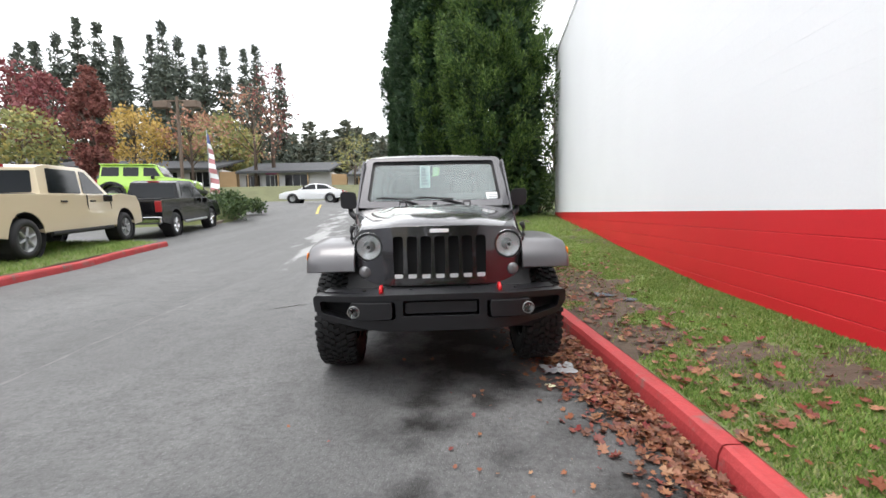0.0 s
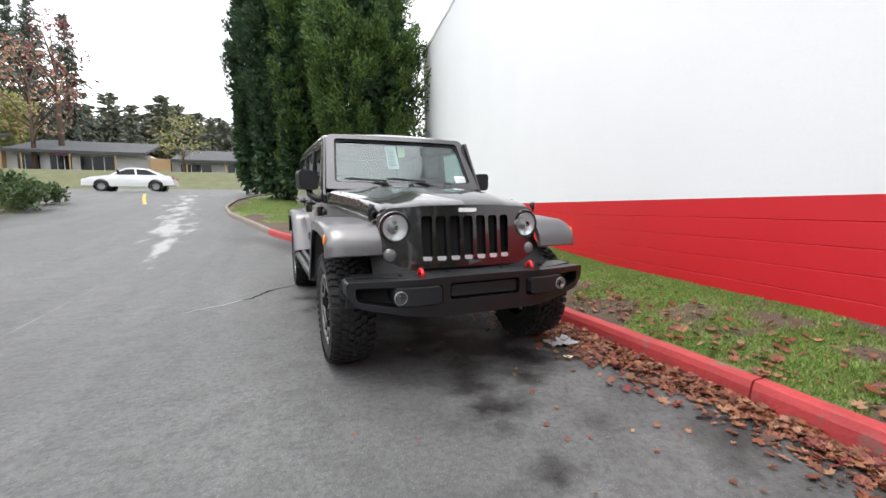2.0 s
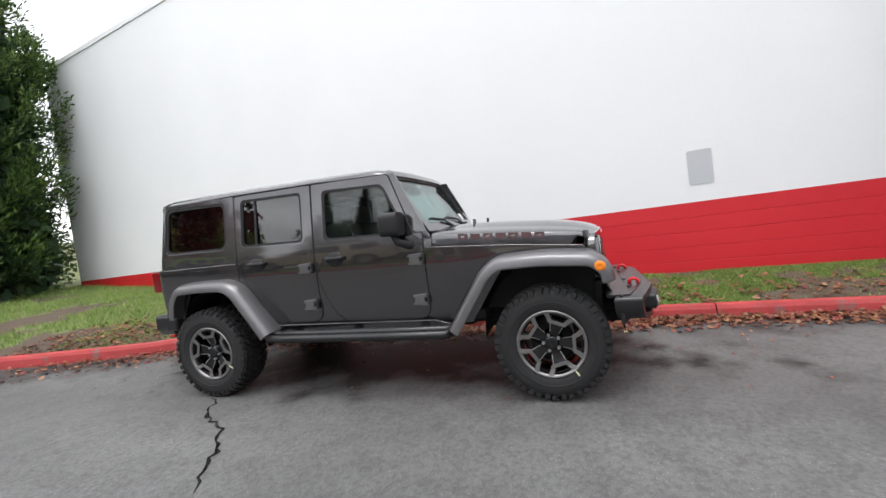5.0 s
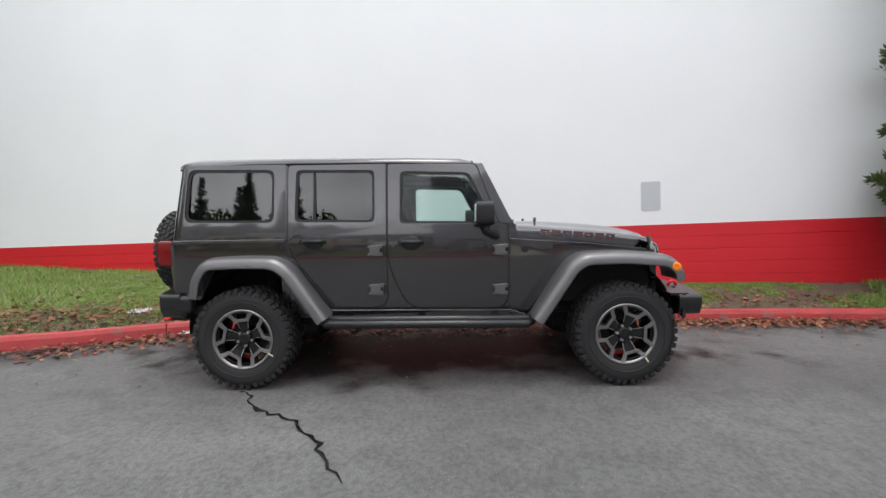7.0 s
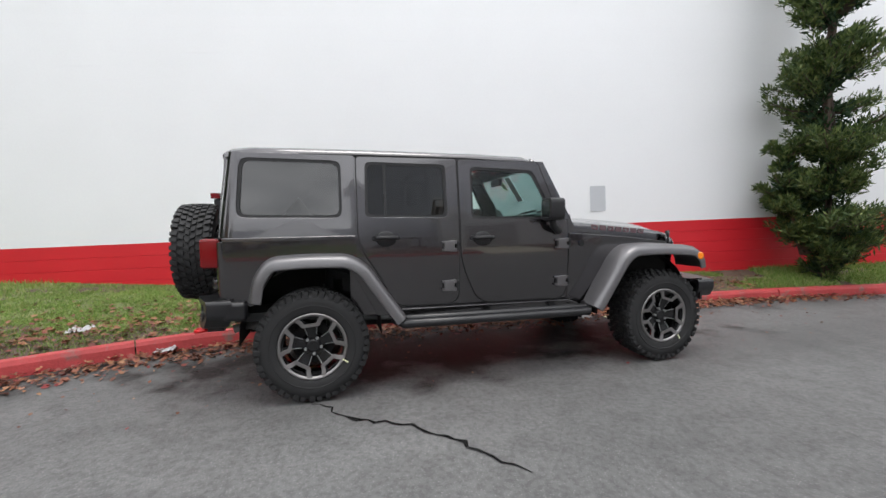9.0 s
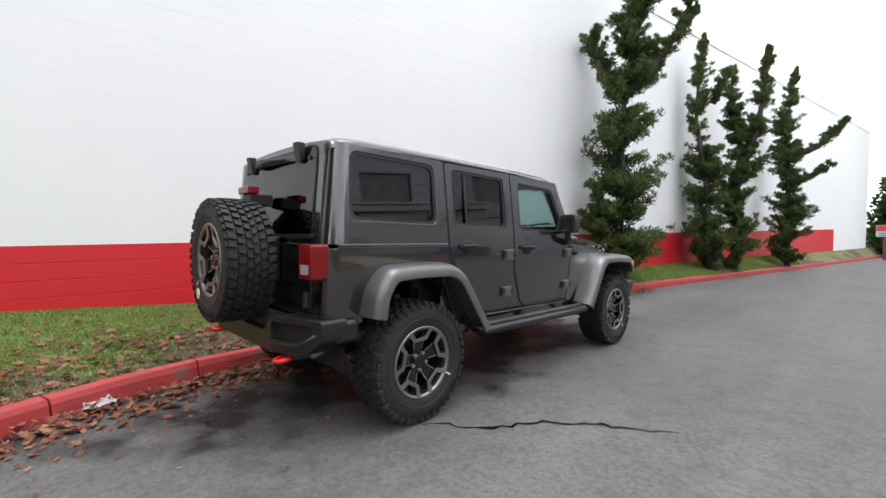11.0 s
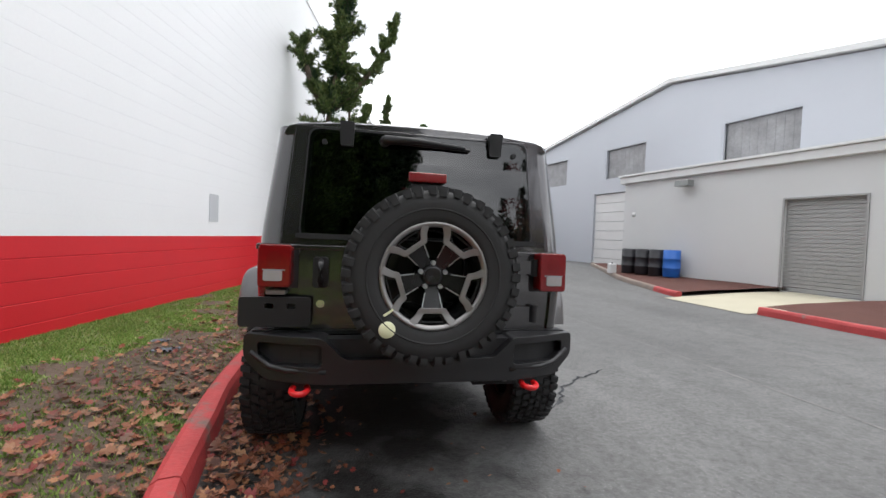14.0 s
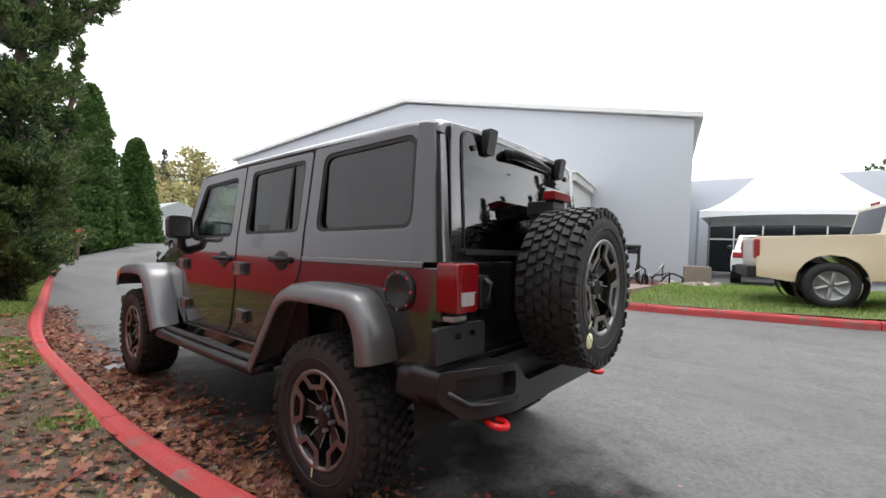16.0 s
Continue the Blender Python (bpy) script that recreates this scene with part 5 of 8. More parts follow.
def bumper_front():
    def bow(u, v, w):
        return (u, -2.02 - w + 0.34 * max(0, abs(u) - 0.42) ** 1.25, v)

    cuts = [("u", x) for x in (-0.8, -0.7, -0.6, -0.5, -0.42, 0.42, 0.5, 0.6, 0.7, 0.8)]
    outline = [(-0.86, 0.682), (-0.86, 0.6), (-0.8, 0.525), (-0.55, 0.478), (-0.36, 0.452), (0.36, 0.452), (0.55, 0.478), (0.8, 0.525), (0.86, 0.6), (0.86, 0.682), (0.52, 0.69), (0.3, 0.696), (-0.3, 0.696), (-0.52, 0.69)]
    pockets = [rounded([(s * 0.815, 0.645), (s * 0.30, 0.648), (s * 0.30, 0.53), (s * 0.62, 0.528), (s * 0.8, 0.565)], 0.025) for s in (-1, 1)]
    slot = rounded([(-0.25, 0.55), (0.25, 0.55), (0.25, 0.655), (-0.25, 0.655)], 0.02)
    b = part("front_bumper", plate(rounded(outline, 0.03), [*pockets, slot], 0.17, bow, cuts), STEEL_BLACK, CAR, "black steel front bumper with angled ends", bevel=0.012, segments=3)
    part("bumper_top", plate([(-0.8, -1.86), (0.8, -1.86), (0.8, -2.0), (0.45, -2.12), (-0.45, -2.12), (-0.8, -2.0)], (), 0.02, lambda u, v, w: (u, v, 0.672 + w)), STEEL_BLACK, CAR, "black bumper top plate")
    part("centre_panel", plate(rounded([(-0.235, 0.565), (0.235, 0.565), (0.235, 0.64), (-0.235, 0.64)], 0.015), (), 0.02, lambda u, v, w: bow(u, v, w + 0.13)), TRIM, b, "recessed black centre panel", bevel=0.005)
    part("bumper_back", plate([(-0.84, 0.5), (0.84, 0.5), (0.84, 0.69), (-0.84, 0.69)], (), 0.02, lambda u, v, w: bow(u, v, w + 0.03), cuts), UNDER, b, "dark space behind the openings")
    for s in (-1, 1):
        box = [(s * 0.32, 0.545), (s * 0.585, 0.538), (s * 0.60, 0.56), (s * 0.60, 0.63), (s * 0.585, 0.645), (s * 0.32, 0.648)]
        part("fog_box", plate(rounded(box, 0.02), (), 0.16, lambda u, v, w: bow(u, v, w + 0.045), cuts), TRIM, b, "black box round the fog lamp", bevel=0.014)
        lamp = part("fog_lamp", lathe([(0.0, 0.04), (-0.008, 0.04), (-0.01, 0.036), (0.0, 0.032), (0.02, 0.002)], "y", 24, closed=False, centre=(s * 0.57, bow(0.57, 0.59, 0.205)[1] - 0.002, 0.592)), METAL_GREY, CAR, "round fog lamp", smooth=True)
        part("lens", lathe([(-0.008, 0.036), (-0.014, 0.022), (-0.016, 0.001), (-0.012, 0.001), (-0.005, 0.034)], "y", 24, closed=True, centre=(s * 0.57, bow(0.57, 0.59, 0.205)[1] - 0.002, 0.592)), CLEAR, lamp, smooth=True).visible_shadow = False
        x = s * 0.4
        part("tow_hook", pipe([(x, -2.045, 0.682), (x, -2.05, 0.717), (x, -2.068, 0.731), (x, -2.088, 0.731), (x, -2.106, 0.717), (x, -2.111, 0.68)], [0.013, 0.013, 0.012, 0.012, 0.013, 0.013], sides=10), HOOK_RED, CAR, "red tow hook", smooth=True)
        for k in range(2):
            part("bolt", rod((s * (0.2 + 0.32 * k), -2.03, 0.69), (s * (0.2 + 0.32 * k), -2.03, 0.702), 0.014, sides=6), STEEL_BLACK, b)
    part("skid_plate", plate([(-0.35, 0.46), (0.35, 0.46), (0.3, 0.38), (-0.3, 0.38)], (), 0.03, lambda u, v, w: (u, -1.9 - w, v)), STEEL_BLACK, CAR)
    part("valance", block(-0.6, 0.6, -1.84, -1.8, 0.5, 0.76), UNDER, CAR, "black panel under the grille")


def bumper_rear():
    def bow(u, v, w):
        return (u, 2.12 + w - 0.5 * max(0, abs(u) - 0.48) ** 1.3, v)

    cuts = [("u", x) for x in (-0.8, -0.72, -0.64, -0.56, -0.48, 0.48, 0.56, 0.64, 0.72, 0.8)]
    outline = [(-0.83, 0.735), (-0.83, 0.62), (-0.72, 0.53), (-0.4, 0.52), (0.4, 0.52), (0.72, 0.53), (0.83, 0.62), (0.83, 0.735), (0.46, 0.735), (0.36, 0.635), (-0.36, 0.635), (-0.46, 0.735)]
    pockets = [rounded([(s * 0.76, 0.7), (s * 0.46, 0.7), (s * 0.46, 0.6), (s * 0.69, 0.6), (s * 0.76, 0.64)], 0.02) for s in (-1, 1)]
    b = part("rear_bumper", plate(rounded(outline, 0.03), pockets, 0.16, bow, cuts), STEEL_BLACK, CAR, "black steel rear bumper with angled ends", bevel=0.012, segments=3)
    part("bumper_back", plate([(-0.78, 0.58), (0.78, 0.58), (0.78, 0.72), (-0.78, 0.72)], (), 0.09, lambda u, v, w: bow(u, v, w + 0.02), cuts), TRIM, b, "recessed black insert")
    for s in (-1, 1):
        part("lower_bar", pipe([bow(s * 0.44, 0.578, 0.155), bow(s * 0.62, 0.578, 0.155), bow(s * 0.7, 0.59, 0.155), bow(s * 0.79, 0.65, 0.155)], 0.014, sides=8), STEEL_BLACK, b, "", smooth=True)
        part("wrap_end", block(min(s * 0.74, s * 0.83), max(s * 0.74, s * 0.83), 1.9, 2.06, 0.585, 0.722), STEEL_BLACK, b, "bumper end wrapped round the corner", bevel=0.035, segments=3)
        bar = [(s * 0.557 + 0.036 * math.cos(a), 2.25 + 0.045 * math.sin(a), 0.492 - 0.006 * math.sin(a)) for a in np.linspace(-0.9, math.pi + 0.9, 13)]
        part("tow_mount", block(s * 0.557 - 0.03, s * 0.557 + 0.03, 2.1, 2.23, 0.48, 0.545), STEEL_BLACK, CAR)
        part("tow_hook", pipe(bar, 0.014, sides=10), HOOK_RED, CAR, "red rear tow loop", smooth=True)
    part("top_plate", plate([(-0.8, 2.05), (0.8, 2.05), (0.8, 2.12), (-0.8, 2.12)], (), 0.02, lambda u, v, w: (u, v, 0.72 + w)), STEEL_BLACK, CAR, "black bumper top plate")


bumper_front()
bumper_rear()


def wheel_meshes():
    """Mud-terrain tyre, dark five-spoke rim with bright machined edges; axis x, outside towards +x."""
    R, made = 0.396, []

    def keep(name, bm, mat, label="", smooth=False, bevel=0.0):
        ob = part(name, bm, mat, None, label, bevel, smooth)
        made.append(ob)

    prof = [(-0.125, 0.225), (-0.135, 0.26), (-0.14, 0.31), (-0.136, 0.352), (-0.12, 0.37), (-0.06, 0.378), (0.06, 0.378), (0.12, 0.37), (0.136, 0.352), (0.14, 0.31), (0.135, 0.26), (0.125, 0.232), (0.105, 0.222), (-0.105, 0.222)]
    keep("wheel", lathe(prof, "x", 72), RUBBER, "black mud-terrain tyre on a dark five-spoke rim", True)
    bm = bmesh.new()
    n = 42
    for k in range(n):
        a = 2 * math.pi * k / n
        for half in (-1, 1):
            for (x0, x1, r0, r1, da, wa) in ((0.004, 0.034, 0.37, R, 0.015, 0.047), (0.044, 0.08, 0.37, R - 0.001, 0.08, 0.045), (0.09, 0.13, 0.362, R - 0.006, 0.015 if k % 2 else 0.035, 0.05), (0.122, 0.144, 0.352 if k % 2 else 0.344, 0.376, 0.015 if k % 2 else 0.035, 0.044)):
                c = a + da + (0.075 if half < 0 else 0)
                vs = []
                for r in (r0, r1):
                    for x, sk in ((x0, 0.0), (x1, 0.03)):
                        for d in (-wa, wa):
                            t = c + (d + sk) * (1.0 if r == r0 else 0.86)
                            vs.append(bm.verts.new((half * x, r * math.cos(t), r * math.sin(t))))
                for q in ((4, 5, 7, 6), (0, 2, 6, 4), (1, 5, 7, 3), (0, 4, 5, 1), (2, 3, 7, 6)):
                    bm.faces.new([vs[i] for i in q])
    keep("tread", bm, RUBBER, "chunky tread blocks")
    made[-1]["kind"] = "stuff"
    keep("sidewall_ring", lathe([(0.1375, 0.285), (0.1415, 0.288), (0.1415, 0.292), (0.1375, 0.295)], "x", 64), RUBBER, "raised ring on the tyre wall")
    keep("rim", lathe([(0.128, 0.236), (0.132, 0.23), (0.122, 0.218), (0.09, 0.205), (0.0, 0.198), (-0.1, 0.2), (-0.12, 0.232), (-0.11, 0.236), (0.1, 0.236)], "x", 64), RIM_DARK, "gloss black rim barrel", smooth=True)
    keep("rim_edge", lathe([(0.12, 0.212), (0.124, 0.213), (0.134, 0.227), (0.131, 0.236), (0.122, 0.236)], "x", 64), RIM_SILVER, "bright machined rim edge", smooth=True)
    keep("brake_disc", lathe([(-0.01, 0.002), (-0.01, 0.15), (-0.02, 0.15), (-0.02, 0.002)], "x", 40), UNDER, "dull brake disc")
    keep("rim_back", lathe([(0.005, 0.002), (0.005, 0.07), (-0.03, 0.09), (-0.04, 0.09), (-0.04, 0.002)], "x", 32), RIM_DARK)
    keep("hub_cap", lathe([(0.07, 0.05), (0.095, 0.046), (0.1, 0.036), (0.1, 0.03), (0.098, 0.001)], "x", 28, closed=False), RIM_DARK, "black hub cap", smooth=True)
    for k in range(5):
        a = math.radians(-90 + 72 * k)
        ra, ta = Vector((0, math.cos(a), math.sin(a))), Vector((0, -math.sin(a), math.cos(a)))

        def at(u, v, w):
            # u across the spoke, v out from the hub, w towards the outside
            return tuple(ra * v + ta * u + Vector((w, 0, 0)))

        dish = lambda v: 0.075 + 0.032 * ease(0.05, 0.2, v)
        spoke = [(-0.026, 0.03), (0.026, 0.03), (0.034, 0.1), (0.044, 0.15), (0.07, 0.205), (-0.07, 0.205), (-0.044, 0.15), (-0.034, 0.1)]
        hole = [(-0.03, 0.163), (0.03, 0.163), (0.046, 0.197), (-0.046, 0.197)]
        keep("spoke", plate(spoke, [hole], 0.035, lambda u, v, w: at(u, v, w + dish(v) - 0.035), [("v", 0.1), ("v", 0.15)]), RIM_DARK, "dark spoke", bevel=0.003)
        outer = rounded([(-0.058, 0.138), (0.058, 0.138), (0.076, 0.168), (0.1, 0.19), (0.124, 0.2), (0.098, 0.218), (0.07, 0.206), (0.052, 0.184), (0.04, 0.161), (-0.04, 0.161), (-0.052, 0.184), (-0.07, 0.206), (-0.098, 0.218), (-0.124, 0.2), (-0.1, 0.19), (-0.076, 0.168)], 0.006, 2)
        keep("spoke_edge", plate(outer, (), 0.008, lambda u, v, w: at(u, v, w + 0.112 + 0.012 * ease(0.15, 0.22, v))), RIM_SILVER, "bright machined bracket at the spoke's end", bevel=0.002)
        for s in (-1, 1):
            keep("spoke_line", plate([(s * 0.029, 0.075), (s * 0.033, 0.075), (s * 0.047, 0.14), (s * 0.042, 0.14)], (), 0.003, lambda u, v, w: at(u, v, w + dish(v))), METAL_GREY, "bright spoke edge")
        b = a + math.radians(36)
        p = Vector((0, 0.057 * math.cos(b), 0.057 * math.sin(b)))
        keep("lug_nut", rod(p + Vector((0.07, 0, 0)), p + Vector((0.1, 0, 0)), 0.011, sides=6), METAL_GREY, "bright wheel nut")
    keep("rim_tag", plate([(-0.1, -0.25), (-0.09, -0.254), (-0.077, -0.21), (-0.086, -0.206)], (), 0.002, lambda u, v, w: (0.1405 + w, -u, v)), DOT, "pale yellow tag on the tyre wall")
    return made


def wheels():
    kit = wheel_meshes()
    tyre = kit[0]
    for ob in kit[1:]:
        ob.parent = tyre
    tyre.parent = CAR
    places = [pose(-0.775, -1.473, 0.397, 17, 0, 180), pose(0.775, -1.473, 0.397, 20, 0, 0), pose(-0.775, 1.473, 0.39, 41, 0, 180), pose(0.775, 1.473, 0.39, -24, 0, 0), pose(-0.012, 2.352, 1.043, -72, 0, 90)]
    tyre.matrix_basis = places[0]
    for m in places[1:]:
        copy_thing(tyre, m)
    part("tyre_sticker", lathe([(0.0, 0.036), (0.003, 0.035), (0.0035, 0.001)], "y", 24, closed=False, centre=(0.183, 2.49, 0.815)), DOT, CAR, "pale round sticker on the spare tyre", smooth=True)


wheels()


def underside():
    for s in (-1, 1):
        part("chassis_rail", pipe([(s * 0.36, -1.95, 0.56), (s * 0.38, -1.0, 0.52), (s * 0.42, 0, 0.47), (s * 0.4, 1.0, 0.5), (s * 0.4, 2.1, 0.58)], 0.06, sides=8), UNDER, CAR, "black chassis rail")
        for y in (-1.473, 1.473):
            part("spring", pipe([(s * 0.47 + 0.055 * math.cos(k * 0.8), y + 0.1 + 0.055 * math.sin(k * 0.8), 0.42 + 0.0065 * k) for k in range(48)], 0.009, sides=6), UNDER, CAR, "black coil spring")
            part("damper", rod((s * 0.56, y - 0.12, 0.36), (s * 0.5, y - 0.1, 0.78), 0.026), METAL_GREY, CAR, "grey damper")
    for y in (-1.473, 1.473):
        ax = part("axle", rod((-0.7, y, 0.395), (0.7, y, 0.395), 0.042, sides=16), UNDER, CAR, "black solid axle", smooth=False)
        part("differential", lathe([(-0.13, 0.02), (-0.11, 0.09), (-0.05, 0.135), (0.05, 0.135), (0.11, 0.09), (0.13, 0.02)], "y", 20, centre=(0.14 if y < 0 else 0.0, y, 0.4)), UNDER, ax, smooth=True)
    part("floor_pan", block(-0.72, 0.72, -1.0, 2.0, 0.56, 0.62), UNDER, CAR, "black floor pan")
    part("engine_bay", block(-0.56, 0.56, -1.8, -0.7, 0.6, 1.02), UNDER, CAR, "dark engine bay")
    part("fuel_tank", block(-0.3, 0.34, 0.4, 1.15, 0.37, 0.56), UNDER, CAR, "black tank guard", bevel=0.03)
    part("gearbox", block(-0.22, 0.22, -0.8, 0.3, 0.38, 0.58), UNDER, CAR, "dark gearbox", bevel=0.04)
    part("exhaust", pipe([(-0.45, 0.6, 0.46), (-0.48, 1.15, 0.5), (-0.5, 1.7, 0.55), (-0.5, 2.05, 0.47)], 0.032, sides=10), METAL_GREY, CAR, "dull exhaust pipe", smooth=True)
    part("muffler", lathe([(-0.25, 0.02), (-0.24, 0.085), (0.24, 0.085), (0.25, 0.02)], "x", 20, centre=(-0.1, 1.92, 0.5)), METAL_GREY, CAR, "dull silencer", smooth=True)


underside()


def cabin():
    part("dashboard", plate(rounded([(-0.64, 0.86), (-0.3, 0.9), (-0.26, 1.1), (-0.4, 1.21), (-0.64, 1.225)], 0.05), (), 1.36, lambda u, v, w: (w - 0.68, u, v)), SEAT, CAR, "dark dashboard", bevel=0.01)
    wheel = part("steering_wheel", pipe([(0.37 + 0.185 * math.cos(a), -0.2 + 0.06 * math.sin(a), 1.11 + 0.175 * math.sin(a)) for a in np.linspace(0, 2 * math.pi, 28, endpoint=False)], 0.016, sides=8, closed=True), TRIM, CAR, "dark steering wheel", smooth=True)
    part("column", rod((0.37, -0.42, 1.02), (0.37, -0.205, 1.11), 0.04), TRIM, wheel)
    part("wheel_spoke", block(0.2, 0.54, -0.215, -0.195, 1.09, 1.13), TRIM, wheel)

    def seat(x, y, w):
        part("seat", plate(rounded([(-0.25, 0), (0.25, 0.02), (0.27, 0.14), (-0.25, 0.12)], 0.04), (), w, lambda u, v, k: (x - w / 2 + k, y - u, 0.72 + v)), SEAT, CAR, "dark cloth seat", bevel=0.03)
        part("seat_back", plate(rounded([(0.2, 0.1), (0.34, 0.1), (0.42, 0.66), (0.34, 0.7), (0.28, 0.66)], 0.04), (), w, lambda u, v, k: (x - w / 2 + k, y + u, 0.72 + v)), SEAT, CAR, "dark cloth backrest", bevel=0.03)
        for dx in ((0,) if w < 0.7 else (-0.38, 0.38)):
            part("headrest", block(x + dx - 0.12, x + dx + 0.12, y + 0.36, y + 0.45, 1.42, 1.6), SEAT, CAR, "dark headrest", bevel=0.035)

    seat(-0.36, 0.1, 0.5)
    seat(0.36, 0.1, 0.5)
    seat(0.0, 1.0, 1.2)
    for y in (0.55, 1.35):
        part("roll_bar", pipe([(-0.62, y, 0.7), (-0.62, y, 1.5), (-0.58, y, 1.68), (-0.45, y, 1.72), (0.45, y, 1.72), (0.58, y, 1.68), (0.62, y, 1.5), (0.62, y, 0.7)], 0.035, sides=10), TRIM, CAR, "padded black roll bar", smooth=True)
    for s in (-1, 1):
        part("roof_bar", pipe([(s * 0.58, -0.32, 1.69), (s * 0.58, 0.55, 1.71), (s * 0.58, 1.35, 1.7), (s * 0.56, 1.95, 1.3)], 0.032, sides=10), TRIM, CAR, "padded black roll bar", smooth=True)
    part("headliner", block(-0.62, 0.62, -0.25, 1.95, 1.735, 1.745), SEAT, CAR, "dark roof lining")
    part("interior_mirror", block(-0.12, 0.12, -0.3, -0.27, 1.6, 1.67), TRIM, CAR, "interior mirror", bevel=0.01)


cabin()

# ---- plants ----
CYPRESS = palette("cypress_leaf", [(0.024, 0.052, 0.013), (0.043, 0.085, 0.02), (0.072, 0.128, 0.028), (0.13, 0.19, 0.044)], 0.6, 0.35, 0.15)
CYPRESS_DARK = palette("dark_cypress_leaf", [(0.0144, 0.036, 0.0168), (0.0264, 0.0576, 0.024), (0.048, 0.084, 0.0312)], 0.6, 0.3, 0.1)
JUNIPER = palette("juniper_leaf", [(0.034, 0.06, 0.022), (0.06, 0.1, 0.03), (0.1, 0.148, 0.042), (0.18, 0.21, 0.07)], 0.6, 0.3, 0.1)
THUJA = palette("thuja_leaf", [(0.0312, 0.0688, 0.0175), (0.0562, 0.112, 0.025), (0.0938, 0.156, 0.035)], 0.6, 0.3, 0.1)
# firs and far forest are paled and greyed: aerial haze put into the colour
FIR = palette("haze_paled_fir_needles", [(0.075, 0.095, 0.082), (0.105, 0.125, 0.102), (0.14, 0.155, 0.12)], 0.7, 0.25)
FOREST = palette("haze_paled_forest", [(0.12, 0.14, 0.12), (0.15, 0.17, 0.14), (0.18, 0.195, 0.15), (0.22, 0.2, 0.15)], 0.8, 0.2)
MAPLE_RED = palette("red_maple_leaf", [(0.14, 0.04, 0.045), (0.21, 0.06, 0.068), (0.27, 0.11, 0.1)], 0.6, 0.3, 0.2)
MAROON = palette("maroon_leaf", [(0.12, 0.042, 0.036), (0.2, 0.07, 0.058), (0.31, 0.14, 0.11)], 0.6, 0.3, 0.2)
# yellow and orange are dulled with grey to stand for distance haze
GOLD = palette("haze_greyed_yellow_leaf", [(0.37, 0.26, 0.07), (0.45, 0.32, 0.09), (0.44, 0.29, 0.12)], 0.6, 0.25, 0.2)
ORANGE = palette("haze_greyed_orange_leaf", [(0.33, 0.155, 0.115), (0.39, 0.21, 0.15), (0.34, 0.26, 0.15)], 0.6, 0.3, 0.2)
OLIVE = palette("fading_green_leaf", [(0.17, 0.2, 0.09), (0.25, 0.26, 0.11), (0.38, 0.31, 0.1)], 0.6, 0.3, 0.2)
# far slope leaves, washed out in colour as if seen through haze
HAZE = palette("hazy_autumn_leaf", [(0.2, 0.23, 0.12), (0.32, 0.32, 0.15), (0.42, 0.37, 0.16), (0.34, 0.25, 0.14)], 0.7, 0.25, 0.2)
SHRUB = palette("shrub_leaf", [(0.036, 0.06, 0.024), (0.06, 0.102, 0.036), (0.108, 0.144, 0.048)], 0.6, 0.3, 0.1)
GRASS = palette("grass_blade", [(0.11, 0.2, 0.04), (0.16, 0.27, 0.055), (0.235, 0.34, 0.08), (0.37, 0.37, 0.17)], 0.55, 0.3, 0.2)
FALLEN = palette("fallen_leaf", [(0.075, 0.03, 0.02), (0.15, 0.055, 0.03), (0.23, 0.078, 0.04), (0.29, 0.135, 0.065), (0.13, 0.066, 0.045), (0.2, 0.03, 0.03), (0.36, 0.21, 0.115)], 0.45, 0.3, 0.1)
RNG = np.random.default_rng(11)


def leaves(centres, radii, per, size, long=1.6, droop=0.0, up=0.25, hollow=0.55, wide=0.5):
    """Small four-cornered leaves scattered in the shells of round clumps; arrays of corners and faces."""
    c = np.repeat(np.asarray(centres, float), per, 0)
    r = np.repeat(np.asarray(radii, float), per)
    n = len(c)
    d = RNG.normal(size=(n, 3))
    d[:, 2] += up
    d /= np.linalg.norm(d, axis=1)[:, None]
    p = c + d * (r * (hollow + (1.05 - hollow) * RNG.random(n) ** 0.6))[:, None]
    a = d * 0.8 + RNG.normal(size=(n, 3)) * 0.6
    a[:, 2] -= droop
    a /= np.linalg.norm(a, axis=1)[:, None]
    b = np.cross(a, RNG.normal(size=(n, 3)))
    b /= np.linalg.norm(b, axis=1)[:, None] + 1e-9
    s = (size * (0.6 + 0.8 * RNG.random(n)))[:, None]
    v = np.stack([p - b * s * 0.18, p + a * s * long * 0.45 - b * s * wide, p + a * s * long, p + a * s * long * 0.45 + b * s * wide], 1).reshape(-1, 3)
    return v


def sprays(centres, dirs, radii, per, size, long=2.4, wide=0.3, cone=0.6):
    """Narrow leaves that lean along the shoot they grow on, gathered in short plumes."""
    c, d = np.repeat(np.asarray(centres, float), per, 0), np.repeat(np.asarray(dirs, float), per, 0)
    r = np.repeat(np.asarray(radii, float), per)
    n = len(c)
    off = RNG.normal(size=(n, 3))
    off *= (r * RNG.random(n) ** 0.5 / (np.linalg.norm(off, axis=1) + 1e-9))[:, None]
    p = c + off
    a = d + RNG.normal(size=(n, 3)) * cone + off / (r[:, None] + 1e-6) * 0.5
    a /= np.linalg.norm(a, axis=1)[:, None] + 1e-9
    b = np.cross(a, RNG.normal(size=(n, 3)))
    b /= np.linalg.norm(b, axis=1)[:, None] + 1e-9
    q = (size * (0.6 + 0.8 * RNG.random(n)))[:, None]
    return np.stack([p - b * q * 0.1, p + a * q * long * 0.5 - b * q * wide, p + a * q * long, p + a * q * long * 0.5 + b * q * wide], 1).reshape(-1, 3)


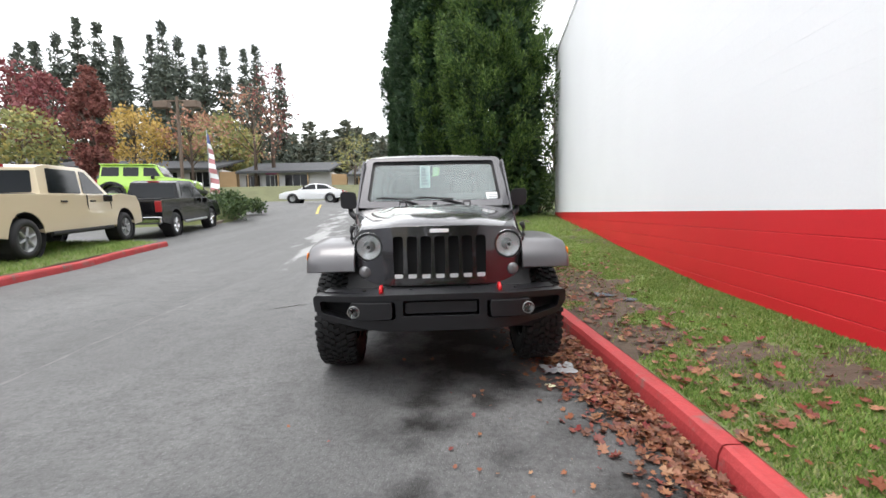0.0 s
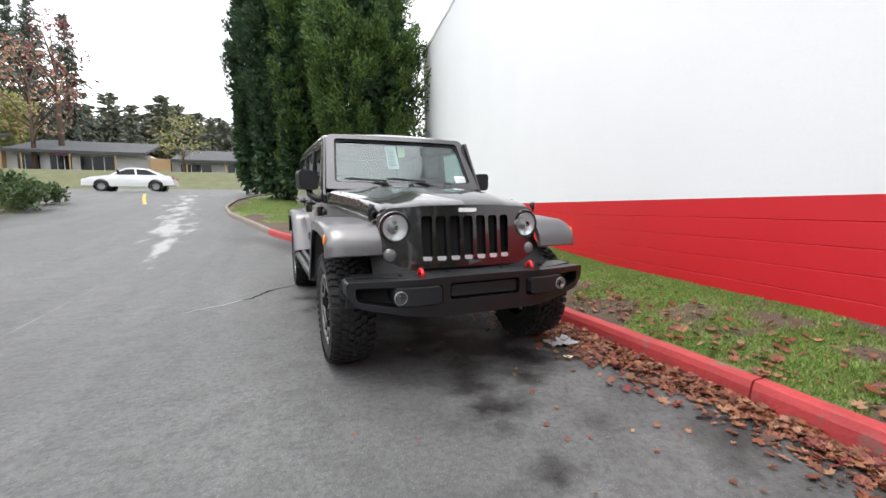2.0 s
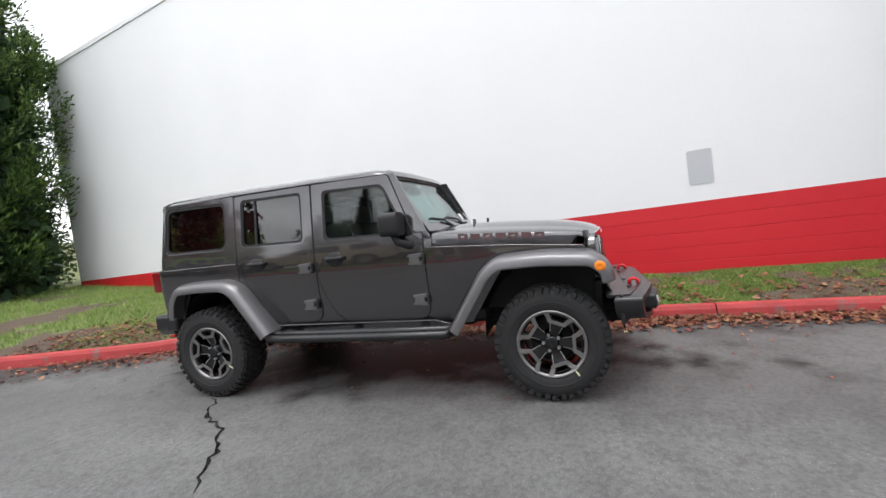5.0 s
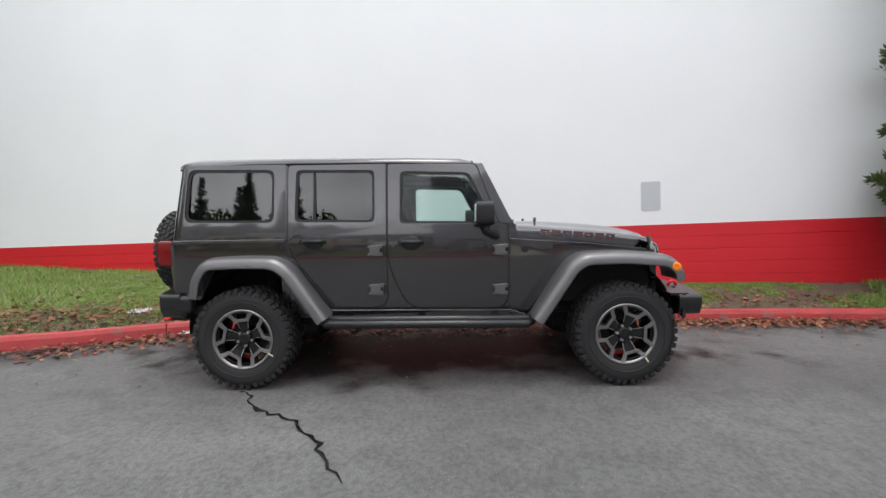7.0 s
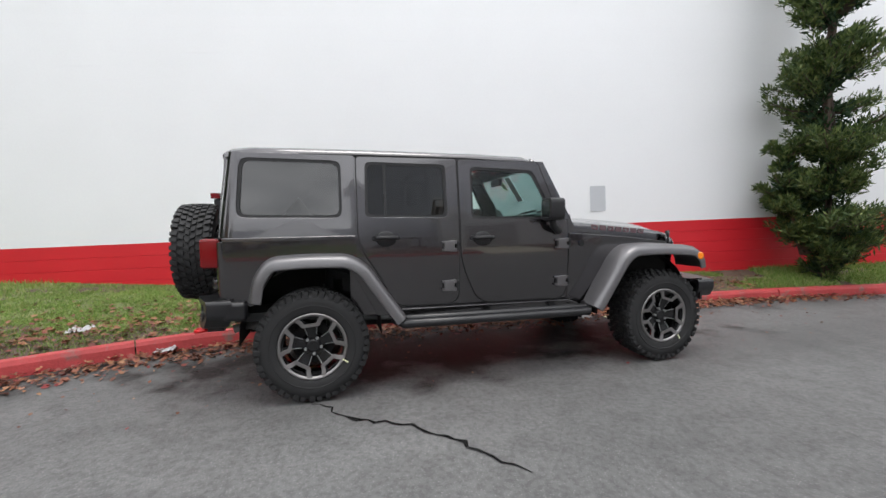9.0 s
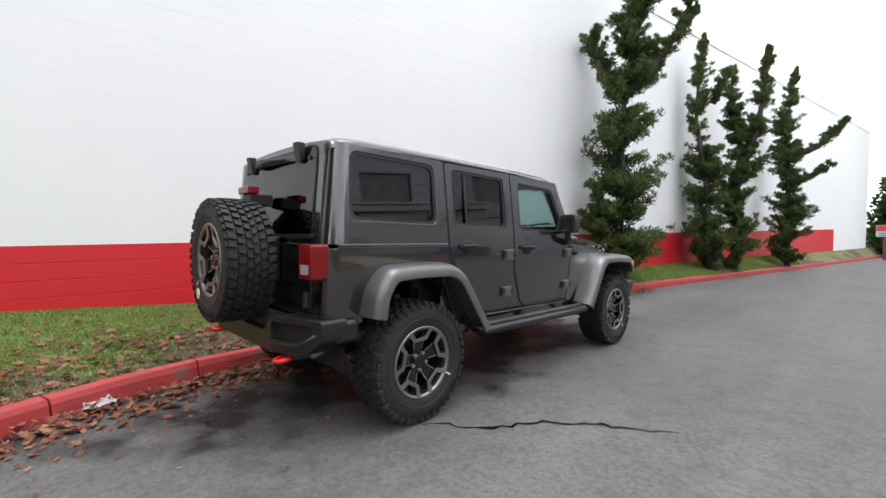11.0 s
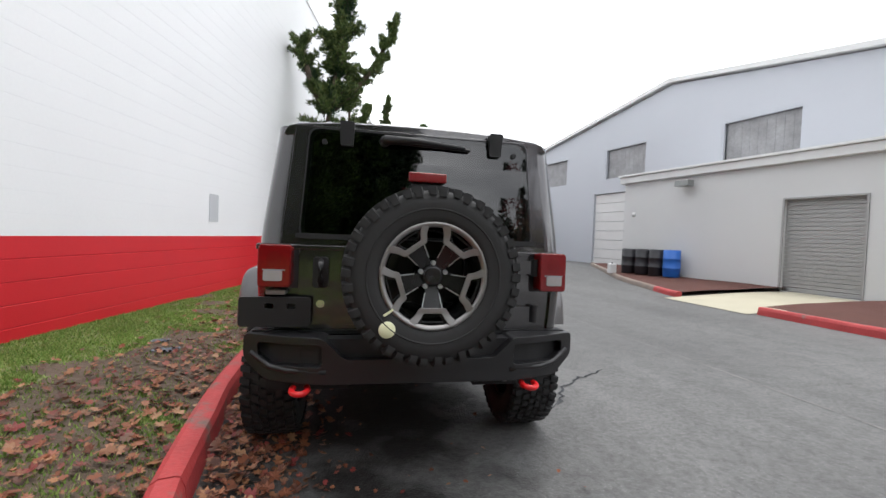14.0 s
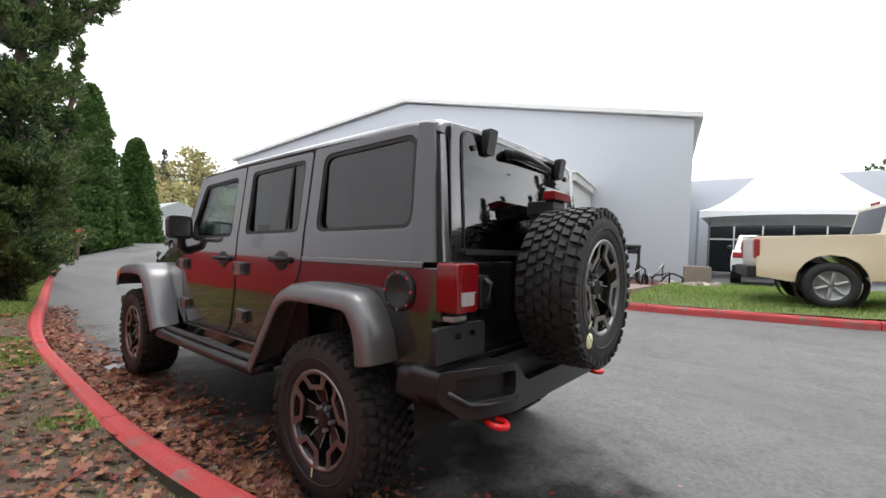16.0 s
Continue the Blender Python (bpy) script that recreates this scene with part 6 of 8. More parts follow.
def leaf_mesh(name, chunks, mat, parent, label=""):
    v = np.concatenate(chunks)
    me = bpy.data.meshes.new(name)
    n = len(v) // 4
    me.vertices.add(len(v))
    me.vertices.foreach_set("co", v.astype(np.float32).ravel())
    me.loops.add(4 * n)
    me.loops.foreach_set("vertex_index", np.arange(4 * n, dtype=np.int32))
    me.polygons.add(n)
    me.polygons.foreach_set("loop_start", np.arange(0, 4 * n, 4, dtype=np.int32))
    me.update()
    me.validate()
    return finish(name, me, mat, parent, label)


def trunk(points, radii, parent, bm=None, limbs=()):
    bm = pipe(points, list(radii), None, 10)
    for a, b, r in limbs:
        mid = (Vector(a) + Vector(b)) / 2 + Vector((0, 0, 0.06 * (Vector(b) - Vector(a)).length))
        pipe([a, mid, b], [r, r * 0.7, r * 0.25], bm, 6)
    return part("trunk", bm, BARK, parent, smooth=True)


def column_tree(x, y, height, width, mat, label, clumps, per, leaf, skirt=0.9, name="cypress_tree", grp="tall cypresses"):
    """A tall, dense evergreen of ascending plumes, bulging and shadowed between, down to the ground."""
    z = lawn_height(x, y) if y > -46 and x > -3 else ground(x, y)
    t = thing(name, pose(x, y, z - 0.02), label, "tree", grp)
    limbs, tips, roots = [], ([], [], []), ([], [], [])
    taper = lambda h: (0.86 + 0.2 * min(1, h * 5)) * (1 - ease(0.35, 1.05, h) * 0.8)
    for k in range(clumps):
        h = RNG.random() ** 0.9
        zz = skirt + h * (height - skirt)
        a = RNG.random() * 2 * math.pi
        r = width * taper(h) * (1 + 0.1 * math.sin(3 * a + 7 * h) + 0.08 * math.sin(11 * h + a))
        out = Vector((math.cos(a), math.sin(a), 0))
        length = (0.6 + 0.4 * RNG.random()) * min(1.45, width * 0.7) * (1 - 0.3 * h)
        tip = out * r * (0.8 + 0.26 * RNG.random()) + Vector((0, 0, zz + length * 0.55))
        side = Vector((-out.y, out.x, 0)) * RNG.normal() * 0.18
        root = tip - (out * 0.75 + side + Vector((0, 0, 0.85))) * length
        fat = length * (0.25 + 0.12 * RNG.random())
        for i in range(6):
            f = (i + 0.5) / 6
            bow = Vector((0, 0, -0.16 * length * math.sin(math.pi * f)))
            cs, ds, rs = roots if i < 2 else tips
            cs.append(tuple(root.lerp(tip, f) + bow + out * 0.1 * length * math.sin(math.pi * f)))
            d = (tip - root).normalized() + Vector((0, 0, 0.6 * f - 0.2)) + out * (0.5 - 0.5 * f)
            ds.append(tuple(d.normalized()))
            rs.append(fat * (0.55 + 0.75 * math.sin(math.pi * (0.15 + 0.8 * f))))
        if k % 9 == 0:
            limbs.append(((0, 0, max(0.6, zz - 0.6 * r)), tuple(root), 0.06 * (1 - 0.6 * h)))
    trunk([(0, 0, -0.1), (0.03, 0, height * 0.3), (0, 0.02, height * 0.7), (0, 0, height * 0.97)], [width * 0.11, width * 0.08, width * 0.05, 0.02], t, None, limbs)
    core_z = np.linspace(skirt + 0.5, height - 1.0, 26)
    core = [(0, 0, q) for q in core_z]
    core_r = [width * 0.72 * (1 - ease(0.35, 1.05, (q - skirt) / (height - skirt)) * 0.8) for q in core_z]
    leaf_mesh("crown", [sprays(*tips, per, leaf, 2.2, 0.34, 0.45)], mat, t)
    # core and plume roots take the darker green to paint shade into the gaps
    leaf_mesh("shaded_inner_foliage", [sprays(*roots, per // 2, leaf * 1.4, 2.2, 0.34, 0.5), leaves(core, core_r, 560, leaf * 3.4, 1.5, 0, 0.1, 0.84, 0.45)], CYPRESS_DARK, t, "inner foliage coloured darker for shade inside the crown")
    return t


column_tree(3.0, 13.4, 14.5, 2.2, CYPRESS, "tall bright green cypress with billowing clumps on the lawn", 470, 64, 0.064, 0.3)
column_tree(0.9, 17.0, 15.5, 1.4, CYPRESS, "slim bright green cypress on the lawn", 260, 36, 0.072, 0.9)
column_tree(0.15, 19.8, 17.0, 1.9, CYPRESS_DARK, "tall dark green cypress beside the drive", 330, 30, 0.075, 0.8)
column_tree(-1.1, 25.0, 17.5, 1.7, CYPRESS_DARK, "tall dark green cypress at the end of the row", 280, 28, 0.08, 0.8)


def juniper(x, y, stems, label, per=46):
    """A twisted juniper: stems with layered, upswept pads of sprays, gaps and reaching tips. stems: points with a spread at each."""
    z = lawn_height(x, y)
    t = thing("juniper_tree", pose(x, y, z - 0.03), label, "tree", "junipers along the wall")
    bm = bmesh.new()
    outer, inner = ([], [], []), ([], [], [])
    for stem in stems:
        pts = [Vector(p[:3]) for p in stem]
        count = len(pts)
        pipe(pts, [0.11 * (1 - 0.85 * k / (count - 1)) for k in range(count)], bm, 7)
        for k in range(count - 1):
            a, b = pts[k], pts[k + 1]
            sa, sb = stem[k][3], stem[k + 1][3]
            for i in range(max(3, int((b - a).length * (13 if max(sa, sb) > 0.5 else 15)))):
                f = RNG.random()
                p, sp = a.lerp(b, f), sa + (sb - sa) * f
                if sp < 0.015:
                    continue
                heading = RNG.random() * 2 * math.pi
                size = 0.06 + sp * (0.28 + 0.62 * RNG.random())
                for twig in range(4 if sp > 0.5 else 2):
                    ang = heading + RNG.normal() * 0.4
                    reach = size * (0.65 + 0.4 * RNG.random())
                    lift = reach * (0.1 + 0.4 * RNG.random()) + (0.16 * RNG.random() if sp < 0.5 else 0.0)
                    tip = p + Vector((reach * math.cos(ang), reach * math.sin(ang), lift))
                    knee = p.lerp(tip, 0.6) - Vector((0, 0, 0.1 * reach))
                    pipe([p, knee, tip], [0.018, 0.012, 0.005], bm, 4)
                    n = 6 if sp > 0.5 else 4
                    for q in range(n):
                        g = 0.15 + 0.9 * q / (n - 1)
                        cs, ds, rs = inner if g < 0.5 and sp > 0.4 else outer
                        c = p.lerp(knee, g / 0.6) if g < 0.6 else knee.lerp(tip, (g - 0.6) / 0.4)
                        cs.append(tuple(c + Vector(RNG.normal(size=3) * 0.03 * min(1, sp + 0.3))))
                        d = (tip - p).normalized() * 0.7 + Vector((0, 0, 0.75)) + (b - a).normalized() * (0.5 if sp < 0.5 else 0.0)
                        ds.append(tuple(d.normalized()))
                        rs.append((0.042 + 0.095 * sp) * (1.25 - 0.7 * g))
    part("trunk", bm, BARK, t, smooth=True)
    leaf_mesh("crown", [sprays(*outer, per, 0.04, 2.4, 0.28, 0.6)], JUNIPER, t)
    # inner sprays are coloured darker, as shade within the pads
    leaf_mesh("shaded_inner_foliage", [sprays(*inner, per * 2 // 3, 0.05, 2.2, 0.34, 0.6)], CYPRESS_DARK, t, "inner foliage coloured darker for shade inside the crown")
    return t


juniper(1.25, -6.85, [[(0, 0, 0, 0.35), (0.03, 0.05, 0.8, 1.15), (-0.05, 0.0, 2.0, 1.2), (0.05, 0.05, 3.4, 1.05), (-0.05, 0, 4.6, 0.9), (-0.2, 0, 5.6, 0.55), (-0.35, 0, 6.6, 0.5), (-0.5, -0.1, 7.6, 0.3), (-0.55, -0.1, 8.2, 0.08)],
                     [(-0.1, 0, 4.4, 0.2), (-0.6, -0.1, 4.9, 0.3), (-1.1, -0.2, 5.6, 0.26), (-1.45, -0.2, 6.4, 0.14), (-1.6, -0.25, 6.9, 0.04)],
                     [(0.05, 0, 4.3, 0.3), (0.45, 0.25, 5.0, 0.45), (0.6, 0.3, 5.6, 0.32), (0.66, 0.32, 6.0, 0.08)],
                     [(0.2, 0.2, 0.5, 0.5), (0.4, 0.35, 1.4, 0.55), (0.35, 0.4, 2.4, 0.3)]], "twisted dark green juniper with reaching arms by the wall", 40)
juniper(0.62, -11.9, [[(0, 0, 0, 0.4), (0, 0, 0.9, 0.95), (0.05, 0, 2.0, 0.9), (0.15, 0.1, 3.3, 0.6), (0.35, 0.3, 4.6, 0.34), (0.3, 0.35, 5.7, 0.4), (0.2, 0.3, 6.6, 0.16), (0.18, 0.3, 7.1, 0.03)],
                     [(0, 0, 5.2, 0.1), (-0.2, 0.1, 5.6, 0.22), (-0.45, 0, 6.1, 0.05)]], "slim juniper with a bent leader by the wall", 36)
juniper(0.2, -13.3, [[(0, 0, 0, 0.4), (0, 0, 0.9, 0.9), (-0.05, 0, 2.2, 0.95), (-0.1, 0, 3.6, 0.6), (0.05, 0.1, 4.8, 0.5), (0.15, 0.1, 5.8, 0.3), (0.2, 0.1, 6.5, 0.04)],
                    [(-0.1, 0, 3.4, 0.4), (-0.45, 0, 4.4, 0.5), (-0.65, -0.1, 5.6, 0.3), (-0.7, -0.1, 6.6, 0.12), (-0.72, -0.1, 7.0, 0.02)]], "forked juniper beside the white wall", 36)
juniper(-0.62, -18.2, [[(0, 0, 0, 0.3), (0, 0, 0.8, 0.9), (0, 0, 1.8, 1.1), (0.05, 0, 3.2, 0.7), (0.1, 0, 4.6, 0.65), (0.15, 0, 5.8, 0.55), (0, 0, 6.9, 0.3), (-0.05, 0, 7.6, 0.05)],
                      [(0.1, 0, 4.2, 0.2), (-0.8, 0, 4.6, 0.3), (-1.4, -0.1, 5.2, 0.1), (-1.6, -0.1, 5.5, 0.02)], [(0, 0, 3.2, 0.2), (-0.7, 0, 3.5, 0.24), (-1.25, 0, 3.9, 0.04)]], "ragged juniper beside the white wall", 36)


def cone_tree(x, y, height, width, z):
    t = thing("thuja_tree", pose(x, y, z), "dense conical green thuja at the end of the drive", "tree", "conical thujas")
    trunk([(0, 0, -0.2), (0, 0, height * 0.5), (0, 0, height * 0.95)], [0.25, 0.15, 0.03], t)
    cs, rs = [], []
    for k in range(520):
        h = RNG.random() ** 1.25
        a = RNG.random() * 2 * math.pi
        r = width * (1 - h) ** 0.72 * (0.85 + 0.15 * math.sin(5 * a + 9 * h)) * (0.8 + 0.22 * RNG.random()) + 0.05
        cs.append((r * math.cos(a), r * math.sin(a), 0.3 + h * (height - 0.4)))
        rs.append(0.3 + 0.3 * (1 - h))
    zc = np.linspace(0.5, height * 0.8, 16)
    leaf_mesh("crown", [leaves(cs, rs, 110, 0.17, 1.9, -0.4, 0.4), leaves([(0, 0, q) for q in zc], [width * 0.7 * (1 - q / height) ** 0.7 for q in zc], 200, 0.5, 1.3, 0, 0, 0.7)], THUJA, t)


cone_tree(-5.7, -41.2, 13.3, 2.75, -0.5)
cone_tree(-10.2, -46.6, 10.7, 2.5, -0.55)


def fir_mesh(seed, mat):
    """A tall fir of unit height: uneven tiers of sagging branches with hanging sprays, gaps and a thin tip."""
    rng = random.Random(seed)
    near_kind = mat is FIR
    low, high = ([], [], []), ([], [], [])
    count = 40 if near_kind else 22
    for k in range(count):
        h = 0.13 + 0.86 * (1 - (1 - (k + rng.random()) / count) ** 1.5)
        if h > 0.975:
            continue
        full = 0.17 * (1.0 - h) ** 0.7 * rng.uniform(0.55, 1.2)
        turn = rng.random() * 6.28
        for i in range(8 if h < 0.85 else 6):
            if rng.random() < 0.24:
                continue
            a, reach = turn + i * 0.7 + rng.uniform(-0.3, 0.3), full * rng.uniform(0.5, 1.15)
            steps = max(2, int(reach / (0.018 if near_kind else 0.03)))
            cs, ds, rs = high if h > 0.8 else low
            for q in range(steps):
                f = (q + 0.4) / steps
                cs.append((reach * f * math.cos(a), reach * f * math.sin(a), h + 0.02 * f - 0.3 * reach * f * f))
                ds.append((0.7 * math.cos(a), 0.7 * math.sin(a), -0.5 if h < 0.8 else 0.5))
                rs.append((0.004 + 0.01 * (1 - f)) * (1.06 - h))
    size = 0.015 if near_kind else 0.036
    return [sprays(*low, 6 if near_kind else 4, size, 2.2, 0.32, 0.5), sprays(*high, 6 if near_kind else 4, size * 0.72, 2.0, 0.32, 0.5)]


def firs():
    base = []
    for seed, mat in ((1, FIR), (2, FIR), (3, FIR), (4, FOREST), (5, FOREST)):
        t = thing("fir_tree", pose(0, 0, 0), "tall dark fir behind the low shops" if mat is FIR else "far fir with haze in its leaf colour", "tree", "tall firs" if mat is FIR else "far treeline")
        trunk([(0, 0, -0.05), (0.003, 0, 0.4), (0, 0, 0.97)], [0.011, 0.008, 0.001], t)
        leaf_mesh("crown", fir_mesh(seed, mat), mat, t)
        base.append(t)
    near = [(-64.2, 65.9, 28), (-68, 74, 33), (-64.3, 70.2, 31.3), (-54, 61.6, 29.2), (-52.7, 63.8, 32.2), (-54, 70, 34.4), (-43.4, 59.1, 27.7), (-42.8, 65.3, 30.2), (-38.5, 61.2, 30.6), (-40.8, 69.4, 31.7), (-36.5, 66, 27), (-33.6, 62.8, 27.8),
            (-31.4, 64.7, 28.2), (-31.5, 73, 30.9), (-25.5, 62.4, 27.4), (-23.4, 66.3, 26.1), (-80, 72, 30), (-90, 60, 29), (-78, 52, 27), (-86, 44, 26), (-24.5, -86.9, 17), (-33, -95, 18), (-42, 17.5, 15), (-39, 19.5, 13), (-44, 22, 16), (-40, 25.0, 14), (-33, 12.5, 10.8), (-35, 18, 11.5), (-58, 60, 27), (-48, 66, 30), (-45, 71, 29)]
    far = [(-29.5, 93, 19.8), (-29, 103.5, 24.8), (-26, 108.3, 23.4), (-20.4, 97.8, 20.2), (-18.3, 110, 24.2), (-13, 102.7, 21.7), (-9.2, 107.6, 21.8)]
    rng = random.Random(5)
    far += [(-36 + 0.66 * k + rng.uniform(-1, 1), 96 + rng.uniform(-6, 18), 19.5 + rng.uniform(-3.5, 3.0)) for k in range(78)]
    far += [(-60 + 3.4 * k, 118 + rng.uniform(-8, 10), 21 + rng.uniform(-3, 3)) for k in range(9)]
    for k, (x, y, top) in enumerate(near + far):
        t = base[k % 3] if k < len(near) else base[3 + k % 2]
        z = line_at(RISE, max(-80, min(200, y)))
        h = top - z
        m = pose(x, y, z, 0, 0, rng.uniform(0, 360)) @ Matrix.Diagonal((h * (1.0 if k < len(near) else 1.7), h * (1.0 if k < len(near) else 1.7), h, 1))
        if k in (0, 1, 2):
            base[k].matrix_world = m
        elif k in (len(near) + (0 if (len(near)) % 2 == 0 else 1), len(near) + (1 if (len(near)) % 2 == 0 else 0)):
            base[3 + k % 2].matrix_world = m
        else:
            new_one = copy_thing(t, Matrix())
            new_one.matrix_world = m


firs()


def broadleaf(x, y, z, top, width, mat, label, clumps=60, per=55, leaf=0.3, narrow=False, grp="autumn trees", low=0.22):
    t = thing("maple_tree", pose(x, y, z), label, "tree", grp)
    h = top - z
    limbs, cs, rs = [], [], []
    for k in range(clumps):
        f = low + (1 - low) * RNG.random()
        a = RNG.random() * 2 * math.pi
        r = width * 0.5 * (math.sin(math.pi * min(1, (f - low + 0.08) / (1.1 - low))) ** (0.6 if not narrow else 0.8)) * (0.5 + 0.6 * RNG.random())
        c = (r * math.cos(a), r * math.sin(a), f * h)
        cs.append(c)
        rs.append(width * (0.09 + 0.06 * RNG.random()))
        if k % 4 == 0:
            limbs.append(((0, 0, max(low * 0.6, f - 0.25) * h), c, 0.05 * h / 8))
    trunk([(0, 0, -0.3), (0.05, 0, h * 0.35), (0, 0.05, h * 0.8)], [0.02 * h + 0.05, 0.014 * h + 0.02, 0.02], t, None, limbs)
    leaf_mesh("crown", [leaves(cs, rs, per, leaf, 1.3, 0.1, 0.1, 0.3)], mat, t)


broadleaf(-45.1, 44.5, 4.4, 18.5, 6.8, MAPLE_RED, "dark red maple in autumn leaf", 66, 36, 0.3, low=0.4)
broadleaf(-39.4, 42.1, 4.3, 16.0, 5.4, MAPLE_RED, "red maple in autumn leaf", 60, 34, 0.27, low=0.35)
broadleaf(-38.4, 37.4, 3.9, 11.4, 7.0, OLIVE, "maple turning yellow and green", 60, 36, 0.28, low=0.42)
broadleaf(-24.0, 27.0, 2.5, 12.0, 2.5, MAROON, "narrow upright tree with maroon leaves", 120, 60, 0.17, True, low=0.16)
broadleaf(-30.5, 41.3, 4.3, 12.3, 7.4, GOLD, "bright yellow maple in autumn leaf", 70, 34, 0.23, low=0.42)
broadleaf(-25.8, 43.2, 4.4, 13.4, 5.6, ORANGE, "pale orange maple in autumn leaf", 44, 24, 0.22, low=0.46)
broadleaf(-20.4, 47.0, 4.6, 16.2, 8.6, ORANGE, "thin peach and orange maple", 48, 15, 0.2, low=0.36)
broadleaf(-19.2, 49.6, 4.7, 19.5, 6.0, MAPLE_RED, "thin tall red-leaved tree", 44, 13, 0.2, low=0.45)
broadleaf(-28.5, 56.5, 4.7, 15.0, 10.0, OLIVE, "pale green tree behind the shops", 80, 46, 0.36, low=0.3)
broadleaf(-7.9, 42.3, 4.3, 9.6, 5.0, OLIVE, "small grey-green tree before the shops", 60, 12, 0.15, low=0.36)
for x, y, top, w in ((-44, 9.0, 8.2, 6.5), (-46, 14.5, 10.2, 8.0), (-43, 20.0, 9.0, 7.0), (-47, 26.0, 11.0, 8.5), (-50, 33.0, 12.0, 9.0)):
    broadleaf(x, y, 0.6, top, w, SHRUB, "dark leafy tree beyond the low grey building", 60, 40, 0.3, grp="trees beyond the car park", low=0.12)
broadleaf(8.2, 22.4, 1.6, 10.4, 6.0, OLIVE, "nearly bare grey tree beyond the wall end", 60, 12, 0.12)
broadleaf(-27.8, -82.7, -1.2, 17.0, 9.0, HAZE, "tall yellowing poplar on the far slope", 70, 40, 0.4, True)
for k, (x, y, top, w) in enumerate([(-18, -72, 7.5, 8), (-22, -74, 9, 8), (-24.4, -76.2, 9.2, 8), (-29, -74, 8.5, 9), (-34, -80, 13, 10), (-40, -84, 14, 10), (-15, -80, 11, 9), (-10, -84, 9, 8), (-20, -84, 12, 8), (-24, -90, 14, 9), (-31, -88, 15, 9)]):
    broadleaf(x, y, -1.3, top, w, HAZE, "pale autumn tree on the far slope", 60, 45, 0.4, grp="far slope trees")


def bush(x, y, z, r, h, label, mat=None, per=60):
    t = thing("shrub", pose(x, y, z), label, "shrub", "shrubs")
    cs = [(r * 0.75 * math.cos(a) * q, r * 0.75 * math.sin(a) * q, h * (0.25 + 0.5 * RNG.random())) for a in np.linspace(0, 6.28, 9) for q in (0.35, 0.9)]
    bm = bmesh.new()
    for c in cs[::3]:
        pipe([(0, 0, 0), (c[0] * 0.6, c[1] * 0.6, c[2] * 0.6), c], [0.03, 0.02, 0.008], bm, 5)
    part("stems", bm, BARK, t)
    leaf_mesh("foliage", [leaves(cs, [h * 0.32] * len(cs), per, 0.09, 1.5, 0, 0.3, 0.3)], mat or SHRUB, t)


for x, y, r, h in ((-9.5, 16.2, 0.9, 1.0), (-10.3, 17.6, 1.0, 1.3), (-11.3, 18.4, 1.0, 1.4), (-10.0, 19.6, 0.8, 0.8), (-12.6, 18.9, 1.0, 1.1)):
    bush(x, y, ground(x, y) + 0.1, r, h, "rounded grey-green shrub behind the kerb")
for x, y, r, h in ((4.3, 14.0, 0.9, 1.5), (5.2, 14.8, 0.9, 1.9), (3.6, 14.3, 0.7, 1.1), (5.9, 15.8, 1.0, 2.2)):
    bush(x, y, lawn_height(x, y), r, h, "dark leafy shrub at the end of the white wall", None, 90)
bush(-9.6, -20.6, 0.1, 0.7, 1.0, "green shrub at the corner of the shed")


# ---- grass and fallen leaves ----
def blades(name, spots, height, label):
    """Short mown blades, three-cornered, bent outward."""
    p = np.asarray(spots, float)
    n = len(p)
    a = RNG.random(n) * 2 * math.pi
    w = 0.004 + 0.004 * RNG.random(n)
    h = height * (0.5 + RNG.random(n))
    lean = 0.5 * h
    side = np.stack([np.cos(a) * w, np.sin(a) * w, np.zeros(n)], 1)
    b = RNG.random(n) * 2 * math.pi
    tip = p + np.stack([np.cos(b) * lean, np.sin(b) * lean, h], 1)
    v = np.stack([p - side, p + side, tip], 1).reshape(-1, 3)
    me = bpy.data.meshes.new(name)
    me.vertices.add(3 * n)
    me.vertices.foreach_set("co", v.astype(np.float32).ravel())
    me.loops.add(3 * n)
    me.loops.foreach_set("vertex_index", np.arange(3 * n, dtype=np.int32))
    me.polygons.add(n)
    me.polygons.foreach_set("loop_start", np.arange(0, 3 * n, 3, dtype=np.int32))
    me.update()
    tagged(finish(name, me, GRASS), label, "grass", kind="stuff")


def sow():
    rng = random.Random(3)
    near, mid = [], []
    while len(near) < 150000:
        y = rng.uniform(-5.5, 5.5)
        k = line_smooth(KERB_EAST, y) + KERB_W
        x = k + (wall_x(y) - k) * rng.random()
        if rng.random() > worn(x, y) * (0.97 - 0.45 * ease(0.5, 2.5, y)) and rng.random() < 0.35 + 0.65 * ease(-0.35, 0.3, noise.noise((x * 3, y * 3, 2))):
            near.append((x, y, lawn_height(x, y) - 0.004))
    while len(mid) < 110000:
        y = rng.choice((rng.uniform(-22, -5.5), rng.uniform(5.5, 20)))
        k = line_smooth(KERB_EAST, y) + KERB_W
        x = k + (min(wall_x(y), 6) - k) * rng.random()
        if rng.random() > worn(x, y):
            mid.append((x, y, lawn_height(x, y) - 0.004))
    blades("grass", near, 0.024, "short green grass with bare patches by the wall")
    blades("grass", mid, 0.07, "short green grass farther along the wall")
    verge = []
    while len(verge) < 40000:
        y = rng.uniform(0.4, 7.2)
        x = line_smooth(KERB_WEST, y) - 0.16 - 6.0 * rng.random()
        verge.append((x, y, ground(x, y) + 0.135))
    blades("grass", verge, 0.07, "green grass on the verge under the pickup")


sow()


